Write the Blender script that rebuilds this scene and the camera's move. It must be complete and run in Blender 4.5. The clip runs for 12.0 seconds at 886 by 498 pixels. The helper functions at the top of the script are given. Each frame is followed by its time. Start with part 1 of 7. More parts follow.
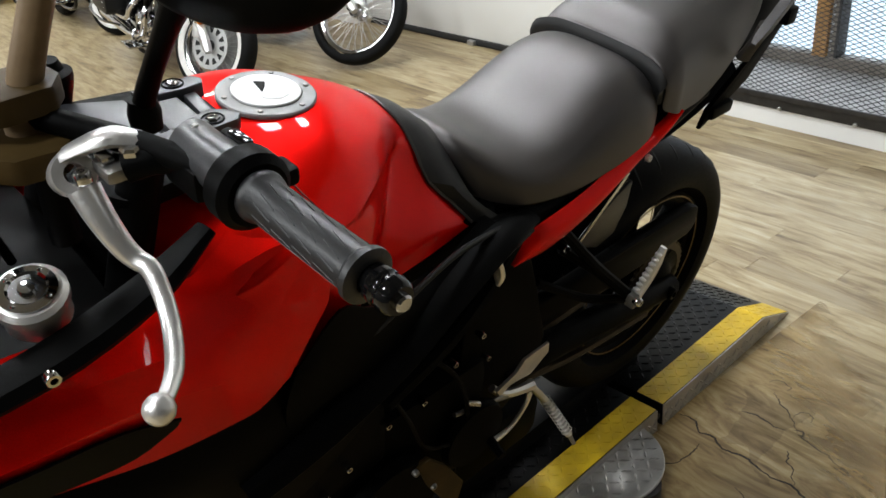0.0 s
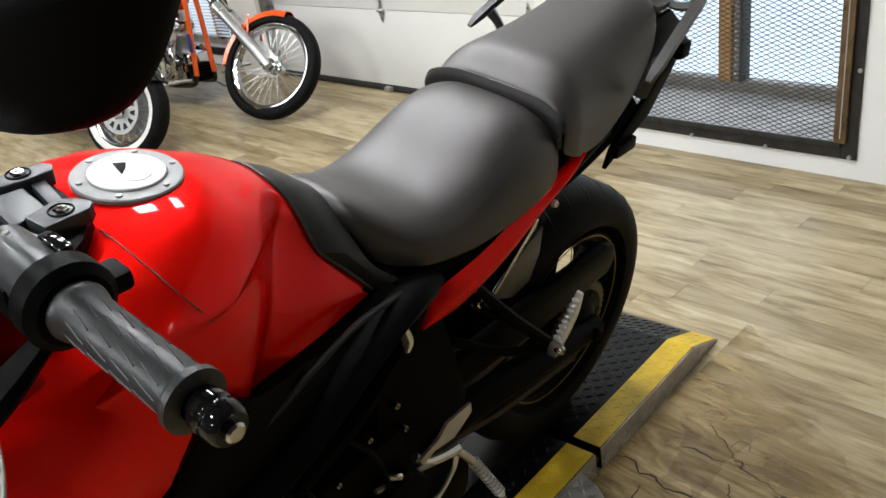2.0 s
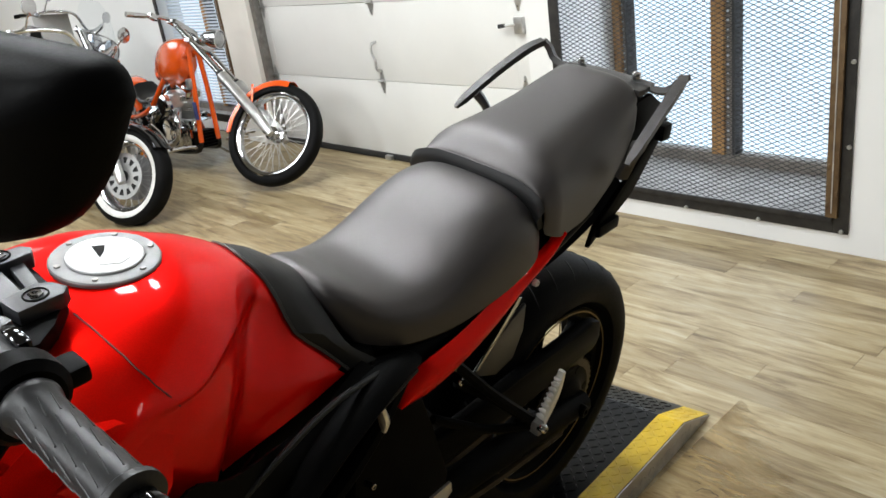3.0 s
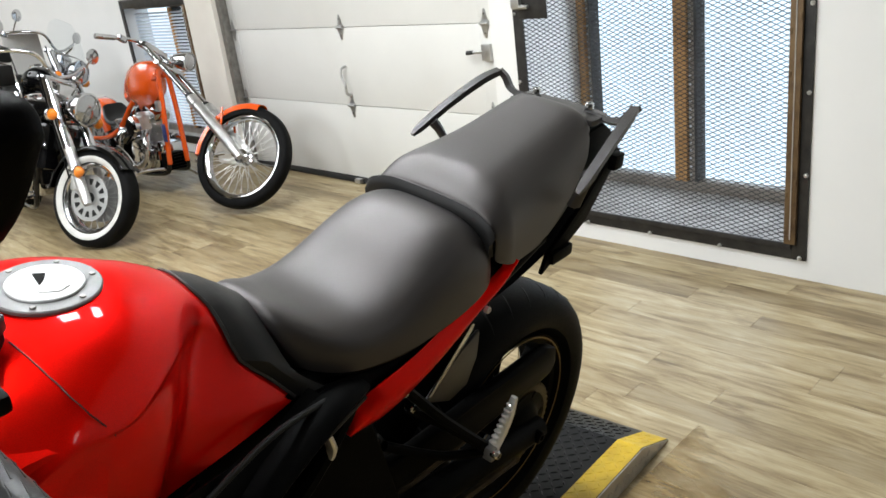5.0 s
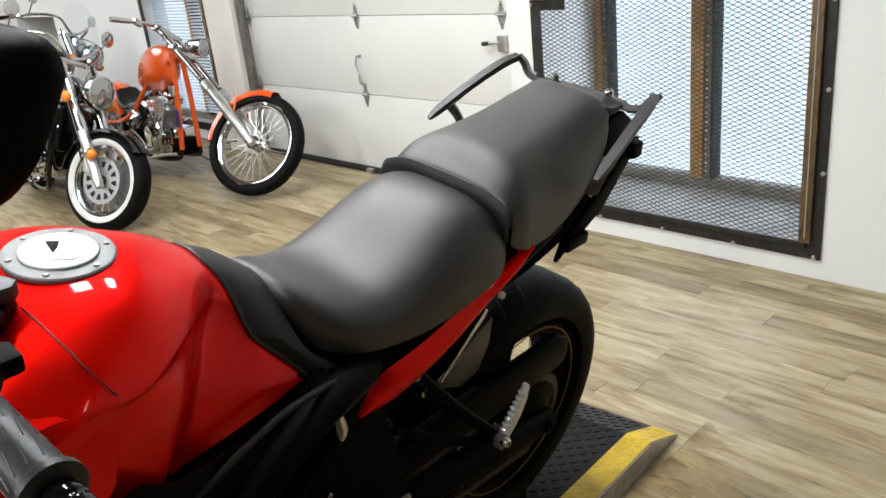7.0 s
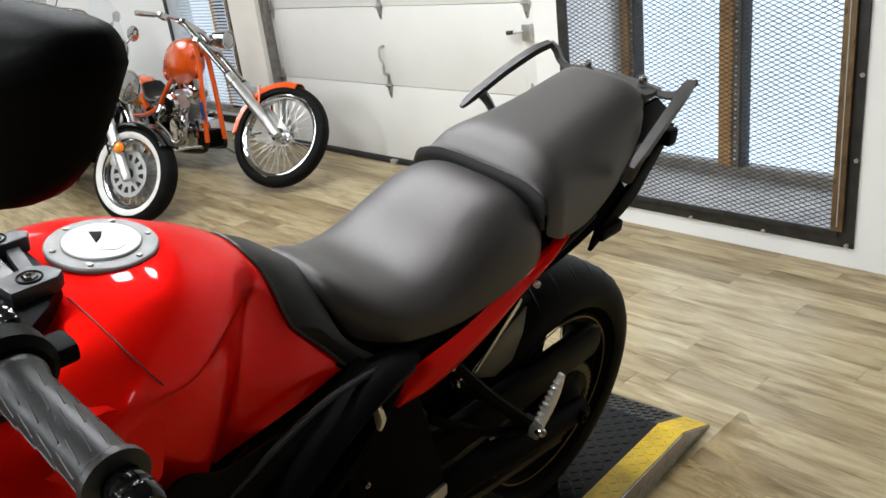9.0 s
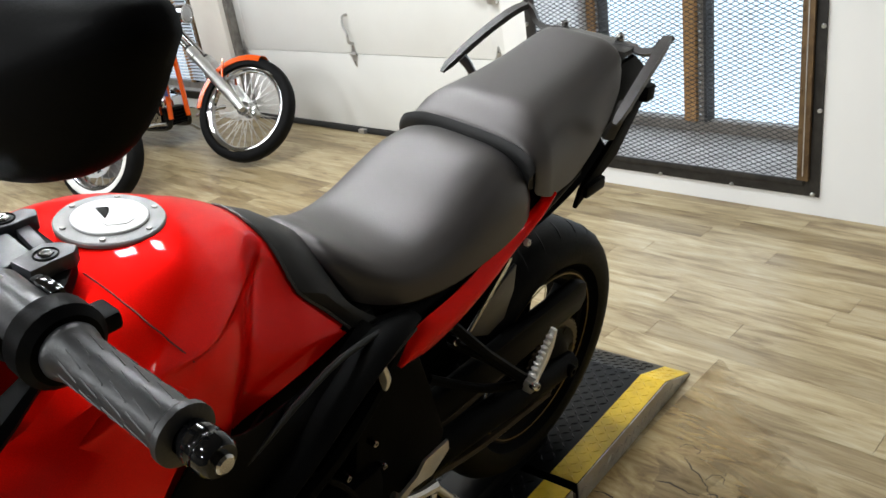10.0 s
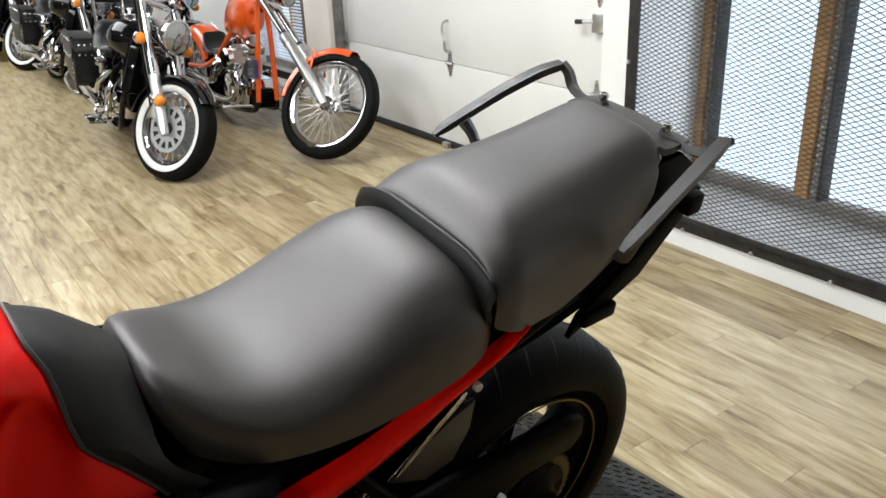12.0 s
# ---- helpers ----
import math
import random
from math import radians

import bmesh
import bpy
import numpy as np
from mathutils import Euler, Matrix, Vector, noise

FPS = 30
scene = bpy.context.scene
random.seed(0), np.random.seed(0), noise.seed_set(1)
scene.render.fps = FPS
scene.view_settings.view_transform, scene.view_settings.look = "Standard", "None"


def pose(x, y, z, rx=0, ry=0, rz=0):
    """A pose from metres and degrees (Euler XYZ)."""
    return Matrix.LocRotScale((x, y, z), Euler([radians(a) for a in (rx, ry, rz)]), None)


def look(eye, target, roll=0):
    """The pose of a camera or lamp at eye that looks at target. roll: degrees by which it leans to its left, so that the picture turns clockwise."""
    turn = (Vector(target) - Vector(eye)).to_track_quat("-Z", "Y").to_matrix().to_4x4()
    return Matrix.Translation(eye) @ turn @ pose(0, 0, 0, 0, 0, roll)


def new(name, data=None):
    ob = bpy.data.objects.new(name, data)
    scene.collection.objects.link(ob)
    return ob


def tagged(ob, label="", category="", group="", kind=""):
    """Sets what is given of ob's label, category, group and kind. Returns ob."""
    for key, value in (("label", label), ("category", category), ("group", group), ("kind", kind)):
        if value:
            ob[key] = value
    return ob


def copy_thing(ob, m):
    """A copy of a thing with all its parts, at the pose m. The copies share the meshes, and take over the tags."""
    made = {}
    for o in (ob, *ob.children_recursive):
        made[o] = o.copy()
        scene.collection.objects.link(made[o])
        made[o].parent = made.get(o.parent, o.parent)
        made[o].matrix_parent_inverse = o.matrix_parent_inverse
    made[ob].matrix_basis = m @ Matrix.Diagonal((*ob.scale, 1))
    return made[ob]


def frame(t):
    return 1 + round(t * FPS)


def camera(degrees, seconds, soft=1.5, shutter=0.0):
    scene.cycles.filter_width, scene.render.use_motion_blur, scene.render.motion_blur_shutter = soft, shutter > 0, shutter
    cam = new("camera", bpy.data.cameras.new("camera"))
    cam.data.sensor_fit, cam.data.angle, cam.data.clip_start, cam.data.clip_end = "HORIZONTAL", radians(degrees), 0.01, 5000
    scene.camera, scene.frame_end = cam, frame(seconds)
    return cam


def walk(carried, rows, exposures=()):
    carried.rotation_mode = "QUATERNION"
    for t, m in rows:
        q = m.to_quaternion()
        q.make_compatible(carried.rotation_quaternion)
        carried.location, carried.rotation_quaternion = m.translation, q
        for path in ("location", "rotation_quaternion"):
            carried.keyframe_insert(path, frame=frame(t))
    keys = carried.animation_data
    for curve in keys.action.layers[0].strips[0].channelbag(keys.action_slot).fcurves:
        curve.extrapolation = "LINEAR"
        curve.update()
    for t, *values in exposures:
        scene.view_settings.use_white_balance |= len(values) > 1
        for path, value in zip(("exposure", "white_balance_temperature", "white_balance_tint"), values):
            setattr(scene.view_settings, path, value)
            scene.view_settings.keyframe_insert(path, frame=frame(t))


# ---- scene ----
cam = camera(57.4, 12.0, soft=1.6)
METRES, EYE, TILT, LEAN, TURN = 0.95, 1.401, 0.0, 0.0, 55.0
ROWS = [
    (0.0, 0.0, 0.0, 0.0, -3.29, -28.93, 5.97),
    (0.5, 0.0355, 0.0182, 0.0014, -7.16, -27.95, 6.47),
    (1.0, 0.0355, 0.0404, 0.0033, -7.09, -27.44, 6.46),
    (1.5, 0.0422, 0.0534, 0.0066, -7.54, -26.99, 5.98),
    (2.0, 0.067, 0.0664, -0.0056, -9.23, -26.8, 8.26),
    (2.5, 0.0809, 0.0635, -0.0034, -6.77, -24.32, 7.33),
    (3.0, 0.1086, 0.0554, 0.0194, -8.7, -22.26, 7.81),
    (3.5, 0.1218, 0.0348, 0.0308, -8.64, -20.28, 6.41),
    (5.5, 0.1550, 0.0454, 0.0199, -11.0, -21.1, 7.48),
    (6.0, 0.1514, 0.0571, 0.003, -10.9, -21.13, 8.72),
    (6.5, 0.1506, 0.0563, 0.0004, -10.39, -20.96, 7.57),
    (7.0, 0.1343, 0.0501, 0.0035, -9.21, -21.12, 5.77),
    (9.0, 0.1112, 0.0595, 0.0001, -7.92, -21.6, 6.6),
    (9.5, 0.1061, 0.0542, 0.004, -7.75, -21.91, 5.82),
    (10.0, 0.0626, 0.0387, 0.0069, -11.16, -24.26, 8.12),
    (10.5, 0.0204, -0.0308, 0.023, -16.92, -26.21, 5.07),
    (11.0, 0.1081, 0.0575, 0.0008, -12.6, -26.44, 4.92),
    (11.5, 0.2978, 0.2108, 0.0129, -2.23, -24.13, 0.18),
    (12.0, 0.3557, 0.3967, 0.0133, -0.41, -23.35, 2.16),
]
walk(cam, [(t, pose(0, 0, EYE, TILT, LEAN, TURN) @ pose(METRES * x, METRES * y, METRES * z, 90 + pitch, roll, yaw)) for t, x, y, z, yaw, pitch, roll in ROWS], exposures=((0.0, -0.48), (1.5, -0.44), (3.0, -0.40), (6.0, -0.40), (9.5, -0.46), (10.5, -0.27), (12.0, -0.37)))

# ---- world, lamps, exposure ----
world = bpy.data.worlds.new("world")
scene.world = world
world.use_nodes = True
sky = world.node_tree.nodes.new("ShaderNodeTexSky")
sky.sky_type, sky.sun_disc = "NISHITA", False
sky.sun_elevation, sky.sun_rotation = radians(35), radians(200)
world.node_tree.links.new(sky.outputs[0], world.node_tree.nodes["Background"].inputs[0])
world.node_tree.nodes["Background"].inputs[1].default_value = 0.1

WALL, DOOR_Y, CEIL = 3.144, 3.32, 3.3


def area_lamp(name, x, y, z, sx, sy, watts, colour):
    lamp = bpy.data.lights.new(name, "AREA")
    lamp.shape, lamp.size, lamp.size_y, lamp.energy, lamp.color = "RECTANGLE", sx, sy, watts, colour
    ob = new(name, lamp)
    ob.matrix_world = pose(x, y, z)
    return ob


# no fixtures are seen; places follow highlights, shadows and needed brightness
LAMPS = (
    (-3.6, 1.2, 0.3, 0.3, 28.0), (-2.7, 1.2, 0.3, 0.3, 28.0), (-1.8, 1.2, 0.3, 0.3, 28.0),
    (-3.6, 1.9, 0.3, 0.3, 28.0), (-2.7, 1.9, 0.3, 0.3, 28.0), (-1.8, 1.9, 0.3, 0.3, 28.0),
    (-3.8, 0.0, 0.22, 0.22, 27.0), (-3.0, 0.0, 0.22, 0.22, 27.0), (-2.2, 0.0, 0.22, 0.22, 27.0), (-1.4, 0.0, 0.22, 0.22, 27.0),
    (-6.0, -4.0, 0.3, 0.3, 150.0), (-2.9, -4.2, 0.3, 0.3, 350.0), (0.5, -3.8, 0.3, 0.3, 120.0),
    # (2.1, 2.5) and (-0.3, -1.3) are added fill for the wall and fairing
    (-8.8, 0.0, 5.0, 3.0, 420.0), (2.1, 2.5, 0.6, 0.3, 8.0), (-0.3, -1.3, 0.25, 0.25, 65.0),
)
for lx, ly, long, wide, watts in LAMPS:
    area_lamp("unseen_light", lx, ly, CEIL - 0.06, long, wide, watts, (0.935, 0.975, 1.0))
day = area_lamp("window_daylight", -1.8, WALL + 0.40, 0.9, 1.25, 1.3, 14.0, (0.78, 0.88, 1.0))
day.matrix_world = look((-1.8, WALL + 0.40, 0.95), (-1.8, 0, 0.8))


# ---- materials ----
def material(name, base, rough=0.5, metal=0.0, coat=0.0, spec=0.5):
    m = bpy.data.materials.new(name)
    m.use_nodes = True
    b = m.node_tree.nodes["Principled BSDF"]
    b.inputs["Base Color"].default_value = (*base, 1)
    b.inputs["Roughness"].default_value = rough
    b.inputs["Metallic"].default_value = metal
    b.inputs["Coat Weight"].default_value = coat
    b.inputs["Coat Roughness"].default_value = 0.03
    b.inputs["Specular IOR Level"].default_value = spec
    return m


def node(m, kind, **values):
    n = m.node_tree.nodes.new(kind)
    for key, value in values.items():
        n.inputs[key].default_value = value
    return n


def link(m, a, b):
    m.node_tree.links.new(a, b)


def bsdf(m):
    return m.node_tree.nodes["Principled BSDF"]


def ramp(m, source, stops):
    r = m.node_tree.nodes.new("ShaderNodeValToRGB")
    els = r.color_ramp.elements
    while len(els) < len(stops):
        els.new(0.5)
    for e, (at, c) in zip(els, stops):
        e.position, e.color = at, (*c, 1) if len(c) == 3 else c
    link(m, source, r.inputs[0])
    return r


def coords(m, scale=(1, 1, 1), which="Object"):
    tc = m.node_tree.nodes.new("ShaderNodeTexCoord")
    mp = node(m, "ShaderNodeMapping", Scale=scale)
    link(m, tc.outputs[which], mp.inputs[0])
    return mp.outputs[0]


def noise_of(m, vec, scale, detail=4.0, rough=0.55, distortion=0.0):
    n = node(m, "ShaderNodeTexNoise", Scale=scale, Detail=detail, Roughness=rough, Distortion=distortion)
    link(m, vec, n.inputs["Vector"])
    return n.outputs["Fac"]


def bump(m, height, strength=0.2, distance=0.002):
    b = node(m, "ShaderNodeBump", Strength=strength, Distance=distance)
    link(m, height, b.inputs["Height"])
    link(m, b.outputs[0], bsdf(m).inputs["Normal"])


def varied(name, low, high, scale=6.0, rough=(0.4, 0.6), metal=0.0, coat=0.0, grain=120.0, bumps=0.15, distance=0.001, spec=0.5):
    """A surface with blotches of two tones and a fine grain."""
    m = material(name, high, rough[0], metal, coat, spec)
    v = coords(m)
    big = noise_of(m, v, scale, 5.0)
    c = ramp(m, big, [(0.3, low), (0.7, high)])
    link(m, c.outputs[0], bsdf(m).inputs["Base Color"])
    fine = noise_of(m, v, grain, 3.0)
    r = node(m, "ShaderNodeMapRange")
    r.inputs["To Min"].default_value, r.inputs["To Max"].default_value = rough
    link(m, fine, r.inputs["Value"])
    link(m, r.outputs[0], bsdf(m).inputs["Roughness"])
    if bumps:
        bump(m, fine, bumps, distance)
    return m


def flake_red():
    m = material("red_paint", (0.80, 0.008, 0.003), 0.36, 0.62, 0.34, 0.1)
    bsdf(m).inputs["Specular Tint"].default_value = (0.9, 0.02, 0.01, 1)
    bsdf(m).inputs["Coat IOR"].default_value = 1.5
    bsdf(m).inputs["Coat Roughness"].default_value = 0.015
    v = coords(m)
    n = noise_of(m, v, 900.0, 2.0)
    c = ramp(m, n, [(0.3, (0.70, 0.0035, 0.001)), (0.7, (0.84, 0.005, 0.0015))])
    link(m, c.outputs[0], bsdf(m).inputs["Base Color"])
    return m


def vinyl():
    m = material("seat_vinyl", (0.010, 0.009, 0.010), 0.42, 0.0, 0.0, 0.95)
    bsdf(m).inputs["Sheen Weight"].default_value = 0.03
    bsdf(m).inputs["Sheen Roughness"].default_value = 0.35
    bsdf(m).inputs["Specular Tint"].default_value = (1.0, 0.945, 0.93, 1)
    v = coords(m)
    cells = node(m, "ShaderNodeTexVoronoi", Scale=520.0)
    link(m, v, cells.inputs["Vector"])
    bump(m, cells.outputs["Distance"], 0.22, 0.0006)
    big = noise_of(m, v, 9.0, 4.0)
    c = ramp(m, big, [(0.3, (0.0050, 0.0040, 0.0038)), (0.7, (0.0085, 0.0070, 0.0066))])
    link(m, c.outputs[0], bsdf(m).inputs["Base Color"])
    r = node(m, "ShaderNodeMapRange")
    r.inputs["To Min"].default_value, r.inputs["To Max"].default_value = 0.45, 0.52
    link(m, big, r.inputs["Value"])
    link(m, r.outputs[0], bsdf(m).inputs["Roughness"])
    return m


def plank_wood():
    m = material("vinyl_plank", (0.4, 0.3, 0.18), 0.38, 0.0, 0.0, 0.42)
    info = m.node_tree.nodes.new("ShaderNodeObjectInfo")
    tc = m.node_tree.nodes.new("ShaderNodeTexCoord")
    shift = node(m, "ShaderNodeVectorMath")
    shift.operation = "MULTIPLY_ADD"
    comb = m.node_tree.nodes.new("ShaderNodeCombineXYZ")
    for i in range(3):
        link(m, info.outputs["Random"], comb.inputs[i])
    link(m, comb.outputs[0], shift.inputs[0])
    shift.inputs[1].default_value = (37.0, 61.0, 13.0)
    link(m, tc.outputs["Object"], shift.inputs[2])
    stretch = node(m, "ShaderNodeMapping", Scale=(1.3, 9.0, 1.0))
    link(m, shift.outputs[0], stretch.inputs[0])
    streak = noise_of(m, stretch.outputs[0], 2.7, 6.0, 0.60, 0.5)
    fine = node(m, "ShaderNodeMapping", Scale=(4.0, 90.0, 1.0))
    link(m, shift.outputs[0], fine.inputs[0])
    grain = noise_of(m, fine.outputs[0], 3.0, 3.0)
    c = ramp(m, streak, [(0.28, (0.130, 0.090, 0.040)), (0.41, (0.255, 0.192, 0.100)), (0.53, (0.365, 0.293, 0.168)), (0.70, (0.455, 0.392, 0.264))])
    tone = ramp(m, info.outputs["Random"], [(0.0, (0.66, 0.62, 0.56)), (0.3, (0.90, 0.88, 0.85)), (0.7, (1.0, 1.0, 0.98)), (1.0, (1.12, 1.13, 1.15))])
    mul = m.node_tree.nodes.new("ShaderNodeMix")
    mul.data_type, mul.blend_type = "RGBA", "MULTIPLY"
    mul.inputs["Factor"].default_value = 1.0
    link(m, c.outputs[0], mul.inputs["A"])
    link(m, tone.outputs[0], mul.inputs["B"])
    mul2 = m.node_tree.nodes.new("ShaderNodeMix")
    mul2.data_type, mul2.blend_type = "RGBA", "MULTIPLY"
    mul2.inputs["Factor"].default_value = 0.35
    g = ramp(m, grain, [(0.35, (0.55, 0.5, 0.45)), (0.6, (1, 1, 1))])
    link(m, mul.outputs["Result"], mul2.inputs["A"])
    link(m, g.outputs[0], mul2.inputs["B"])
    knots = node(m, "ShaderNodeMapping", Scale=(2.6, 8.0, 1.0))
    link(m, shift.outputs[0], knots.inputs[0])
    vor = node(m, "ShaderNodeTexVoronoi", Scale=1.0)
    link(m, knots.outputs[0], vor.inputs["Vector"])
    k = ramp(m, vor.outputs["Distance"], [(0.03, (0.30, 0.22, 0.15)), (0.085, (1, 1, 1))])
    mul3 = m.node_tree.nodes.new("ShaderNodeMix")
    mul3.data_type, mul3.blend_type = "RGBA", "MULTIPLY"
    mul3.inputs["Factor"].default_value = 0.8
    link(m, mul2.outputs["Result"], mul3.inputs["A"])
    link(m, k.outputs[0], mul3.inputs["B"])
    link(m, mul3.outputs["Result"], bsdf(m).inputs["Base Color"])
    r = node(m, "ShaderNodeMapRange")
    r.inputs["To Min"].default_value, r.inputs["To Max"].default_value = 0.32, 0.43
    link(m, streak, r.inputs["Value"])
    link(m, r.outputs[0], bsdf(m).inputs["Roughness"])
    bump(m, grain, 0.12, 0.0008)
    return m


def stone_print():
    m = material("stone_print", (0.25, 0.18, 0.1), 0.5)
    v = coords(m)
    turned = node(m, "ShaderNodeMapping", Rotation=(0, 0, 0.5), Scale=(2.2, 9.0, 1.0))
    link(m, v, turned.inputs[0])
    swirl = noise_of(m, turned.outputs[0], 1.7, 6.0, 0.60, 1.6)
    c = ramp(m, swirl, [(0.28, (0.090, 0.052, 0.017)), (0.43, (0.260, 0.172, 0.065)), (0.55, (0.375, 0.272, 0.122)), (0.72, (0.47, 0.38, 0.22))])
    slabs = node(m, "ShaderNodeTexVoronoi", Scale=4.2)
    slabs.feature = "F1"
    warp = node(m, "ShaderNodeTexNoise", Scale=6.0, Detail=4.0)
    link(m, v, warp.inputs["Vector"])
    add = node(m, "ShaderNodeVectorMath")
    add.operation = "MULTIPLY_ADD"
    link(m, warp.outputs["Color"], add.inputs[0])
    add.inputs[1].default_value = (0.22, 0.22, 0.0)
    link(m, v, add.inputs[2])
    link(m, add.outputs[0], slabs.inputs["Vector"])
    tint = m.node_tree.nodes.new("ShaderNodeSeparateColor")
    link(m, slabs.outputs["Color"], tint.inputs[0])
    shade = ramp(m, tint.outputs[0], [(0.0, (0.62, 0.56, 0.48)), (0.5, (0.95, 0.9, 0.8)), (1.0, (1.3, 1.3, 1.3))])
    mul = m.node_tree.nodes.new("ShaderNodeMix")
    mul.data_type, mul.blend_type = "RGBA", "MULTIPLY"
    mul.inputs["Factor"].default_value = 0.5
    link(m, c.outputs[0], mul.inputs["A"])
    link(m, shade.outputs[0], mul.inputs["B"])
    link(m, mul.outputs["Result"], bsdf(m).inputs["Base Color"])
    bump(m, noise_of(m, v, 22.0, 6.0), 0.3, 0.002)
    # the print is worn away towards its outer rim
    across = node(m, "ShaderNodeVectorMath")
    across.operation = "DOT_PRODUCT"
    across.inputs[1].default_value = (0.67, 0.75, 0.0)
    link(m, v, across.inputs[0])
    ragged = node(m, "ShaderNodeMath")
    ragged.operation = "MULTIPLY_ADD"
    link(m, noise_of(m, turned.outputs[0], 2.2, 5.0, 0.6, 0.8), ragged.inputs[0])
    ragged.inputs[1].default_value = 0.5
    link(m, across.outputs["Value"], ragged.inputs[2])
    wear = node(m, "ShaderNodeMapRange")
    wear.inputs["From Min"].default_value, wear.inputs["From Max"].default_value = 0.80, 1.12
    link(m, ragged.outputs[0], wear.inputs["Value"])
    clear = m.node_tree.nodes.new("ShaderNodeBsdfTransparent")
    mix = m.node_tree.nodes.new("ShaderNodeMixShader")
    link(m, wear.outputs[0], mix.inputs[0])
    link(m, bsdf(m).outputs[0], mix.inputs[1])
    link(m, clear.outputs[0], mix.inputs[2])
    link(m, mix.outputs[0], m.node_tree.nodes["Material Output"].inputs[0])
    return m


def glow(name, colour, strength, stripes=False):
    m = bpy.data.materials.new(name)
    m.use_nodes = True
    nt = m.node_tree
    nt.nodes.remove(nt.nodes["Principled BSDF"])
    e = nt.nodes.new("ShaderNodeEmission")
    e.inputs[0].default_value, e.inputs[1].default_value = (*colour, 1), strength
    nt.links.new(e.outputs[0], nt.nodes["Material Output"].inputs[0])
    v = coords(m, (0.8, 1, 1))
    n = noise_of(m, v, 1.6, 3.0)
    c = ramp(m, n, [(0.3, tuple(0.80 * k for k in colour)), (0.7, colour)])
    link(m, c.outputs[0], e.inputs[0])
    return m


RED = flake_red()
SEAT = vinyl()
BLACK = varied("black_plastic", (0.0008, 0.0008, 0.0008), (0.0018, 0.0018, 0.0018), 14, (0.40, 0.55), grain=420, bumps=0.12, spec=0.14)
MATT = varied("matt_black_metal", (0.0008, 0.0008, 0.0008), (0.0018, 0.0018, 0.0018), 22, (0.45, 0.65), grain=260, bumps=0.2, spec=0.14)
GLOSS = varied("gloss_black_paint", (0.002, 0.002, 0.0022), (0.004, 0.004, 0.0042), 8, (0.03, 0.07), coat=0.0, spec=0.32, grain=60, bumps=0)
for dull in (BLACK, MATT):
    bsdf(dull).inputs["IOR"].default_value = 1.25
YOKE = varied("satin_black_casting", (0.020, 0.021, 0.024), (0.034, 0.035, 0.039), 16, (0.34, 0.46), grain=380, bumps=0.12, spec=0.55)
PAD = varied("tank_pad_rubber", (0.004, 0.004, 0.004), (0.008, 0.008, 0.008), 18, (0.42, 0.55), grain=600, bumps=0.2, spec=0.3)
RAIL = varied("grey_cast_rail", (0.028, 0.026, 0.025), (0.046, 0.043, 0.041), 16, (0.36, 0.5), metal=0.3, grain=500, bumps=0.25)
TYRE = varied("tyre_rubber", (0.0025, 0.0025, 0.0025), (0.005, 0.005, 0.005), 12, (0.5, 0.7), grain=150, bumps=0.3, spec=0.2)
bsdf(TYRE).inputs["IOR"].default_value = 1.3
WHITEWALL = varied("whitewall_rubber", (0.50, 0.49, 0.47), (0.62, 0.61, 0.59), 9, (0.5, 0.6), grain=100, bumps=0.05)
DISCSTEEL = varied("satin_disc_steel", (0.34, 0.34, 0.335), (0.46, 0.46, 0.45), 20, (0.35, 0.5), metal=0.7, grain=140, bumps=0.1)
CHROME = varied("chrome", (0.50, 0.50, 0.51), (0.62, 0.62, 0.63), 7, (0.05, 0.12), metal=1.0, grain=30, bumps=0)
ALU = varied("brushed_aluminium", (0.50, 0.50, 0.49), (0.68, 0.68, 0.67), 18, (0.26, 0.42), metal=1.0, grain=240, bumps=0.15)
CASTALU = varied("cast_aluminium", (0.66, 0.65, 0.63), (0.80, 0.79, 0.77), 30, (0.24, 0.38), metal=0.75, grain=260, bumps=0.35)
DULLSTEEL = varied("dull_steel", (0.20, 0.19, 0.18), (0.34, 0.33, 0.31), 20, (0.35, 0.55), metal=0.9, grain=200, bumps=0.2)
ORANGE = varied("orange_paint", (0.56, 0.062, 0.003), (0.68, 0.085, 0.005), 6, (0.2, 0.3), coat=1.0, grain=200, bumps=0)
AMBER = material("amber_lens", (0.80, 0.22, 0.015), 0.18, 0.0, 0.6)
PLATE = varied("black_tread_plate", (0.002, 0.002, 0.0022), (0.006, 0.006, 0.006), 7, (0.28, 0.42), grain=90, bumps=0.25, spec=0.18)
YELLOW = varied("worn_yellow_paint", (0.46, 0.295, 0.004), (0.72, 0.49, 0.008), 13, (0.38, 0.55), grain=70, bumps=0.3, distance=0.0015)
TREAD = varied("bare_tread_plate", (0.40, 0.385, 0.37), (0.56, 0.545, 0.52), 11, (0.28, 0.45), metal=0.9, grain=120, bumps=0.2)
WHITE = varied("white_wall_paint", (0.67, 0.665, 0.648), (0.72, 0.715, 0.697), 1.3, (0.55, 0.7), grain=45, bumps=0.12, distance=0.002)
DOORW = varied("ivory_door_steel", (0.61, 0.605, 0.578), (0.67, 0.665, 0.64), 1.6, (0.38, 0.5), grain=160, bumps=0.1)
JAMB = varied("cream_jamb_paint", (0.64, 0.61, 0.55), (0.72, 0.69, 0.63), 3, (0.5, 0.62), grain=80, bumps=0.1)
STEEL = varied("blackened_angle_steel", (0.022, 0.021, 0.021), (0.050, 0.047, 0.044), 16, (0.35, 0.6), metal=0.6, grain=140, bumps=0.3)
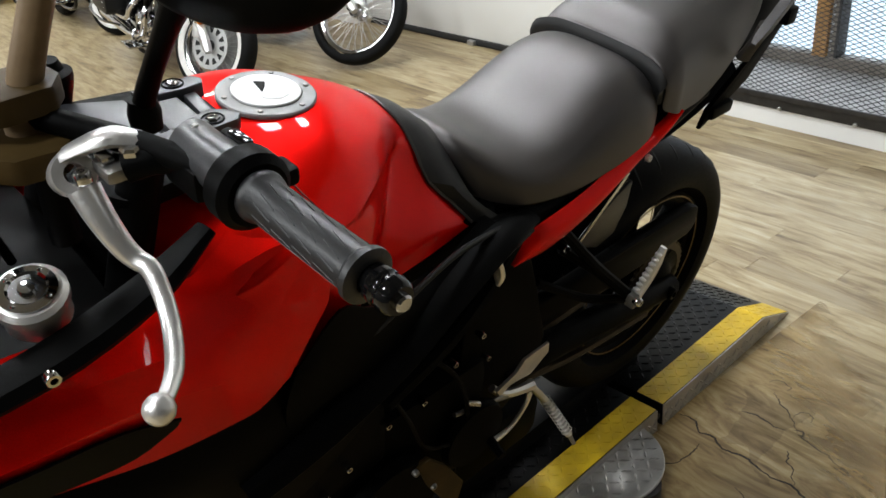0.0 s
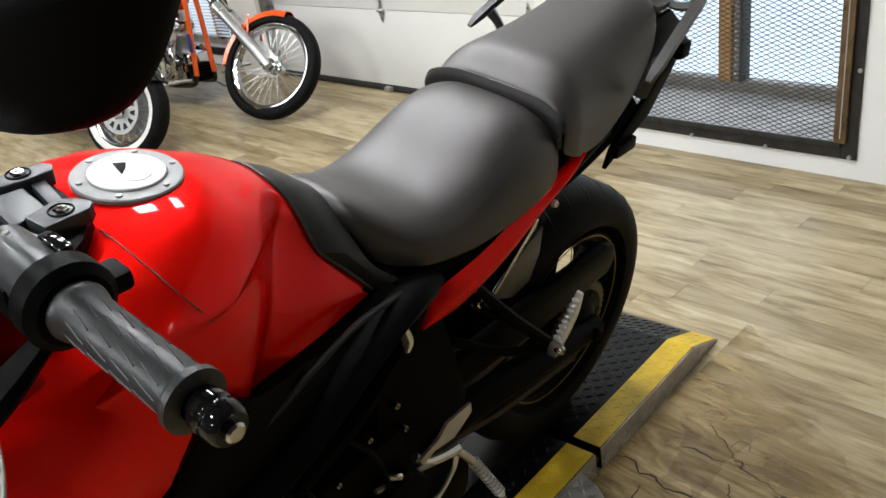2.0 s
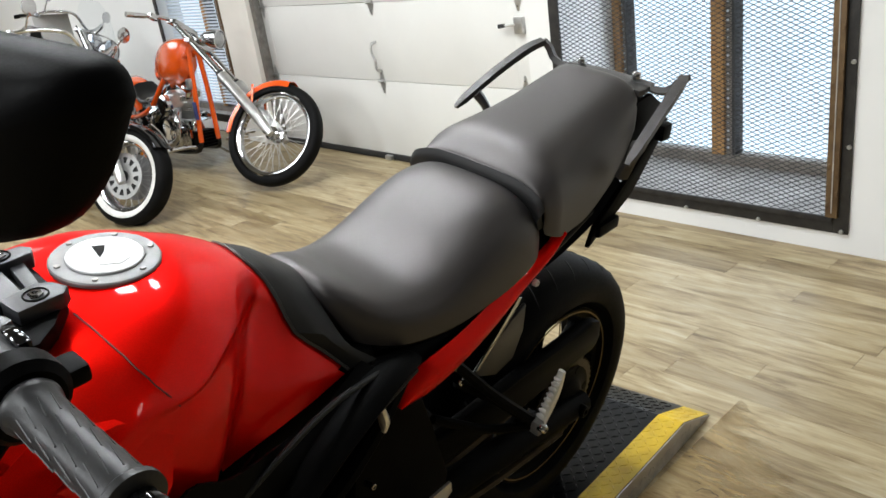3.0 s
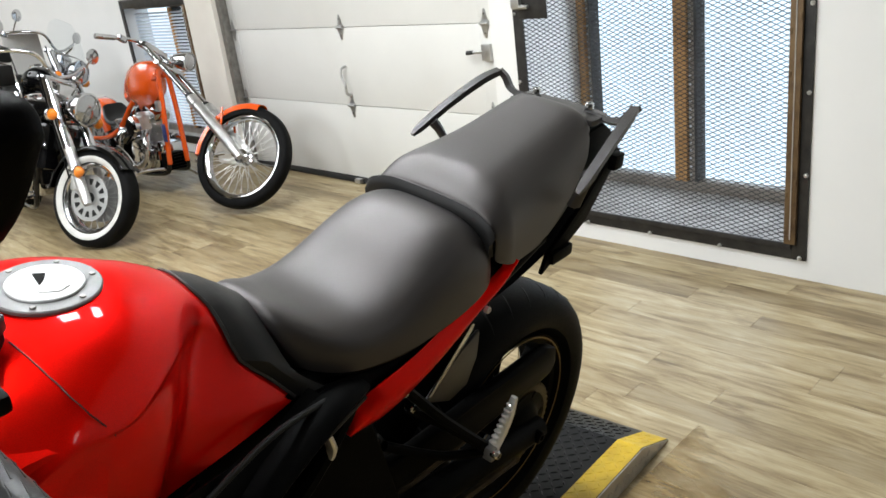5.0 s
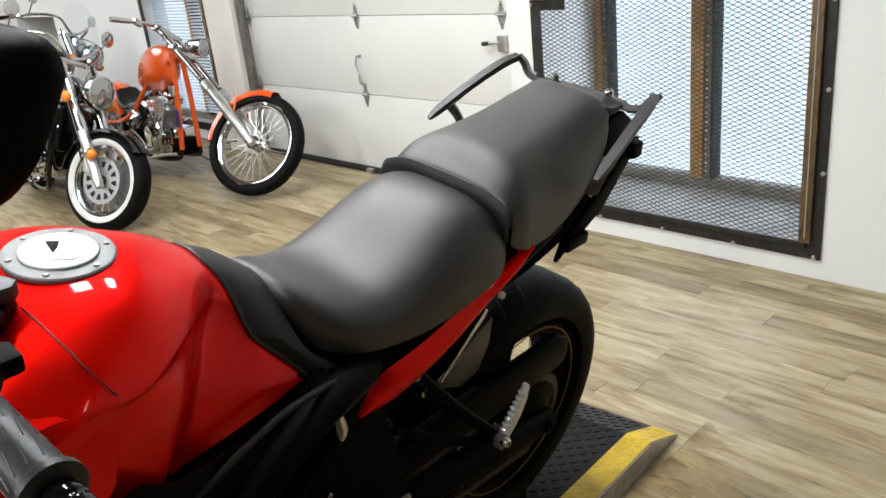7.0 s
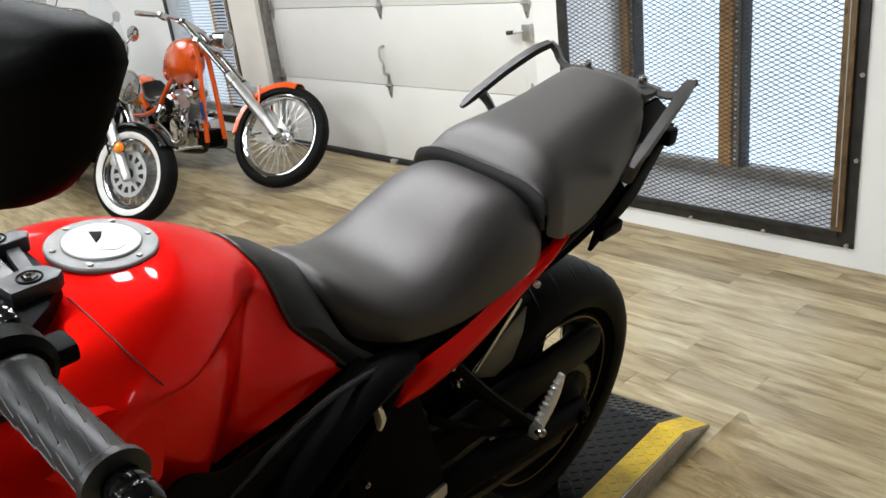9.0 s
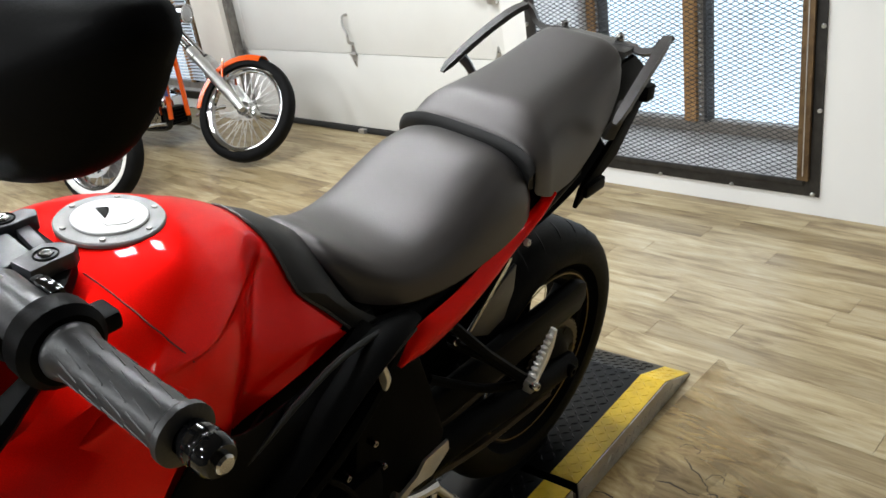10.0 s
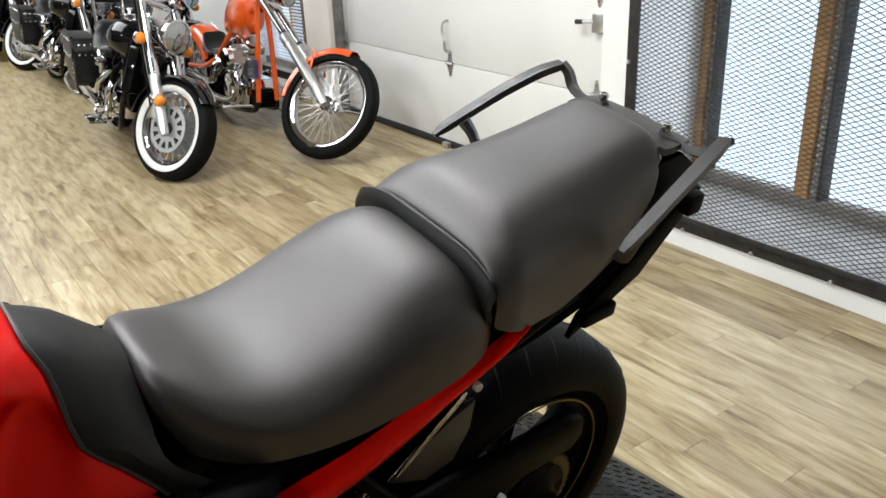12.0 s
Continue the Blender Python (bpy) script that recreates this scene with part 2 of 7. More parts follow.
MESHWIRE = varied("expanded_metal", (0.006, 0.006, 0.006), (0.014, 0.013, 0.012), 10, (0.4, 0.6), metal=0.2, grain=200, bumps=0)
WOODFR = varied("window_frame_oak", (0.30, 0.150, 0.045), (0.48, 0.260, 0.090), 9, (0.4, 0.55), grain=90, bumps=0.25)
GREYWOOD = varied("weathered_frame", (0.14, 0.12, 0.10), (0.25, 0.22, 0.19), 12, (0.5, 0.7), grain=90, bumps=0.3)
SILL = varied("painted_sill", (0.20, 0.19, 0.18), (0.36, 0.35, 0.335), 7, (0.5, 0.65), grain=120, bumps=0.2)
RUBBERSEAL = varied("door_seal_rubber", (0.012, 0.012, 0.012), (0.022, 0.022, 0.022), 10, (0.6, 0.75), grain=90, bumps=0.2)
GALV = varied("galvanised_steel", (0.42, 0.42, 0.41), (0.58, 0.58, 0.57), 25, (0.3, 0.48), metal=0.9, grain=130, bumps=0.15)
PLANK = plank_wood()
STONE = stone_print()
DIM = varied("dim_grey_wall", (0.04, 0.038, 0.035), (0.07, 0.066, 0.06), 1.2, (0.7, 0.8), grain=40, bumps=0.1)
CEILING = varied("ceiling_paint", (0.20, 0.198, 0.194), (0.26, 0.257, 0.252), 1.5, (0.7, 0.8), grain=60, bumps=0.1)
DAYGLOW = glow("daylight_behind_glass", (0.76, 0.87, 1.0), 2.3)
SCREEN = material("clear_windshield", (0.93, 0.95, 0.96), 0.03)
bsdf(SCREEN).inputs["Transmission Weight"].default_value = 1.0
bsdf(SCREEN).inputs["IOR"].default_value = 1.12
LENS = material("lamp_lens_glass", (0.34, 0.35, 0.36), 0.10, 0.75, 1.0)
LEATHER = varied("black_leather", (0.003, 0.003, 0.003), (0.006, 0.006, 0.006), 10, (0.34, 0.48), grain=260, bumps=0.3, spec=0.25)
TAN = varied("bronze_anodised", (0.034, 0.021, 0.007), (0.060, 0.038, 0.013), 15, (0.40, 0.52), metal=0.0, grain=140, bumps=0.15, spec=0.10)
PALEBAR = varied("pale_tube", (0.13, 0.086, 0.046), (0.20, 0.140, 0.080), 20, (0.40, 0.5), spec=0.15, metal=0.0, grain=180, bumps=0.15)
SWITCH = varied("grey_switch_plastic", (0.020, 0.020, 0.022), (0.032, 0.032, 0.034), 20, (0.30, 0.42), grain=420, bumps=0.15, spec=0.6)
GOLD = material("dull_gold_line", (0.16, 0.10, 0.025), 0.45, 0.5)
RUBBERGRIP = varied("grip_rubber", (0.010, 0.010, 0.0105), (0.018, 0.018, 0.0185), 20, (0.36, 0.5), grain=300, bumps=0.3, spec=0.45)
DARKFLOOR = varied("subfloor", (0.03, 0.025, 0.02), (0.05, 0.04, 0.03), 5, (0.7, 0.9), grain=50, bumps=0.1)
BLUE = varied("blue_paper", (0.010, 0.016, 0.085), (0.018, 0.028, 0.13), 12, (0.5, 0.6), grain=50, bumps=0)


# ---- mesh helpers ----
def part(name, bm, mat, parent=None, label="", smooth=True, angle=38):
    bmesh.ops.recalc_face_normals(bm, faces=bm.faces)
    me = bpy.data.meshes.new(name)
    bm.to_mesh(me)
    bm.free()
    if smooth:
        me.shade_smooth()
        me.set_sharp_from_angle(angle=radians(angle))
    me.materials.append(mat)
    ob = new(name, me)
    if parent is not None:
        ob.parent = parent
    if label:
        tagged(ob, label)
    return ob


def empty(name, m, label, category, group=""):
    ob = new(name)
    ob.empty_display_size = 0.1
    ob.matrix_world = m
    return tagged(ob, label, category, group)


def join(*bms):
    out = bms[0]
    for b in bms[1:]:
        me = bpy.data.meshes.new("tmp")
        b.to_mesh(me)
        b.free()
        out.from_mesh(me)
        bpy.data.meshes.remove(me)
    return out


def box(c, s, bevel=0.0, m=None):
    bm = bmesh.new()
    bmesh.ops.create_cube(bm, size=1.0, matrix=Matrix.Translation(c) @ Matrix.Diagonal((*s, 1)))
    if bevel:
        bmesh.ops.bevel(bm, geom=bm.edges[:], offset=bevel, segments=2, affect="EDGES", profile=0.6)
    if m is not None:
        bmesh.ops.transform(bm, matrix=m, verts=bm.verts)
    return bm


def spline(pts, n):
    """Catmull-Rom through the points, n steps a span. Points may be any numpy rows."""
    p = np.array(pts, float)
    p = np.concatenate([2 * p[:1] - p[1:2], p, 2 * p[-1:] - p[-2:-1]])
    out = []
    for i in range(1, len(p) - 2):
        a, b, c, d = p[i - 1 : i + 3]
        for k in range(n):
            t = k / n
            out.append(0.5 * (2 * b + (c - a) * t + (2 * a - 5 * b + 4 * c - d) * t * t + (3 * b - a - 3 * c + d) * t**3))
    out.append(p[-2])
    return np.array(out)


def tube(pts, r, seg=10, smooth=0, flat=1.0, phase=0.0):
    """A round bar through the points; r may be a list; flat squeezes it."""
    rad = np.array(r if isinstance(r, (list, tuple)) else [r] * len(pts), float)
    p = np.array(pts, float)
    if smooth:
        both = spline(np.column_stack([p, rad]), smooth)
        p, rad = both[:, :3], both[:, 3]
    bm, rings, up = bmesh.new(), [], None
    for i in range(len(p)):
        d = Vector(p[min(i + 1, len(p) - 1)] - p[max(i - 1, 0)]).normalized()
        if up is None:
            up = Vector((0, 0, 1)) if abs(d.z) < 0.9 else Vector((0, 1, 0))
        side = d.cross(up).normalized()
        up = side.cross(d).normalized()
        rings.append([bm.verts.new(Vector(p[i]) + float(rad[i]) * (math.cos(a) * side + flat * math.sin(a) * up)) for a in (2 * math.pi * (k + phase) / seg for k in range(seg))])
    for a, b in zip(rings, rings[1:]):
        for k in range(seg):
            bm.faces.new((a[k], a[(k + 1) % seg], b[(k + 1) % seg], b[k]))
    bm.faces.new(rings[0][::-1])
    bm.faces.new(rings[-1])
    return bm


def lathe(profile, m=None, seg=32, closed=False):
    """Revolve (radius, height) rows about local z, then lay by m."""
    bm, rings = bmesh.new(), []
    for r, h in profile:
        if r < 1e-6:
            rings.append([bm.verts.new((0, 0, h))] * seg)
        else:
            rings.append([bm.verts.new((r * math.cos(2 * math.pi * k / seg), r * math.sin(2 * math.pi * k / seg), h)) for k in range(seg)])
    pairs = list(zip(rings, rings[1:]))
    if closed:
        pairs.append((rings[-1], rings[0]))
    for a, b in pairs:
        for k in range(seg):
            f = list(dict.fromkeys((a[k], a[(k + 1) % seg], b[(k + 1) % seg], b[k])))
            if len(f) > 2:
                bm.faces.new(f)
    if m is not None:
        bmesh.ops.transform(bm, matrix=m, verts=bm.verts)
    return bm


AXLE = Matrix.Rotation(radians(90), 4, "Y")


def at_axle(x, y, z):
    """Lays a lathe's axis along x."""
    return Matrix.Translation((x, y, z)) @ AXLE


def disc(r, h, m, seg=24, bevel=0.0015):
    return lathe([(0, -h / 2), (r - bevel, -h / 2), (r, -h / 2 + bevel), (r, h / 2 - bevel), (r - bevel, h / 2), (0, h / 2)], m, seg)


def prism(poly, lo, hi, axis="x", bevel=0.0, m=None):
    """A plate: a polygon in the two other axes, thick from lo to hi."""
    bm = bmesh.new()

    def place(a, b, c):
        return {"x": (c, a, b), "y": (a, c, b), "z": (a, b, c)}[axis]

    low = [bm.verts.new(place(a, b, lo)) for a, b in poly]
    high = [bm.verts.new(place(a, b, hi)) for a, b in poly]
    bm.faces.new(low)
    bm.faces.new(high[::-1])
    for k in range(len(poly)):
        bm.faces.new((low[k], low[(k + 1) % len(poly)], high[(k + 1) % len(poly)], high[k]))
    if bevel:
        bmesh.ops.bevel(bm, geom=bm.edges[:], offset=bevel, segments=2, affect="EDGES", profile=0.6)
    if m is not None:
        bmesh.ops.transform(bm, matrix=m, verts=bm.verts)
    return bm


def skin(rows, nu=4, nv=4, caps=False, thick=0.0):
    """A smooth sheet through a grid of control points (rows of points)."""
    g = np.array(rows, float)
    if nu > 1:
        g = np.array([spline(g[:, j], nu) for j in range(g.shape[1])]).transpose(1, 0, 2)
    if nv > 1:
        g = np.array([spline(r, nv) for r in g])
    bm = bmesh.new()
    vs = [[bm.verts.new(p.tolist()) for p in r] for r in g]
    for a, b in zip(vs, vs[1:]):
        for k in range(len(a) - 1):
            bm.faces.new((a[k], a[k + 1], b[k + 1], b[k]))
    if caps:
        bm.faces.new(vs[0][::-1])
        bm.faces.new(vs[-1])
    bmesh.ops.remove_doubles(bm, verts=bm.verts, dist=1e-5)
    if thick:
        bmesh.ops.recalc_face_normals(bm, faces=bm.faces)
        bmesh.ops.solidify(bm, geom=bm.faces[:], thickness=thick)
    return bm


def ball(c, s, seg=20, m=None):
    bm = bmesh.new()
    bmesh.ops.create_uvsphere(bm, u_segments=seg, v_segments=max(8, seg // 2), radius=1.0, matrix=Matrix.Translation(c) @ (m or Matrix()) @ Matrix.Diagonal((*s, 1)))
    return bm


def mirrored(half):
    """Rows given from the crest to the left edge become rows from the right edge to the left."""
    return [[(-x, y, z) for x, y, z in r[:0:-1]] + [tuple(p) for p in r] for r in half]


def bolt(name, c, r, parent, mat=None, axis=None, h=0.008):
    m = Matrix.Translation(c) @ (axis or AXLE)
    b = lathe([(0, -h), (r, -h), (r, h * 0.6), (r * 0.8, h), (r * 0.45, h), (r * 0.45, h * 0.4), (0, h * 0.4)], m, 14)
    return part(name, b, mat or CHROME, parent)


# ---- room ----
def structure(name, bm, mat, label, smooth=False):
    return tagged(part(name, bm, mat, None, "", smooth), label, kind="structure")


def span(x0, x1, y0, y1, z0, z1, bevel=0.0):
    return box(((x0 + x1) / 2, (y0 + y1) / 2, (z0 + z1) / 2), (x1 - x0, y1 - y0, z1 - z0), bevel)


FAR_X, NEAR_X, BACK_Y = -13.0, 6.0, -5.0
floor = structure("floor", span(FAR_X, NEAR_X, BACK_Y, 3.9, -0.2, -0.005), DARKFLOOR, "pale wood-look vinyl plank floor of the showroom")
# unseen; dark so that paint and seats mirror little white
structure("ceiling", span(FAR_X, NEAR_X, BACK_Y, 3.9, CEIL, CEIL + 0.15), CEILING, "unseen ceiling, kept dark to cut reflections in paint and seats")
WT = 0.60
HEAD = 1.24
W1 = (-2.50, -1.15)
W2 = (-7.08, -5.92)
north = [span(-2.675, W1[0], WALL, WALL + WT, 0, CEIL), span(W1[1], NEAR_X, WALL, WALL + WT, 0, CEIL), span(W1[0], W1[1], WALL, WALL + WT, 0, 0.12), span(W1[0], W1[1], WALL, WALL + WT, HEAD, CEIL)]
structure("wall_north", join(*north), WHITE, "smooth white painted wall round the caged window")
LW = DOOR_Y
west = [span(W2[1], -5.36, LW, LW + WT, 0, CEIL), span(-9.25, W2[0], LW, LW + WT, 0, CEIL), span(W2[0], W2[1], LW, LW + WT, 0, 0.12), span(W2[0], W2[1], LW, LW + WT, HEAD, CEIL), span(-10.45, -9.25, LW, LW + WT, 1.03, CEIL), span(FAR_X, -10.45, LW, LW + WT, 0, CEIL), span(-10.45, -9.25, LW + WT - 0.05, LW + WT, 0, 1.03)]
structure("wall_north_2", join(*west), WHITE, "smooth white painted wall behind the parked cruisers")
structure("wall_north_3", span(-5.36, -2.677, LW + 0.06, LW + WT, 2.25, CEIL), WHITE, "white wall over the garage door")
# unseen walls, dark so the near side throws back little light
structure("unseen_wall_south", span(FAR_X, NEAR_X, BACK_Y - 0.2, BACK_Y, 0, CEIL), DIM, "unseen wall closing the room, kept dark to cut reflected light")
structure("unseen_wall_east", span(NEAR_X, NEAR_X + 0.2, BACK_Y, WALL, 0, CEIL), DIM, "unseen end wall, kept dark to cut fill light")
structure("wall_west", span(FAR_X - 0.2, FAR_X, BACK_Y, 3.9, 0, CEIL), WHITE, "plain white far end wall")
structure("trim", span(-5.76, -5.372, LW - 0.11, LW - 0.002, 0, 2.6, 0.004), JAMB, "cream painted post beside the garage door")


def diamond_bars(x0, x1, z0, z1, y, dx, dz, w, t):
    """Crossing slanted strands, cut to the rectangle."""
    verts, faces = [], []
    for sign in (1, -1):
        k0 = int(-(z1 - z0) / dz) - 2
        k1 = int((x1 - x0) / dx) + 2
        for k in range(k0, k1 + int((z1 - z0) / dz) + 3):
            # the strand x = x0 + k dx + sign (z - z0) dx/dz
            s = sign * dx / dz
            base = x0 + k * dx
            lo, hi = z0, z1
            for edge in (x0, x1):
                cross = z0 + (edge - base) / s
                inside_low = base + s * (lo - z0)
                if (edge == x0 and inside_low < x0) or (edge == x1 and inside_low > x1):
                    lo = max(lo, cross)
                inside_high = base + s * (hi - z0)
                if (edge == x0 and inside_high < x0) or (edge == x1 and inside_high > x1):
                    hi = min(hi, cross)
            if hi - lo < 0.004:
                continue
            a, b = (base + s * (lo - z0), lo), (base + s * (hi - z0), hi)
            n = len(verts)
            for px, pz in (a, b):
                for ox, oy in ((-0.5, 0), (0, -0.5), (0.5, 0), (0, 0.5)):
                    verts.append((px + ox * 0.25 * w, y + oy * t + sign * t * 0.3, pz - ox * sign * w))
            for q in range(4):
                faces.append((n + q, n + (q + 1) % 4, n + 4 + (q + 1) % 4, n + 4 + q))
    return verts, faces


def raw(name, verts, faces, mat, parent, label="", kind=""):
    me = bpy.data.meshes.new(name)
    me.from_pydata(verts, [], faces)
    me.materials.append(mat)
    ob = new(name, me)
    ob.parent = parent
    tagged(ob, label, kind=kind)
    return ob


def caged_window(number, x0, x1, wy, posts, label, caged=True):
    """A deep low window: oak frame and panes at the back of the recess, a steel mesh guard over it."""
    back = wy + (0.50 if caged else 0.14)
    win = tagged(new("window_%d" % number), label, kind="structure")
    part("window_sill", span(x0, x1, wy + 0.02, back + 0.05, 0.12, 0.132, 0.002), SILL, win, "scuffed grey painted deep ledge")
    part("window_frame", span(x0, x1, back - 0.03, back + 0.05, 0.132, 0.185, 0.004), GREYWOOD, win, "weathered brown bottom rail")
    part("window_frame", span(x0, x1, back - 0.03, back + 0.05, HEAD - 0.05, HEAD, 0.004), GREYWOOD, win)
    edges = [x0] + posts + [x1]
    for px, wide in posts_of(posts):
        part("mullion", span(px, px + wide * 0.55, back - 0.05, back + 0.04, 0.186, HEAD - 0.051, 0.004), WOODFR, win, "oak brown window post")
        track = part("track", span(px + wide * 0.55 + 0.002, px + wide * 0.86, back - 0.030, back + 0.04, 0.186, HEAD - 0.051, 0.003), GREYWOOD, win, "grey sash track with punched holes")
        for k in range(25):
            z = 0.22 + 0.04 * k
            part("hole", disc(0.006, 0.003, Matrix.Translation((px + wide * 0.66, back - 0.0305, z)) @ Matrix.Rotation(radians(90), 4, "X"), 8, 0.0005), SLAT, track)
        part("weatherstrip", span(px + wide * 0.86 + 0.002, px + wide, back - 0.042, back + 0.04, 0.186, HEAD - 0.051, 0.002), RUBBERSEAL, win, "black weatherstrip")
    for a, b in zip(edges, edges[1:]):
        a2 = a + dict(posts_of(posts)).get(a, 0.0)
        pane = part("pane", span(a2 + 0.003, b - 0.003, back + 0.012, back + 0.018, 0.187, HEAD - 0.052), LENS_CLEAR, win, "window glass with pale daylight behind", False)
        pane.visible_shadow = False
    light = part("backdrop_%d" % number, span(x0 - 0.3, x1 + 0.3, back + 0.09, back + 0.095, 0.0, HEAD + 0.2), DAYGLOW, None, "", False)
    tagged(light, "pale blue overcast daylight outside", kind="structure")
    guard = empty("window_guard", pose(0, 0, 0), "black steel window guard with diamond expanded mesh" if caged else "open black steel window guard frame", "window guard", "window guards")
    f0, f1 = x0 - 0.02, x1 + 0.024
    w = 0.058
    for nm, s in (("side_bar", (f0, f0 + w, 0.082, HEAD + 0.04)), ("side_bar", (f1 - w, f1, 0.082, HEAD + 0.04)), ("bottom_bar", (f0 + w, f1 - w, 0.082, 0.146)), ("top_bar", (f0 + w, f1 - w, HEAD - 0.03, HEAD + 0.04))):
        part(nm, span(s[0], s[1], wy - 0.010, wy - 0.001, s[2], s[3], 0.0025), STEEL, guard, "scuffed black flat steel")
    sx = f1 - w - 0.026
    strip = part("angle_bar", span(sx, sx + 0.046, wy - 0.026, wy - 0.0105, 0.150, HEAD - 0.032, 0.003), RUST, guard, "rust brown welded angle strip")
    # the highlight along the angle, put in as a thin bright strip
    part("highlight_edge", span(sx + 0.022, sx + 0.026, wy - 0.028, wy - 0.0262, 0.17, HEAD - 0.04), GALV, strip, "bright strip standing in for the highlight on the angle")
    for k in range(7):
        z = 0.20 + 0.155 * k
        part("weld", ball((sx + 0.006, wy - 0.024, z), (0.007, 0.006, 0.016), 8), RUST, strip)
        part("weld", ball((sx + 0.040, wy - 0.024, z + 0.05), (0.006, 0.006, 0.014), 8), RUST, strip)
    part("angle_bar", span(f0 + w, f1 - w, wy - 0.022, wy - 0.0105, 0.128, 0.152, 0.003), STEEL, guard)
    if not caged:
        for k in range(38):
            z = 0.21 + 0.026 * k
            if z < HEAD - 0.07:
                part("blind_slat", prism([(back - 0.055, z), (back - 0.053, z - 0.0015), (back - 0.036, z + 0.012), (back - 0.038, z + 0.0135)], x0 + 0.02, x1 - 0.02, "x"), SLAT, win, "", False)
        return win
    v, fc = diamond_bars(f0 + w - 0.01, f1 - w + 0.01, 0.15, HEAD - 0.03, wy - 0.004, 0.0415, 0.0192, 0.0034, 0.0034)
    raw("mesh", v, fc, MESHWIRE, guard, "dark diamond expanded metal")
    for bx in np.linspace(f0 + 0.03, f1 - 0.024, 5):
        bolt("bolt", (bx, wy - 0.014, 0.093 if bx > f1 - 0.1 else 0.088), 0.0085, guard, GALV, Matrix.Rotation(radians(90), 4, "X"), 0.005)
    for bz in (0.435, 0.751, 1.067):
        for bx in (f0 + 0.012, f1 - 0.010):
            bolt("bolt", (bx, wy - 0.014, bz), 0.0085, guard, GALV, Matrix.Rotation(radians(90), 4, "X"), 0.005)
    if caged:
        part("lock_plate", span(f0 + w - 0.01, f0 + w + 0.16, wy - 0.030, wy - 0.0245, 1.045, 1.20, 0.003), STEEL, guard, "dark steel lock plate")
        part("latch", join(tube([(f0 + 0.03, wy - 0.04, 1.10), (f0 + 0.12, wy - 0.04, 1.10)], 0.010), box((f0 + 0.05, wy - 0.035, 1.12), (0.05, 0.03, 0.05), 0.004)), GALV, guard, "galvanised sliding latch")
    return win


def posts_of(posts):
    return [(p, 0.115 if k else 0.075) for k, p in enumerate(posts)]


SLAT = varied("blind_slat_white", (0.62, 0.66, 0.72), (0.70, 0.74, 0.80), 4, (0.4, 0.5), grain=60, bumps=0)
bsdf(SLAT).inputs["Transmission Weight"].default_value = 0.35
LENS_CLEAR = material("window_glass", (0.9, 0.95, 0.95), 0.02)
bsdf(LENS_CLEAR).inputs["Transmission Weight"].default_value = 1.0
bsdf(LENS_CLEAR).inputs["IOR"].default_value = 1.05
RUST = varied("rusty_brown_steel", (0.075, 0.042, 0.018), (0.16, 0.10, 0.045), 14, (0.45, 0.65), metal=0.3, grain=90, bumps=0.4)

caged_window(1, W1[0], W1[1], WALL, [W1[0] + 0.005, -1.955], "deep low window with oak frame and daylight panes")
caged_window(2, W2[0], W2[1], LW, [-6.45], "low window with pale blinds behind the orange chopper", False)


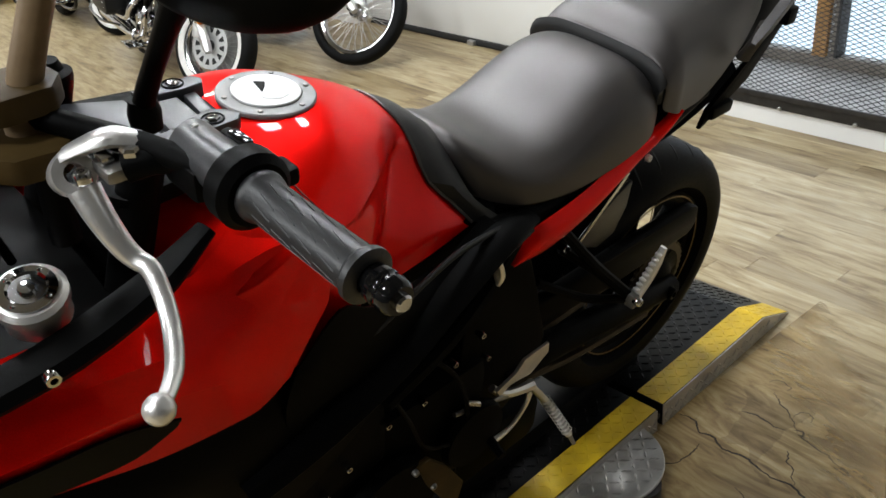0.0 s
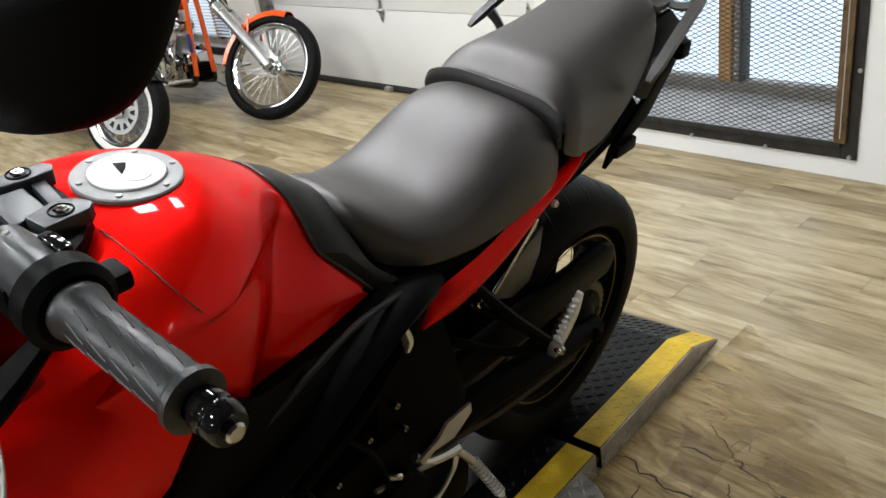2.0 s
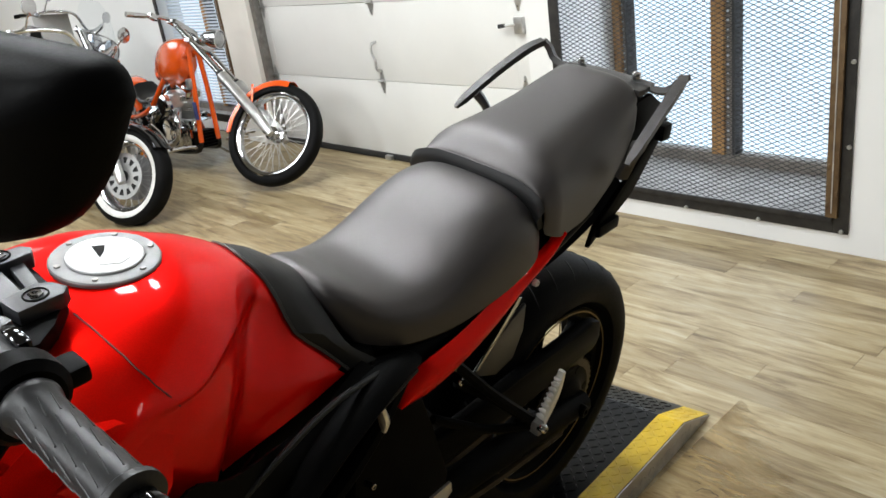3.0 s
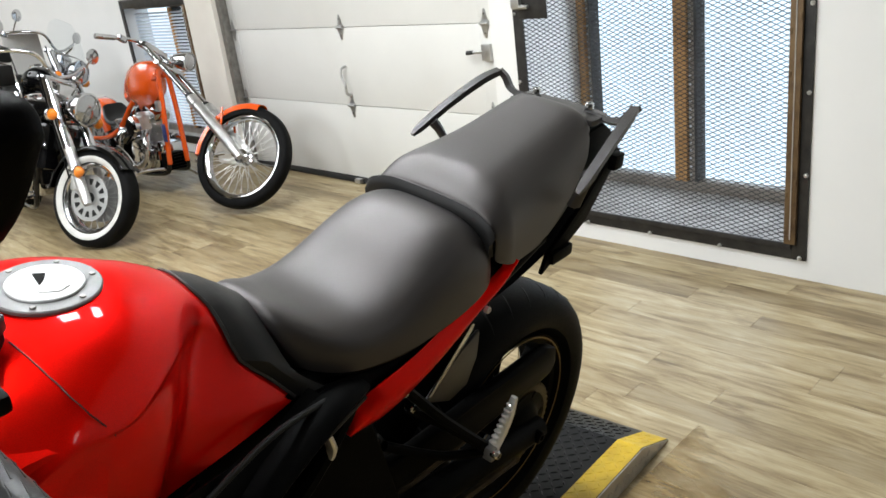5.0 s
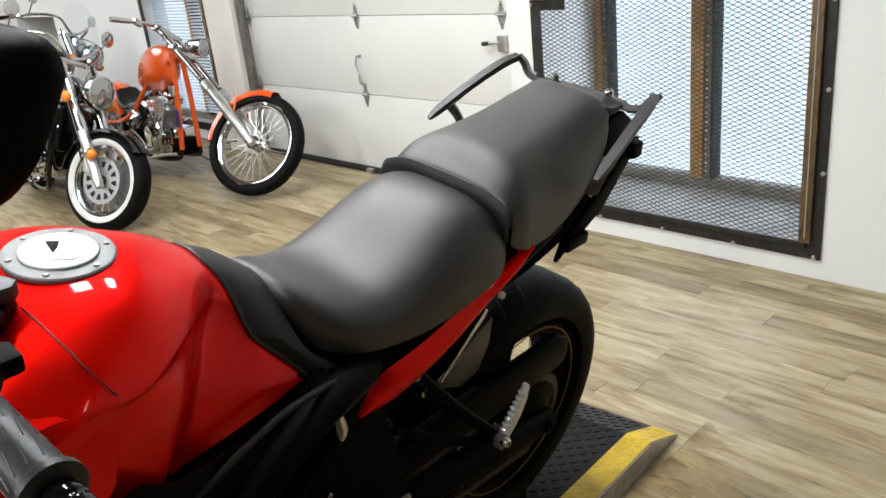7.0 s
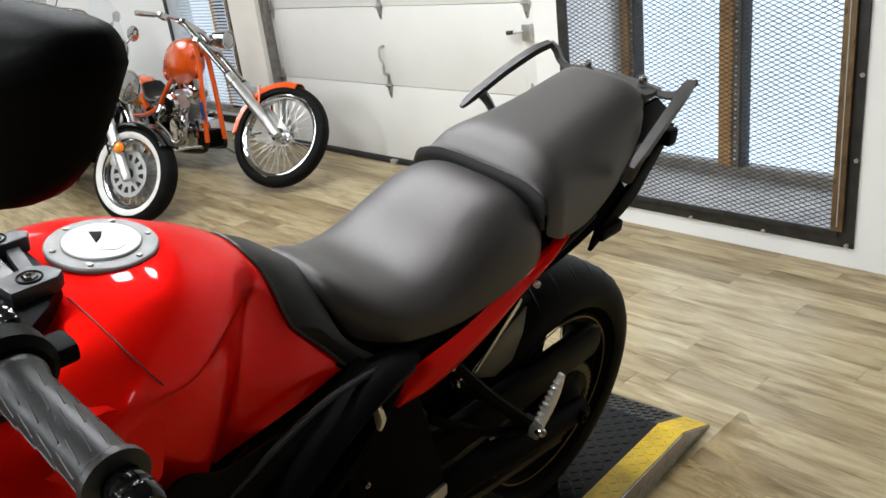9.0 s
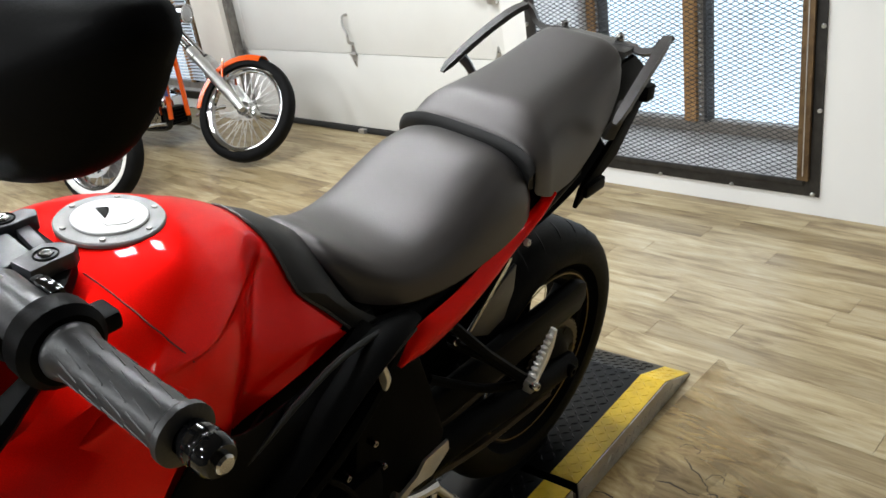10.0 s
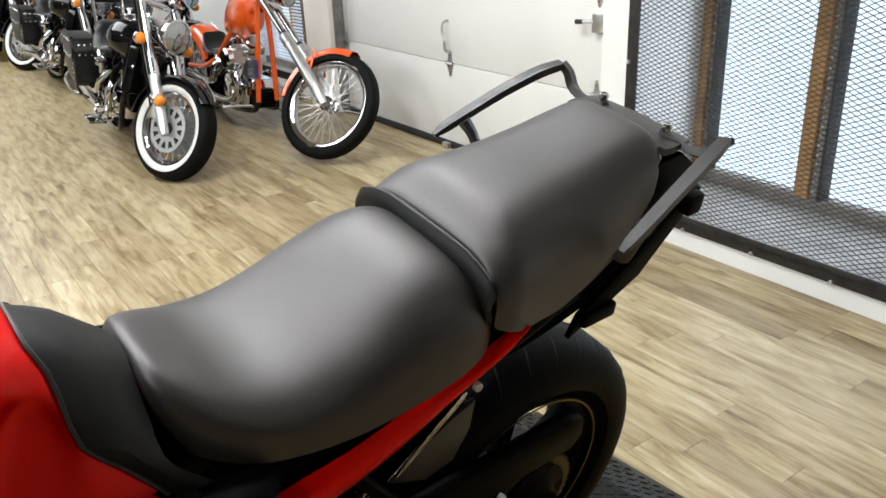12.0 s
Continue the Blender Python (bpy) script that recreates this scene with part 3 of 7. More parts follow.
def garage_door():
    door = empty("garage_door", pose(0, 0, 0), "closed ivory sectional garage door with galvanised hinges", "garage door")
    x0, x1, xe, y = -5.352, -2.678, -2.835, LW
    levels = [0.035, 0.519, 1.005, 1.49, 1.975, 2.25]
    for z0, z1 in zip(levels, levels[1:]):
        p = span(x0, x1, y, y + 0.045, z0 + 0.0015, z1 - 0.0015, 0.004)
        panel = part("panel", p, DOORW, door, "smooth ivory steel door section", True, 30)
        part("stile", span(xe - 0.075, x1 - 0.004, y - 0.0035, y - 0.0005, z0 + 0.01, z1 - 0.01, 0.0005), DOORW, panel)
        part("stile", span(x0 + 0.004, x0 + 0.075, y - 0.0035, y - 0.0005, z0 + 0.01, z1 - 0.01, 0.0005), DOORW, panel)
    part("bottom_seal", span(x0, x1, y - 0.012, y + 0.045, 0.001, 0.034, 0.005), RUBBERSEAL, door, "black rubber bottom seal")
    for z in levels[1:4]:
        for hx, rot in ((-4.072, 0), (xe - 0.030, 0), (x0 + 0.035, 0)):
            leaf = prism([(-0.028, 0.012), (0.0, 0.028), (0.028, 0.012), (0.026, -0.012), (0.007, -0.075), (-0.007, -0.075), (-0.026, -0.012)], -0.003, 0.0, "y", 0.0008, Matrix.Translation((hx, y - 0.004, z)))
            up = prism([(-0.020, 0.02), (-0.006, 0.075), (0.006, 0.075), (0.020, 0.02)], -0.003, 0.0, "y", 0.0008, Matrix.Translation((hx, y - 0.004, z)))
            h = part("hinge", join(leaf, up), GALV, door, "galvanised arrow-shaped hinge")
            part("pin", tube([(hx - 0.03, y - 0.014, z), (hx + 0.03, y - 0.014, z)], 0.008), GALV, h)
            part("bolt", join(*[ball((hx + sx, y - 0.009, z + sz), (0.006, 0.004, 0.006), 8) for sx, sz in ((-0.016, 0.0), (0.016, 0.0), (0, -0.05), (0, 0.05))]), DULLSTEEL, h)
    part("lift_handle", tube([(-4.06, y - 0.01, 0.585), (-4.06, y - 0.045, 0.605), (-4.055, y - 0.05, 0.66), (-4.085, y - 0.045, 0.70), (-4.085, y - 0.04, 0.755), (-4.082, y - 0.005, 0.765)], [0.009, 0.009, 0.0085, 0.008, 0.008, 0.009], 8, 4), GALV, door, "bent galvanised lift handle")
    part("latch", join(box((xe - 0.020, y - 0.02, 0.86), (0.06, 0.03, 0.085), 0.006), tube([(xe - 0.04, y - 0.03, 0.865), (xe - 0.11, y - 0.035, 0.862)], 0.008, 8)), GALV, door, "side slide latch with dark knob")
    part("latch_knob", tube([(xe - 0.105, y - 0.035, 0.862), (xe - 0.15, y - 0.036, 0.858)], [0.010, 0.012], 10), RUBBERSEAL, door, "dark latch knob")
    part("track", join(span(x0 - 0.018, x0 + 0.006, y - 0.07, y - 0.005, 0.02, 2.2, 0.003), span(x0 - 0.018, x0 + 0.028, y - 0.075, y - 0.07, 0.02, 2.2, 0.001)), DULLSTEEL, door, "grey steel roller track")
    part("bracket", box((-4.10, y - 0.03, 0.018), (0.06, 0.03, 0.030), 0.004), GALV, door, "small floor clip")
    return door


garage_door()


# ---- ramp under the red motorcycle ----
def lugs(xs, ys, height, tilt_plane, keep=lambda x, y: True, size=0.0125):
    """Small raised lozenges, turned this way and that in a chequer."""
    verts, faces = [], []
    for i, x in enumerate(xs):
        for j, y in enumerate(ys):
            if not keep(x, y):
                continue
            a = radians(45 if (i + j) % 2 else -45)
            u = (math.cos(a) * size, math.sin(a) * size)
            w = (-math.sin(a) * size * 0.30, math.cos(a) * size * 0.30)
            n = len(verts)
            for px, py, h in ((x - u[0], y - u[1], 0), (x - w[0], y - w[1], 0), (x + u[0], y + u[1], 0), (x + w[0], y + w[1], 0), (x - u[0] * 0.45, y - u[1] * 0.45, height), (x + u[0] * 0.45, y + u[1] * 0.45, height)):
                verts.append(tilt_plane(px, py, h))
            faces += [(n, n + 1, n + 5, n + 4), (n + 1, n + 2, n + 5), (n + 2, n + 3, n + 4, n + 5), (n + 3, n, n + 4)]
    return verts, faces


def motorcycle_ramp():
    H, WID, TIP, FOLD, FRONT = 0.065, 0.62, 0.645, 0.494, -2.15
    r = empty("motorcycle_ramp", pose(-0.9615, 1.2575, 0, 0, 0, 4.55), "low black tread-plate ramp with yellow painted edges", "ramp")
    g = 0.0125
    side = [(g, 0.0), (TIP, 0.0), (TIP, 0.004), (FOLD, H), (g, H)]
    rear = part("platform", prism(side, -WID, -0.002, "x", 0.0015), PLATE, r, "black painted tread plate", True, 20)
    front = part("platform", prism([(FRONT, 0), (-g, 0), (-g, H), (FRONT, H)], -WID, -0.002, "x", 0.0015), PLATE, r, "black painted tread plate", True, 20)
    top = lambda x, y, h: (x, y, (H if y < FOLD else H - (y - FOLD) * (H - 0.004) / (TIP - FOLD)) + h)
    ys = np.arange(FRONT + 0.02, TIP - 0.012, 0.0225)
    xs = np.arange(-WID + 0.02, -0.085, 0.0225)
    v, fc = lugs(xs, ys, 0.0032, lambda x, y, h: top(x, y, h - 0.0003), lambda x, y: abs(y) > 0.03)
    raw("tread", v, fc, PLATE, rear, "raised black tread lozenges", "stuff")
    for nm, parent, y0, y1 in (("edge_stripe", front, FRONT, -g - 0.001), ("edge_stripe", rear, g + 0.001, TIP - 0.004)):
        ycut = [y0] + ([FOLD] if y1 > FOLD else []) + [y1]
        bm = bmesh.new()
        rows = [[bm.verts.new(top(x, y, h)) for x, h in ((-0.078, -0.0005), (-0.078, 0.0012), (-0.003, 0.0012), (-0.003, -0.0005))] for y in ycut]
        for a, b in zip(rows, rows[1:]):
            for k in range(3):
                bm.faces.new((a[k], a[k + 1], b[k + 1], b[k]))
        part(nm, bm, YELLOW, parent, "worn yellow painted edge", False)
        v, fc = lugs(np.arange(-0.068, -0.006, 0.0225), np.arange(y0 + 0.012, y1 - 0.01, 0.0225), 0.0017, lambda x, y, h: top(x, y, h + 0.0009))
        raw("stripe_tread", v, fc, YELLOW, parent, "", "stuff")
    for parent, poly in ((rear, side), (front, [(FRONT, 0), (-g, 0), (-g, H), (FRONT, H)])):
        part("side_plate", prism([(y, max(0.0005, z - 0.001)) for y, z in poly], -0.0015, 0.001, "x"), TREAD, parent, "bare silver tread-plate side", False)
        y0, y1 = min(y for y, _ in poly), max(y for y, _ in poly)
        v, fc = lugs(np.arange(y0 + 0.012, y1 - 0.01, 0.0225), np.arange(0.012, H - 0.004, 0.0225), 0.0034, lambda y, z, h: (0.0008 + h, y, z), lambda y, z: z < top(0, y, 0)[2] - 0.012)
        raw("side_tread", v, fc, TREAD, parent, "", "stuff")
    part("wheel_track", span(-0.262, -0.150, FRONT + 0.02, 0.12, H, H + 0.042, 0.003), PLATE, r, "raised black wheel track")
    part("hinge_rod", tube([(-WID + 0.01, 0, 0.035), (-0.004, 0, 0.035)], 0.008), STEEL, r)
    c = (-0.02, -0.215)
    plate = part("foot_plate", lathe([(0, 0.040), (0.146, 0.040), (0.148, 0.042), (0.148, 0.046), (0.146, 0.048), (0, 0.048)], Matrix.Translation((c[0], c[1], 0)), 40), TREAD, r, "round bare tread-plate foot")
    part("foot_post", lathe([(0, 0.0), (0.05, 0.0), (0.05, 0.041), (0, 0.041)], Matrix.Translation((0.09, c[1], 0)), 16), STEEL, plate)
    n = np.arange(-0.16, 0.161, 0.0235)
    v, fc = lugs(n, n, 0.0034, lambda x, y, h: (c[0] + x, c[1] + y, 0.0478 + h), lambda x, y: x * x + y * y < 0.136**2, 0.0135)
    raw("foot_tread", v, fc, TREAD, plate, "", "stuff")
    return r


motorcycle_ramp()


# ---- worn stone-print sheet beside the ramp ----
def stone_sheet():
    sheet = empty("floor_mat", pose(0, 0, 0), "worn brown flagstone-print floor mat beside the ramp", "floor mat")
    edge = [(-0.955, 0.10, 0), (0.16, 0.10, 0), (0.20, 0.66, 0), (0.10, 1.08, 0), (-0.08, 1.21, 0), (-0.22, 1.31, 0), (-0.35, 1.40, 0), (-0.42, 1.52, 0), (-0.52, 1.60, 0), (-0.58, 1.72, 0), (-0.68, 1.80, 0), (-0.78, 1.90, 0), (-0.98, 2.02, 0)]
    base = [(x + 0.03 * noise.noise((x * 9, y * 9, 0.3)), y + 0.03 * noise.noise((x * 9, y * 9, 5.1))) if y > 0.2 and x > -0.95 else (x, y) for x, y, _ in spline(edge, 8)]
    part("sheet", prism(base, 0.0004, 0.0012, "z"), STONE, sheet, "brown stone-print sheet", False)
    cracks = [
        [(-0.955, 1.335, 2), (-0.915, 1.333, 4), (-0.885, 1.312, 3), (-0.855, 1.322, 5), (-0.815, 1.303, 4), (-0.76, 1.312, 5), (-0.70, 1.300, 3), (-0.64, 1.308, 5), (-0.57, 1.285, 4), (-0.50, 1.27, 2)],
        [(-0.64, 1.310, 1), (-0.66, 1.345, 2), (-0.69, 1.375, 3), (-0.705, 1.40, 2)],
        [(-0.86, 1.445, 1), (-0.825, 1.455, 4), (-0.775, 1.452, 3), (-0.745, 1.455, 1)],
        [(-0.735, 1.47, 1), (-0.72, 1.478, 4), (-0.70, 1.46, 3), (-0.685, 1.462, 2)],
        [(-0.95, 1.18, 2), (-0.89, 1.165, 3), (-0.86, 1.19, 2), (-0.855, 1.24, 3), (-0.86, 1.28, 1)],
        [(-0.72, 1.22, 1), (-0.66, 1.20, 3), (-0.60, 1.215, 2), (-0.58, 1.19, 1)],
        [(-0.757, 1.514, 1), (-0.758, 1.536, 2), (-0.742, 1.546, 2), (-0.724, 1.540, 2), (-0.722, 1.520, 1)],
        [(-0.873, 1.588, 1), (-0.868, 1.606, 2), (-0.848, 1.614, 2), (-0.826, 1.606, 2), (-0.822, 1.590, 1)],
        [(-0.718, 1.466, 2), (-0.680, 1.455, 3), (-0.635, 1.442, 2), (-0.590, 1.430, 1)],
        [(-0.845, 1.560, 1), (-0.800, 1.530, 3), (-0.755, 1.495, 2), (-0.720, 1.466, 1)],
    ]
    for line in cracks:
        fine = spline(line, 8)
        bm = bmesh.new()
        rows = []
        for i, (x, y, w) in enumerate(fine):
            d = fine[min(i + 1, len(fine) - 1)][:2] - fine[max(i - 1, 0)][:2]
            n = np.array((-d[1], d[0])) / (np.linalg.norm(d) + 1e-9) * w * 0.0006
            j = 0.006 * noise.noise((x * 55, y * 55, 0)) + 0.003 * noise.noise((x * 160, y * 160, 2))
            rows.append([bm.verts.new((x + n[0] + j, y + n[1] + j, 0.0022)), bm.verts.new((x - n[0] + j, y - n[1] + j, 0.0022))])
        for p0, p1 in zip(rows, rows[1:]):
            bm.faces.new((p0[0], p0[1], p1[1], p1[0]))
        part("crack", bm, CRACK, sheet, "", False)


CRACK = varied("dark_joint", (0.02, 0.014, 0.009), (0.04, 0.028, 0.018), 20, (0.7, 0.9), grain=60, bumps=0.1)
stone_sheet()


# ---- the red motorcycle; x to its left, y to its rear, z up, leaning on its stand ----
def tyre_profile(r, w, rim, crown=0.72):
    """A closed tyre section as (radius, offset) rows."""
    pts = []
    for k in range(17):
        a = radians(-118 + 236 * k / 16)
        h = (r - rim) / 2
        pts.append((rim + h + h * math.cos(a) * (1.0 if abs(a) < 1.7 else 0.98), w / 2 * math.copysign(abs(math.sin(a)) ** crown, math.sin(a))))
    return pts


def road_wheel(parent, name, y, z, r, w, rim, label, hub_x=0.0):
    wheel = part(name, lathe([(rim + 0.004, -w * 0.36), (rim + 0.010, -w * 0.38), (rim + 0.010, -w * 0.33), (rim - 0.016, -w * 0.28), (rim - 0.022, 0), (rim - 0.016, w * 0.28), (rim + 0.010, w * 0.33), (rim + 0.010, w * 0.38), (rim + 0.004, w * 0.36), (rim - 0.004, w * 0.30), (rim - 0.010, 0), (rim - 0.004, -w * 0.30)], at_axle(hub_x, y, z), 56, True), MATT, parent, label)
    part("tyre", lathe(tyre_profile(r, w, rim), at_axle(hub_x, y, z), 72, True), TYRE, wheel, "black road tyre with grooved tread")
    grooves = []
    for k in range(30):
        a = 2 * math.pi * k / 30
        for s in (-1, 1):
            pts = []
            for q in range(6):
                u = q / 5
                off = s * (0.012 + u * w * 0.33)
                aa = a + (0.10 * u + (0.105 if s > 0 else 0)) 
                h = (r - rim) / 2
                sn = min(1.0, (abs(off) / (w / 2)) ** (1 / 0.72))
                rad = rim + h + h * math.sqrt(1 - sn * sn) - 0.0012
                pts.append((hub_x + off, y + rad * math.cos(aa), z + rad * math.sin(aa)))
            grooves.append(tube(pts, [0.0008, 0.0024, 0.0026, 0.0026, 0.0022, 0.0008], 5))
    tagged(part("tread_pattern", join(*grooves), GROOVE, wheel), kind="stuff")
    spokes = []
    for k in range(5):
        for d in (-0.13, 0.13):
            a = 2 * math.pi * k / 5 + 0.3
            pts = [(hub_x + 0.0, y + q * math.cos(a + d * f), z + q * math.sin(a + d * f)) for q, f in ((0.035, 0.6), (0.09, 0.7), (rim * 0.7, 1.0), (rim - 0.012, 1.5))]
            spokes.append(tube(pts, [0.022, 0.017, 0.014, 0.017], 8, 3, 0.7))
    part("spokes", join(*spokes), MATT, wheel)
    for side in (-1, 1):
        part("rim_line", lathe([(rim + 0.0005, side * w * 0.385), (rim + 0.0030, side * w * 0.390), (rim + 0.0045, side * w * 0.385), (rim + 0.0030, side * w * 0.375)], at_axle(hub_x, y, z), 56, True), GOLD, wheel, "thin dull gold line on the rim")
    part("hub", lathe([(0, -0.06), (0.03, -0.06), (0.045, -0.045), (0.05, 0), (0.045, 0.045), (0.03, 0.06), (0, 0.06)], at_axle(hub_x, y, z), 24), MATT, wheel)
    return wheel


GROOVE = material("tread_groove_black", (0.004, 0.004, 0.004), 0.85)


JOINT = material("dark_red_joint", (0.06, 0.002, 0.001), 0.6)


def fuel_cap(bike):
    m = Matrix.Translation((0.006, 0.0, 1.0875)) @ Euler((radians(-4.5), radians(2), 0)).to_matrix().to_4x4()
    cap = part("fuel_cap", lathe([(0, -0.004), (0.0585, -0.004), (0.0590, 0.0000), (0.0575, 0.0018), (0.0440, 0.0026), (0.0425, 0.0020), (0, 0.0020)], m, 48), CAPRING, bike, "grey ring of the fuel filler cap")
    part("cap_lid", lathe([(0, 0.002), (0.0405, 0.002), (0.0410, 0.0040), (0.0400, 0.0052), (0.0370, 0.0058), (0, 0.0062)], m, 48), CAPALU, cap, "bright brushed aluminium filler lid")
    part("key_flap", prism([(-0.022, -0.004), (-0.015, 0.008), (-0.004, 0.001), (0.006, -0.009), (-0.006, -0.007)], 0.0055, 0.0070, "z", 0.0003, m), BLACK, cap, "black keyhole mark on the lid")
    part("flap_edge", prism([(0.008, -0.016), (0.020, -0.016), (0.030, 0.002), (0.024, 0.016), (0.016, 0.014), (0.019, 0.0)], 0.0055, 0.0068, "z", 0.0003, m), CAPALU, cap)
    for k in range(6):
        a = 2 * math.pi * k / 6 + 0.35
        part("bolt", disc(0.0034, 0.003, m @ Matrix.Translation((0.0505 * math.cos(a), 0.0505 * math.sin(a), 0.0026)), 10, 0.0006), DULLSTEEL, cap)
    return cap


CAPRING = varied("grey_cap_ring", (0.15, 0.15, 0.15), (0.21, 0.21, 0.21), 30, (0.42, 0.55), metal=0.2, grain=300, bumps=0.1)
CAPALU = varied("bright_lid_aluminium", (0.52, 0.52, 0.52), (0.62, 0.62, 0.62), 30, (0.45, 0.55), metal=0.2, grain=300, bumps=0.1)


def red_tank(bike):
    # each row: y, crest z, then (x, z) of shoulder, bulge, knee, lower edge
    rows = [
        [(0, -0.220, 1.035), (0.060, -0.220, 1.032), (0.130, -0.220, 1.008), (0.178, -0.222, 0.992), (0.208, -0.226, 0.945), (0.208, -0.230, 0.885)],
        [(0, -0.140, 1.066), (0.065, -0.140, 1.062), (0.146, -0.142, 1.046), (0.199, -0.148, 1.010), (0.2180, -0.158, 0.945), (0.213, -0.170, 0.880)],
        [(0, -0.060, 1.084), (0.065, -0.060, 1.080), (0.140, -0.062, 1.060), (0.190, -0.076, 1.026), (0.209, -0.100, 0.940), (0.203, -0.120, 0.862)],
        [(0, 0.000, 1.087), (0.064, 0.000, 1.083), (0.130, 0.000, 1.062), (0.180, -0.014, 1.012), (0.196, -0.042, 0.970), (0.203, -0.080, 0.862)],
        [(0, 0.045, 1.081), (0.060, 0.046, 1.076), (0.118, 0.046, 1.053), (0.162, 0.026, 1.013), (0.184, 0.002, 0.958), (0.202, -0.045, 0.862)],
        [(0, 0.090, 1.067), (0.048, 0.092, 1.060), (0.090, 0.093, 1.043), (0.124, 0.082, 1.017), (0.166, 0.038, 0.946), (0.196, -0.024, 0.862)],
        [(0, 0.118, 1.054), (0.038, 0.120, 1.049), (0.070, 0.121, 1.037), (0.098, 0.112, 1.012), (0.142, 0.056, 0.935), (0.174, -0.010, 0.860)],
        [(0, 0.142, 1.040), (0.032, 0.144, 1.036), (0.056, 0.146, 1.024), (0.074, 0.142, 1.002), (0.126, 0.080, 0.923), (0.158, 0.022, 0.857)],
        [(0, 0.165, 1.023), (0.030, 0.167, 1.017), (0.054, 0.168, 1.004), (0.074, 0.166, 0.982), (0.120, 0.124, 0.912), (0.148, 0.090, 0.853)],
        [(0, 0.184, 1.007), (0.034, 0.186, 1.003), (0.068, 0.190, 0.972), (0.100, 0.182, 0.928), (0.127, 0.166, 0.880), (0.138, 0.160, 0.851)],
        [(0, 0.238, 0.940), (0.034, 0.238, 0.935), (0.064, 0.238, 0.920), (0.090, 0.238, 0.900), (0.110, 0.238, 0.875), (0.123, 0.240, 0.850)],
    ]
    # the paint turns sharply under the knee ridge
    for r, h in zip(rows, (0.002, 0.003, 0.003, -0.001, -0.004, -0.006, -0.006, -0.005, -0.002, 0.001, 0.0)):
        a, b = r[3], r[4]
        r.insert(4, (0.76 * a[0] + 0.24 * b[0] + h, 0.76 * a[1] + 0.24 * b[1], 0.76 * a[2] + 0.24 * b[2]))
    tank = part("fuel_tank", skin(mirrored(rows), 5, 4), RED, bike, "glossy red painted fuel tank", True, 60)
    for s in (1, -1):
        part("panel_joint", tube([(s * x, y, z) for x, y, z in ((0.0675, -0.0697, 1.0780), (0.0878, -0.0673, 1.0745), (0.1090, -0.0650, 1.0698), (0.1267, -0.0632, 1.0648), (0.1439, -0.0602, 1.0586), (0.1587, -0.0586, 1.0524), (0.1710, -0.0543, 1.0448), (0.1774, -0.0516, 1.0378), (0.1812, -0.0472, 1.0302), (0.1841, -0.0417, 1.0203), (0.1869, -0.0348, 1.0053))], 0.0010, 6, 3), JOINT, tank, "dark joint between tank panels")


def red_fairing(bike):
    for s, nm in ((1, "side_fairing"), (-1, "side_fairing")):
        # upper to lower edge along the length; s mirrors it
        rows = [[(s * x, y, z) for x, y, z in row] for row in (
            ((0.180, -0.50, 1.046), (0.192, -0.50, 1.038), (0.214, -0.50, 1.018), (0.238, -0.50, 0.985), (0.205, -0.50, 0.905)),
            ((0.188, -0.40, 1.042), (0.200, -0.40, 1.033), (0.222, -0.40, 1.006), (0.240, -0.40, 0.968), (0.210, -0.40, 0.885)),
            ((0.186, -0.29, 1.030), (0.198, -0.29, 1.020), (0.226, -0.29, 0.996), (0.2385, -0.29, 0.956), (0.214, -0.29, 0.855)),
            ((0.180, -0.20, 1.030), (0.191, -0.20, 1.018), (0.2195, -0.20, 0.972), (0.231, -0.20, 0.924), (0.214, -0.20, 0.842)),
            ((0.135, -0.10, 1.049), (0.192, -0.10, 1.028), (0.2165, -0.125, 0.958), (0.2275, -0.16, 0.903), (0.2155, -0.165, 0.845)),
            ((0.160, -0.055, 1.028), (0.197, -0.052, 0.985), (0.2135, -0.070, 0.943), (0.2225, -0.126, 0.883), (0.2215, -0.130, 0.874)))]
        part(nm, skin(rows, 4, 1, False, 0.004), RED, bike, "glossy red painted side fairing", True, 26)
        vent = [[(s * (x + 0.003), y, z) for x, y, z in row] for row in (
            ((0.2325, -0.262, 0.920), (0.2315, -0.268, 0.912)), ((0.2345, -0.32, 0.944), (0.2215, -0.31, 0.889)), ((0.236, -0.40, 0.956), (0.217, -0.37, 0.893)), ((0.236, -0.495, 0.972), (0.211, -0.46, 0.905)))]
        part("fairing_vent", skin(vent, 3, 1, False, 0.003), BLACK, bike, "black vent below the fairing crease")
        trim = tube([(s * 0.205, -0.50, 1.018), (s * 0.216, -0.36, 1.036), (s * 0.218, -0.26, 1.066), (s * 0.205, -0.19, 1.095)], [0.02, 0.024, 0.022, 0.012], 8, 4, 0.6)
        part("fairing_trim", trim, BLACK, bike, "matt black fairing trim")
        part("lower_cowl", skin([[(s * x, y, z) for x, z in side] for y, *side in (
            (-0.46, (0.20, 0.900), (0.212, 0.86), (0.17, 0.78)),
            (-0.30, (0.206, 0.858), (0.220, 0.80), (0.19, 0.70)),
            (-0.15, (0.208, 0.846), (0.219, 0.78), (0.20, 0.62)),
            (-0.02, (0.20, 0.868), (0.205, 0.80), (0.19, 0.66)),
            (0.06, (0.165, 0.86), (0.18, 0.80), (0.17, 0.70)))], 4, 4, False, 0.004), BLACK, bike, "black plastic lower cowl")


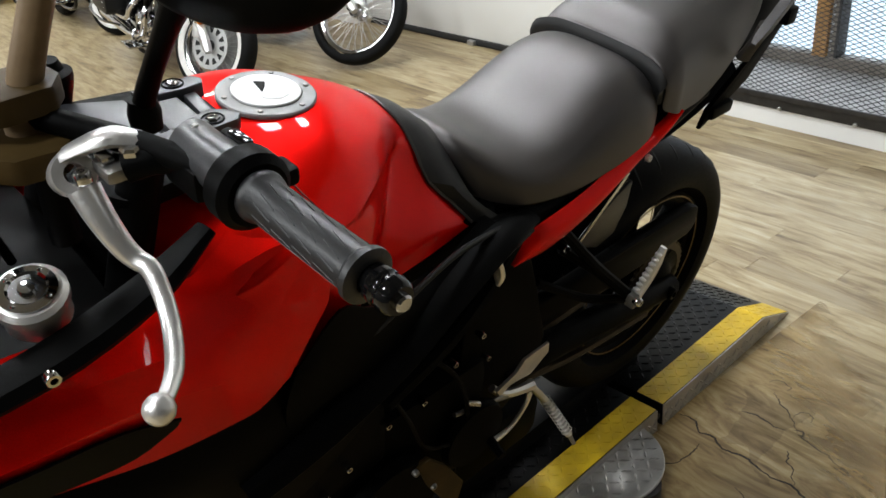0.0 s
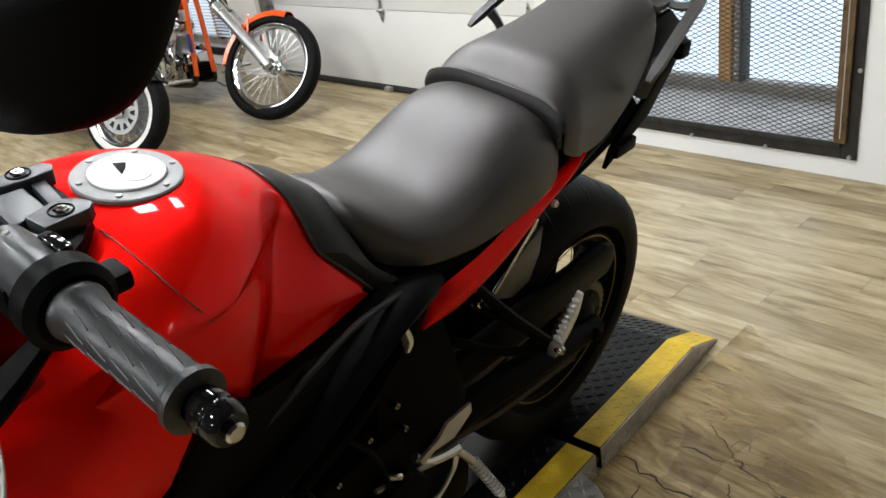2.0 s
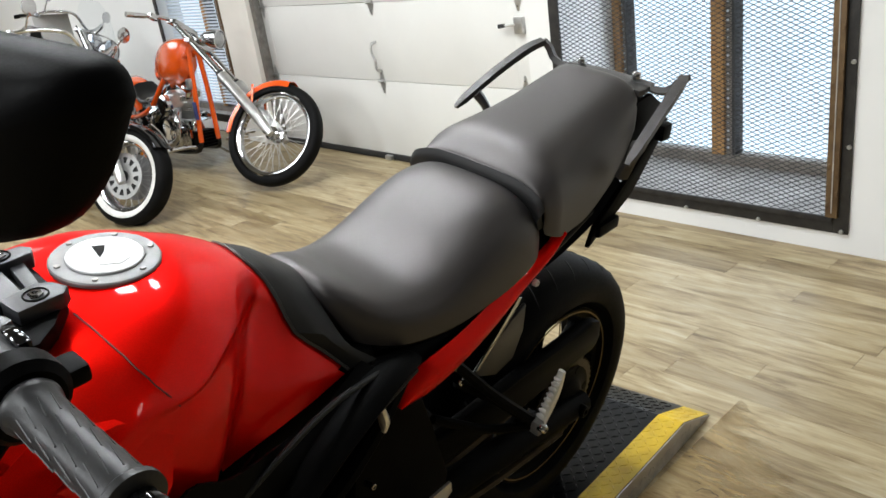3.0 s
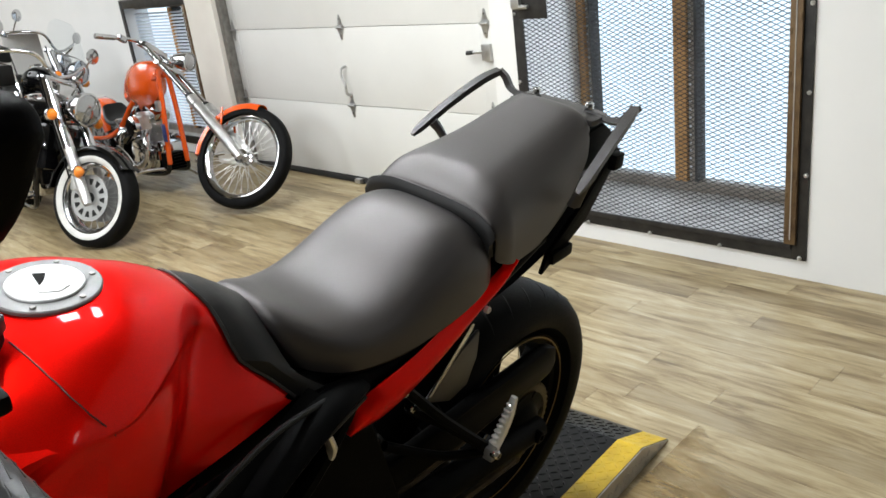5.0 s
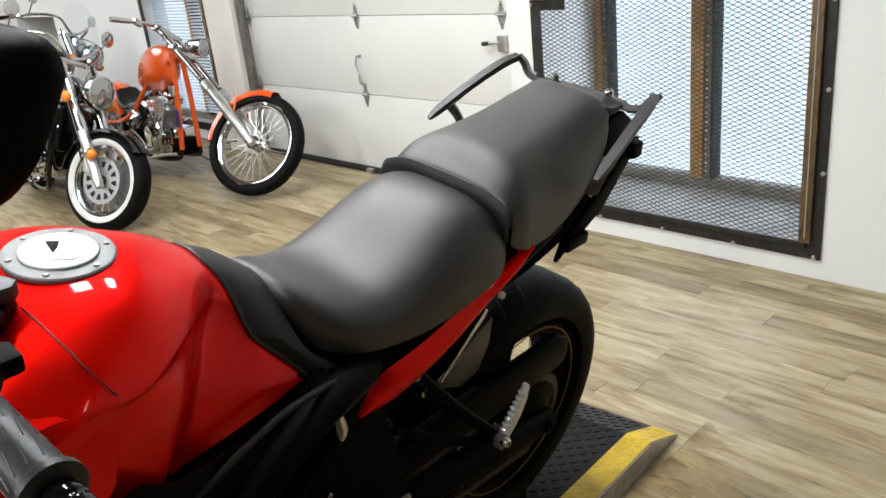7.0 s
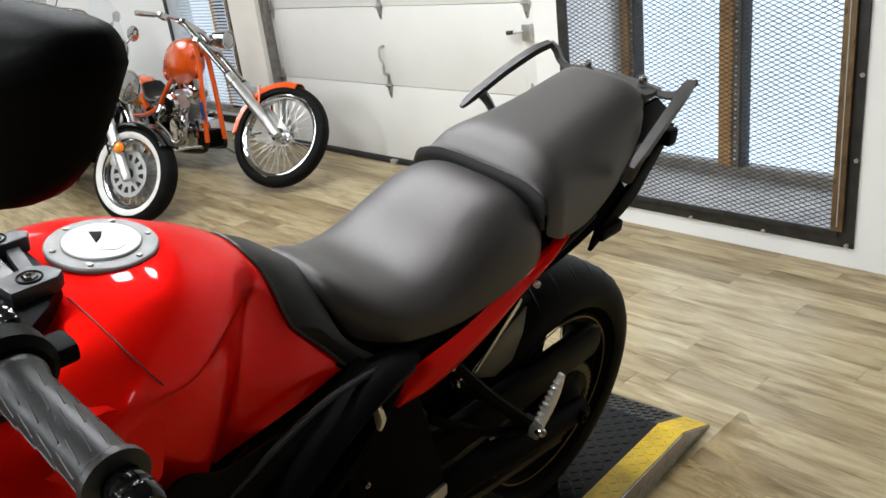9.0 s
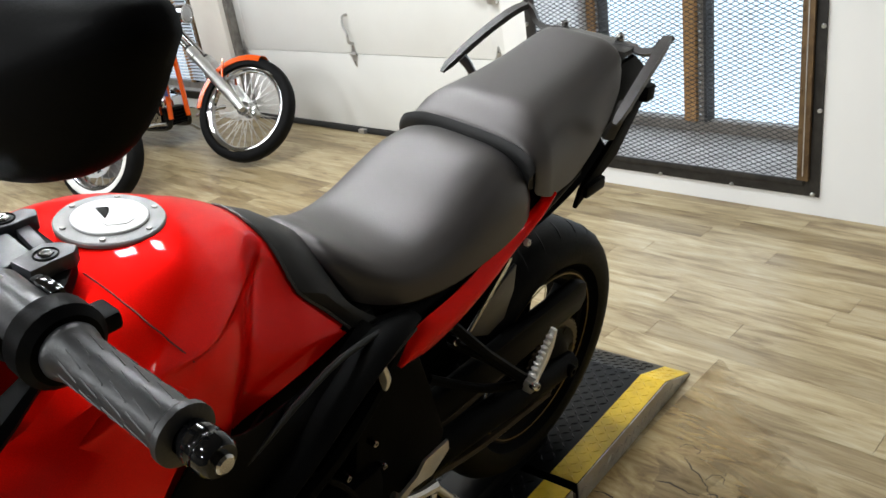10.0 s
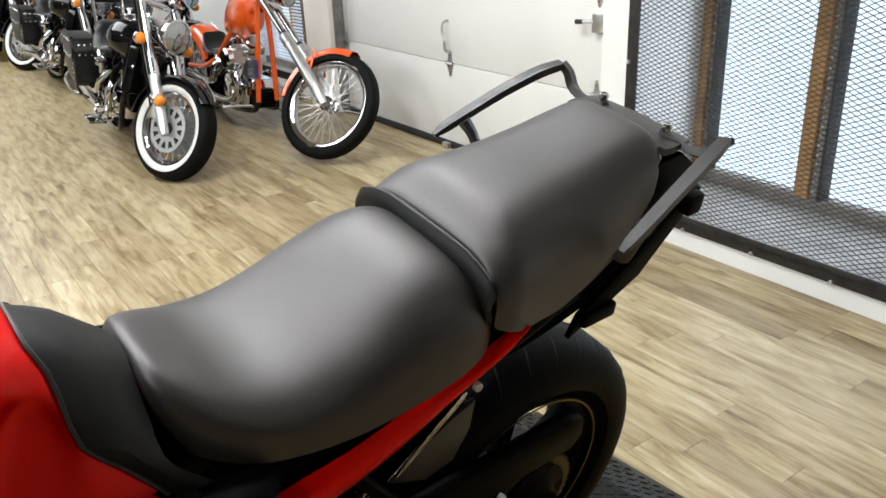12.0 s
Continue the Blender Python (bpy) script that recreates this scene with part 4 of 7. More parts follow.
def tank_pad(bike):
    front = [(0.0, 0.160, 1.030), (0.037, 0.161, 1.023), (0.057, 0.170, 1.003), (0.079, 0.173, 0.977), (0.100, 0.178, 0.938), (0.110, 0.211, 0.898), (0.125, 0.243, 0.855)]
    rows = [
        front,
        [(0.0, 0.200, 1.008), (0.030, 0.200, 1.004), (0.056, 0.203, 0.988), (0.085, 0.208, 0.958), (0.111, 0.214, 0.922), (0.121, 0.238, 0.889), (0.132, 0.264, 0.853)],
        [(0.0, 0.250, 0.965), (0.024, 0.250, 0.960), (0.050, 0.248, 0.945), (0.083, 0.246, 0.922), (0.113, 0.246, 0.898), (0.123, 0.262, 0.876), (0.131, 0.290, 0.850)],
    ]
    pad = part("tank_pad", skin(mirrored(rows), 2, 2, False, 0.005), PAD, bike, "matt black tank-to-seat cover", True, 24)
    rim = mirrored([front])[0]
    # lighter tube stands in for the highlight on the pad's front edge
    part("pad_edge", tube([(x, y - 0.001, z + 0.0005) for x, y, z in rim], 0.0026, 6, 2), RAIL, pad, "lighter grey rim standing in for the front-edge highlight")


def cushion(spec, n, steps=9):
    """Rounded cross-sections: y, crest, half width, lower edge; n sets how square the shoulder is."""
    rows = []
    for y, top, w, low in spec:
        side = []
        for k in range(steps + 1):
            a = math.pi / 2 * k / steps
            side.append((w * math.sin(a) ** (2 / n), y, low + (top - low) * math.cos(a) ** (2 / n)))
        rows.append(side)
    return mirrored(rows)


def rider_seat(bike):
    spec = [
        (0.247, 0.950, 0.056, 0.900),
        (0.262, 0.960, 0.084, 0.880),
        (0.292, 0.946, 0.110, 0.862),
        (0.340, 0.921, 0.132, 0.846),
        (0.400, 0.911, 0.144, 0.838),
        (0.460, 0.925, 0.150, 0.836),
        (0.520, 0.954, 0.152, 0.840),
        (0.575, 0.976, 0.152, 0.846),
        (0.622, 0.980, 0.149, 0.854),
        (0.655, 0.968, 0.141, 0.862),
        (0.680, 0.935, 0.124, 0.870),
    ]
    seat = part("rider_seat", skin(cushion(spec, 3.1), 5, 2), SEAT, bike, "black grained vinyl rider seat", True, 70)
    part("seat_pan", box((0, 0.48, 0.835), (0.22, 0.42, 0.05), 0.012), BLACK, seat, "black seat pan")
    for s in (1, -1):
        part("base_edge", tube([(s * (w - 0.010), y, low - 0.002) for y, top, w, low in spec[1:-1]], 0.008, 6, 4), BLACK, seat)
    return seat


def passenger_seat(bike):
    spec = [
        (0.674, 0.955, 0.126, 0.930),
        (0.665, 0.974, 0.139, 0.918),
        (0.661, 0.989, 0.146, 0.906),
        (0.678, 1.003, 0.149, 0.895),
        (0.699, 1.018, 0.150, 0.886),
        (0.718, 1.026, 0.147, 0.880),
        (0.752, 1.031, 0.142, 0.876),
        (0.810, 1.038, 0.135, 0.876),
        (0.880, 1.048, 0.127, 0.900),
        (0.950, 1.063, 0.116, 0.940),
        (1.000, 1.073, 0.104, 0.975),
        (1.022, 1.063, 0.094, 0.985),
    ]
    seat = part("passenger_seat", skin(cushion(spec, 3.5), 4, 2), SEAT, bike, "black grained vinyl passenger seat", True, 70)
    # plain front band under the rolled edge, with a stitched seam over it
    xs = (-0.1435, -0.139, -0.128, -0.09, -0.045, 0.0, 0.045, 0.09, 0.128, 0.139, 0.1435)
    arc = [0.920 + 0.070 * (1 - (abs(x) / 0.1465) ** 3.6) ** (1 / 3.6) for x in xs]
    strip = [[(x, 0.6565 - d, z - h) for x, z in zip(xs, arc)] for d, h in ((0.0, 0.0), (0.0045, 0.014), (0.0, 0.038))]
    part("front_band", skin(strip, 3, 3, False, 0.008), PAD, seat, "smooth black band under the seat front")
    part("seam", tube([(x, y - 0.0015, z + 0.001) for x, y, z in strip[0]], 0.0014, 5, 4), SEAT, seat)
    return seat


def grab_rail(bike, s):
    pts = [(s * 0.192, 0.822, 0.992), (s * 0.190, 0.850, 1.006), (s * 0.181, 0.930, 1.042), (s * 0.170, 1.010, 1.072), (s * 0.160, 1.055, 1.083)]
    rail = part("grab_rail", tube(pts, [0.006, 0.0115, 0.0128, 0.0135, 0.012], 4, 4, 0.66, 0.5), RAIL, bike, "dark grey cast passenger grab rail", True, 50)
    arm = [(s * 0.163, 1.060, 1.083), (s * 0.150, 1.066, 1.070), (s * 0.135, 1.066, 1.050), (s * 0.105, 1.062, 1.043), (s * 0.055, 1.058, 1.050)]
    part("arm", tube(arm, [0.013, 0.0145, 0.015, 0.016, 0.014], 4, 4, 0.55, 0.5), RAIL, rail)
    leg = [(s * 0.184, 0.872, 1.012), (s * 0.172, 0.884, 0.990), (s * 0.160, 0.892, 0.962), (s * 0.145, 0.90, 0.93)]
    part("leg", tube(leg, [0.016, 0.013, 0.012, 0.014], 8, 3, 0.7), RAIL, rail)
    bolt("bolt", (s * 0.063, 1.056, 1.064), 0.009, rail, CHROME, Matrix(), 0.006)
    return rail


def tail(bike):
    rows = []
    for y, top, side in ((0.62, 0.90, ((0.09, 0.90), (0.128, 0.87), (0.12, 0.83), (0.05, 0.80))), (0.72, 0.90, ((0.09, 0.90), (0.130, 0.875), (0.122, 0.835), (0.05, 0.80))), (0.84, 0.93, ((0.09, 0.93), (0.118, 0.90), (0.108, 0.84), (0.05, 0.80))), (0.95, 0.99, ((0.08, 0.985), (0.105, 0.955), (0.098, 0.88), (0.04, 0.84))), (1.04, 1.030, ((0.070, 1.025), (0.090, 1.00), (0.085, 0.94), (0.03, 0.90))), (1.085, 1.035, ((0.055, 1.028), (0.070, 1.01), (0.065, 0.97), (0.02, 0.945)))):
        rows.append([(0.0, y, top)] + [(x, y, z) for x, z in side])
    t = part("tail_cowl", skin(mirrored(rows), 4, 4, True), BLACK, bike, "black plastic tail section")
    for s in (1, -1):
        part("tail_filler", prism([(1.000, 1.030), (1.060, 1.036), (1.123, 0.992), (1.094, 0.929), (1.029, 0.875), (0.956, 0.91), (0.991, 0.978)], min(s * 0.090, s * 0.100), max(s * 0.090, s * 0.100), "x", 0.003), BLACK, t, "black tail side filler")
    part("rack_plate", prism([(-0.098, 1.012), (0.098, 1.012), (0.100, 1.030), (0.094, 1.078), (0.0, 1.084), (-0.094, 1.078), (-0.100, 1.030)], 1.040, 1.052, "z", 0.003), RAIL, t, "black plate between the grab rails")
    for s in (1, -1):
        part("side_bracket", prism([(0.845, 0.792), (0.985, 0.858), (1.075, 0.955), (1.09, 0.985), (1.065, 0.985), (0.975, 0.905), (0.86, 0.83)], s * 0.118, s * 0.128, "x", 0.002), MATT, t, "black steel luggage bracket")
        part("bracket_pad", box((s * 0.134, 1.062, 0.968), (0.022, 0.034, 0.034), 0.006), BLACK, t)
        part("bracket_pad", box((s * 0.126, 0.90, 0.82), (0.022, 0.07, 0.026), 0.006, None), BLACK, t)
    part("inner_fender", skin([[(-0.075, y, z - 0.03), (-0.04, y, z), (0.0, y, z + 0.006), (0.04, y, z), (0.075, y, z - 0.03)] for y, z in ((0.62, 0.74), (0.72, 0.775), (0.84, 0.79), (0.96, 0.82), (1.05, 0.86))], 3, 4, False, 0.004), BLACK, t, "black inner mudguard")
    part("tail_lamp", ball((0, 1.105, 1.0), (0.055, 0.025, 0.03), 16), REDLENS, t, "dark red tail lamp")


REDLENS = material("red_lens", (0.30, 0.008, 0.006), 0.15, 0.0, 0.8)


def red_side_strip(bike):
    poly = [(0.320, 0.750), (0.336, 0.782), (0.358, 0.803), (0.44, 0.814), (0.52, 0.826), (0.60, 0.842), (0.665, 0.862), (0.722, 0.888), (0.730, 0.876), (0.70, 0.843), (0.62, 0.806), (0.54, 0.779), (0.46, 0.755), (0.39, 0.740), (0.352, 0.740), (0.322, 0.744)]
    n = len(poly) // 2
    for s in (1, -1):
        rows = []
        for k in range(n):
            (ya, za), (yb, zb) = poly[k], poly[-1 - k]
            x = 0.140 + 0.014 * math.sin(math.pi * min(1, k / 5))
            rows.append([(s * (x - 0.006), ya, za), (s * (x + 0.006), ya * 0.75 + yb * 0.25, za * 0.75 + zb * 0.25), (s * (x + 0.010), (ya + yb) / 2, (za + zb) / 2), (s * (x + 0.006), ya * 0.25 + yb * 0.75, za * 0.25 + zb * 0.75), (s * (x - 0.006), yb, zb)])
        part("side_cover", skin(rows, 3, 3, False, 0.004), RED, bike, "slim glossy red tail side cover", True, 50)
        bolt("bolt", (s * 0.153, 0.640, 0.822), 0.0065, bike, GALV, None, 0.004)
        part("subframe_tube", tube([(s * 0.125, 0.30, 0.80), (s * 0.128, 0.45, 0.775), (s * 0.125, 0.65, 0.83), (s * 0.11, 0.85, 0.87)], 0.016, 10, 4), MATT, bike)
        part("seat_rail_cover", skin([[(s * 0.118, y, z + 0.035), (s * 0.136, y, z + 0.015), (s * 0.134, y, z - 0.01)] for y, z in ((0.26, 0.815), (0.36, 0.79), (0.5, 0.795), (0.62, 0.815), (0.70, 0.85))], 3, 3, False, 0.004), BLACK, bike, "black trim under the seat")


def frame_and_engine(bike):
    for s in (1, -1):
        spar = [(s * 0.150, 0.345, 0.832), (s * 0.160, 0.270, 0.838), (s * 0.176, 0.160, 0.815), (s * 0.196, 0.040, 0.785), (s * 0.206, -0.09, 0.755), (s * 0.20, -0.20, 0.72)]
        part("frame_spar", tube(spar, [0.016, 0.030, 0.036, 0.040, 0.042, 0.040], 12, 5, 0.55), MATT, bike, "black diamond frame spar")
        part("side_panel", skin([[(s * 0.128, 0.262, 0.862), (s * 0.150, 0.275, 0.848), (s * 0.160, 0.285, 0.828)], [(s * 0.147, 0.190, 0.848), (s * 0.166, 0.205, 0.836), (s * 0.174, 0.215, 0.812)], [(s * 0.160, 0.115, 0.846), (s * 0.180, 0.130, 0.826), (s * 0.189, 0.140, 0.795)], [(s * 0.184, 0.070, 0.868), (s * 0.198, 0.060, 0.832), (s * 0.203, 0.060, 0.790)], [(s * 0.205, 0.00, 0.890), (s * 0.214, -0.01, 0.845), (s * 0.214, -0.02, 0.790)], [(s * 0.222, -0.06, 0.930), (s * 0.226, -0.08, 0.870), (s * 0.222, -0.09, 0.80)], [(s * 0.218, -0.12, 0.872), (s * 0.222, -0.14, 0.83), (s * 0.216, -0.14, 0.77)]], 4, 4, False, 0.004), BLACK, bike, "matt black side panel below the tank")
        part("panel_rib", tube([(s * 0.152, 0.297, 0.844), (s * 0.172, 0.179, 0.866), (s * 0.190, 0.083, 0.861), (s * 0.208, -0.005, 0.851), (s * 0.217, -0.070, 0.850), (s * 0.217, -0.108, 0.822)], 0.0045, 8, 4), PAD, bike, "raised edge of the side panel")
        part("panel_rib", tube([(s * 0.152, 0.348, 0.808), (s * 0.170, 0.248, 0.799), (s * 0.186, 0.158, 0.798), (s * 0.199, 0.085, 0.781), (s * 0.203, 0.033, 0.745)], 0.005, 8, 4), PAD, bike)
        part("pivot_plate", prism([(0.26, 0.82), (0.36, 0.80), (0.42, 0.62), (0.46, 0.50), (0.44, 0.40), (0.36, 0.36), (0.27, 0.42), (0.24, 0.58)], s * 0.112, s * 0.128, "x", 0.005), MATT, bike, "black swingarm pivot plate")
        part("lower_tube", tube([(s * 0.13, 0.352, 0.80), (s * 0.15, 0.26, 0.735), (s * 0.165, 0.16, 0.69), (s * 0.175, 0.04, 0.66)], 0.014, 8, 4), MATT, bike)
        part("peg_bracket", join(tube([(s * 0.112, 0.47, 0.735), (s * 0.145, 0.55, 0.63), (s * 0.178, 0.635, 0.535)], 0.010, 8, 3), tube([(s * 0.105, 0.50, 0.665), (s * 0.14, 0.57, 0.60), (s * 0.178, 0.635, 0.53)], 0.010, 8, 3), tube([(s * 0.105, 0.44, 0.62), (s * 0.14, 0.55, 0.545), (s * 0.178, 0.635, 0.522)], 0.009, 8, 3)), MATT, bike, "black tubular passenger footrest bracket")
        bolt("bolt", (s * 0.108, 0.502, 0.668), 0.009, bike)
        bolt("bolt", (s * 0.118, 0.47, 0.725), 0.009, bike)
        peg = part("passenger_peg", join(tube([(s * 0.192, 0.642, 0.532), (s * 0.200, 0.652, 0.575), (s * 0.207, 0.660, 0.618), (s * 0.211, 0.664, 0.652)], [0.0095, 0.0110, 0.0100, 0.0070], 8, 2, 0.6), *[ball((s * (0.194 + 0.0022 * k) - s * 0.0, 0.634 + 0.0028 * k, 0.556 + 0.0118 * k), (0.008, 0.005, 0.0042), 8) for k in range(8)]), CASTALU, bike, "folded silver passenger footpeg with toothed edge")
        part("hinge", box((s * 0.19, 0.638, 0.528), (0.022, 0.026, 0.030), 0.004), DULLSTEEL, peg)
        bolt("bolt", (s * 0.204, 0.632, 0.533), 0.0085, peg)
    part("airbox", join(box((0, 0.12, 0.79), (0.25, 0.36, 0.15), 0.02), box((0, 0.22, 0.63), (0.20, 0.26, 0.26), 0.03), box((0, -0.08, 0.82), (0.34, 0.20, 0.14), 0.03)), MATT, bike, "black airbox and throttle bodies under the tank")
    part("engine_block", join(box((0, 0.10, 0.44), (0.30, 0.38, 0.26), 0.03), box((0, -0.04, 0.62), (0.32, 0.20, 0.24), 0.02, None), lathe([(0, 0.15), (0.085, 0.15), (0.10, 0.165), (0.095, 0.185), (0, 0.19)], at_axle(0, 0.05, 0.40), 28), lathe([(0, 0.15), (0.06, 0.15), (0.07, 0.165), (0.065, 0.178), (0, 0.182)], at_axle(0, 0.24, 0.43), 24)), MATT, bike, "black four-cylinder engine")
    part("case_cover", prism([(-0.11, 0.75), (-0.084, 0.762), (-0.046, 0.744), (-0.008, 0.709), (-0.02, 0.694), (-0.056, 0.708)], 0.192, 0.202, "x", 0.003), TAN, bike, "bronze-tinted engine cover")
    part("case_cover", prism([(0.095, 0.479), (0.123, 0.478), (0.163, 0.424), (0.206, 0.347), (0.198, 0.304), (0.17, 0.314), (0.12, 0.409)], 0.178, 0.189, "x", 0.003), TAN, bike, "bronze-tinted crankcase cover")
    for k in range(6):
        a = 2 * math.pi * k / 6
        bolt("bolt", (0.186, 0.05 + 0.082 * math.cos(a), 0.40 + 0.082 * math.sin(a)), 0.006, bike, DULLSTEEL)
    for c in ((0.163, 0.242, 0.662), (0.163, 0.185, 0.636), (0.168, 0.19, 0.416), (0.17, -0.026, 0.569), (0.17, -0.066, 0.536), (0.163, 0.26, 0.60), (0.166, 0.12, 0.60), (0.166, 0.05, 0.60)):
        bolt("bolt", c, 0.006, bike)
    part("clutch_lever_arm", join(tube([(0.158, 0.268, 0.790), (0.160, 0.274, 0.765), (0.160, 0.271, 0.745)], [0.010, 0.012, 0.006], 8, 2, 0.5)), CASTALU, bike, "small cast aluminium bracket")
    part("cable", join(tube([(0.16, 0.10, 0.72), (0.175, 0.18, 0.62), (0.17, 0.22, 0.50), (0.172, 0.20, 0.42)], 0.0045, 6, 5), tube([(0.16, 0.04, 0.70), (0.18, 0.08, 0.60), (0.178, 0.12, 0.5), (0.17, 0.20, 0.44)], 0.004, 6, 5)), BLACK, bike)
    part("neutral_plug", tube([(0.168, 0.212, 0.529), (0.170, 0.244, 0.503)], [0.005, 0.007], 8), CHROME, bike)
    part("radiator_side", box((0.0, -0.23, 0.58), (0.36, 0.05, 0.30), 0.015), MATT, bike, "black radiator")
    part("exhaust", join(*[tube([(x, -0.12, 0.56), (x, -0.20, 0.46), (x * 0.8, -0.16, 0.25), (x * 0.6, 0.05, 0.19), (x * 0.3, 0.30, 0.20)], 0.021, 8, 4) for x in (-0.13, -0.045, 0.045, 0.13)], box((0, 0.40, 0.20), (0.20, 0.26, 0.13), 0.03)), MATT, bike, "blackened header pipes and low silencer")


def rear_end(bike):
    road_wheel(bike, "rear_wheel", 0.890, 0.360, 0.317, 0.160, 0.205, "black cast five-spoke rear wheel")
    for s in (1, -1):
        part("swingarm", tube([(s * 0.105, 0.36, 0.44), (s * 0.112, 0.52, 0.43), (s * 0.118, 0.74, 0.395), (s * 0.112, 0.93, 0.352)], [0.036, 0.032, 0.030, 0.028], 10, 4, 1.0), MATT, bike, "black box-section swingarm")
        bolt("axle_nut", (s * 0.142, 0.892, 0.366), 0.015, bike, MATT)
    teeth = []
    for k in range(84):
        a = 2 * math.pi * k / 84
        r = 0.108 if k % 2 else 0.101
        teeth.append((r * math.cos(a), r * math.sin(a)))
    outer = prism(teeth, 0.086, 0.092, "x", 0, Matrix.Translation((0, 0.892, 0.366)))
    part("sprocket", outer, SPROCKET, bike, "brownish steel rear sprocket", False)
    part("sprocket_carrier", join(lathe([(0.0, 0.0925), (0.084, 0.0925), (0.086, 0.0955), (0.060, 0.0965), (0.055, 0.10), (0.04, 0.108), (0, 0.11)], at_axle(0, 0.892, 0.366), 24), *[disc(0.011, 0.006, at_axle(0.094, 0.892 + 0.075 * math.cos(a), 0.366 + 0.075 * math.sin(a)), 10) for a in (2 * math.pi * k / 6 for k in range(6))]), MATT, bike)
    chain = tube([(0.089, 0.38, 0.455), (0.089, 0.62, 0.458), (0.089, 0.900, 0.467)], 0.009, 6, 6)
    part("chain", join(chain, tube([(0.089, 0.38, 0.37), (0.089, 0.62, 0.30), (0.089, 0.900, 0.262)], 0.009, 6, 6)), SPROCKET, bike, "oiled drive chain")
    part("chain_guard", prism([(0.44, 0.575), (0.68, 0.570), (0.93, 0.572), (0.966, 0.556), (0.972, 0.510), (0.952, 0.488), (0.71, 0.490), (0.46, 0.500)], 0.088, 0.116, "x", 0.010), BLACK, bike, "black chain guard")
    hug = [[(x, y, z) for x, z in ((-0.085, zz - 0.03), (-0.05, zz), (0.0, zz + 0.01), (0.05, zz), (0.085, zz - 0.03))] for y, zz in ((0.50, 0.56), (0.56, 0.62), (0.63, 0.68), (0.69, 0.735))]
    part("hugger", skin(hug, 3, 4, False, 0.004), BLACK, bike, "black rear mudguard")
    part("guard_plate", prism([(0.703, 0.722), (0.701, 0.663), (0.675, 0.611), (0.625, 0.6), (0.555, 0.636), (0.608, 0.673), (0.658, 0.703)], 0.088, 0.096, "x", 0.003), SWITCH, bike, "dark grey plate behind the chrome strip")
    part("hugger_edge", prism([(0.558, 0.650), (0.566, 0.646), (0.672, 0.736), (0.680, 0.748), (0.672, 0.752)], 0.096, 0.100, "x", 0.0008), CHROME, bike, "bright chrome edge strip")
    shock = part("shock", tube([(0.0, 0.42, 0.72), (0.02, 0.50, 0.46)], 0.022, 10), DULLSTEEL, bike, "rear shock absorber")
    part("coil_spring", tube([(0.002 + 0.0022 * k / 8 + 0.033 * math.cos(k * math.pi / 4), 0.43 + 0.0085 * k / 8 + 0.033 * math.sin(k * math.pi / 4), 0.69 - 0.027 * k / 8) for k in range(60)], 0.005, 6), MATT, shock)
    part("caliper", box((-0.10, 0.97, 0.44), (0.05, 0.09, 0.06), 0.01), MATT, bike)
    part("brake_disc", lathe([(0.06, -0.089), (0.11, -0.089), (0.11, -0.094), (0.06, -0.094)], at_axle(0, 0.892, 0.366), 40, True), DULLSTEEL, bike)


SPROCKET = varied("oily_sprocket_steel", (0.020, 0.014, 0.007), (0.045, 0.031, 0.015), 30, (0.35, 0.5), metal=0.8, grain=120, bumps=0.2)


def rider_controls(bike):
    part("heel_plate", prism([(0.421, 0.532), (0.424, 0.508), (0.380, 0.480), (0.330, 0.490), (0.302, 0.478), (0.293, 0.496), (0.340, 0.508), (0.358, 0.530)], 0.162, 0.168, "x", 0.001), CASTALU, bike, "cast aluminium heel guard")
    part("heel_bracket", tube([(0.150, 0.300, 0.485), (0.160, 0.320, 0.465), (0.166, 0.352, 0.455), (0.170, 0.388, 0.450)], [0.008, 0.008, 0.009, 0.011], 8, 3), CASTALU, bike)
    peg = part("rider_peg", tube([(0.168, 0.384, 0.448), (0.180, 0.417, 0.398), (0.200, 0.439, 0.352), (0.225, 0.454, 0.309)], [0.0085, 0.0095, 0.0100, 0.0095], 10, 3, 0.8), ALU, bike, "ribbed silver rider footpeg")
    d = Vector((0.045, 0.037, -0.089)).normalized()
    part("ribs", join(*[lathe([(0.0098, -0.002), (0.0116, 0), (0.0098, 0.002)], Matrix.Translation((0.182 + 0.0043 * k, 0.420 + 0.0035 * k, 0.394 - 0.0085 * k)) @ d.to_track_quat("Z", "Y").to_matrix().to_4x4(), 12) for k in range(10)]), CASTALU, peg)
    part("feeler", tube([(0.225, 0.454, 0.309), (0.240, 0.457, 0.291)], [0.005, 0.004], 8), DULLSTEEL, peg)
    part("shift_lever", tube([(0.172, 0.381, 0.439), (0.176, 0.369, 0.416), (0.180, 0.331, 0.388), (0.185, 0.277, 0.392)], [0.006, 0.0050, 0.0045, 0.006], 8, 4), CASTALU, bike, "bent silver gear shift lever")
    part("shift_rod", tube([(0.165, 0.37, 0.44), (0.165, 0.30, 0.47), (0.16, 0.20, 0.50)], 0.005, 8, 2), DULLSTEEL, bike)
    part("toe_peg", tube([(0.178, 0.277, 0.392), (0.215, 0.272, 0.386)], 0.009, 8), BLACK, bike)
    stand = part("side_stand", tube([(0.10, 0.26, 0.26), (0.155, 0.20, 0.15), (0.215, 0.135, 0.052)], [0.014, 0.013, 0.014], 10, 3), MATT, bike, "black side stand")
    part("foot", box((0.225, 0.13, 0.054), (0.075, 0.055, 0.010), 0.003, None), MATT, stand)


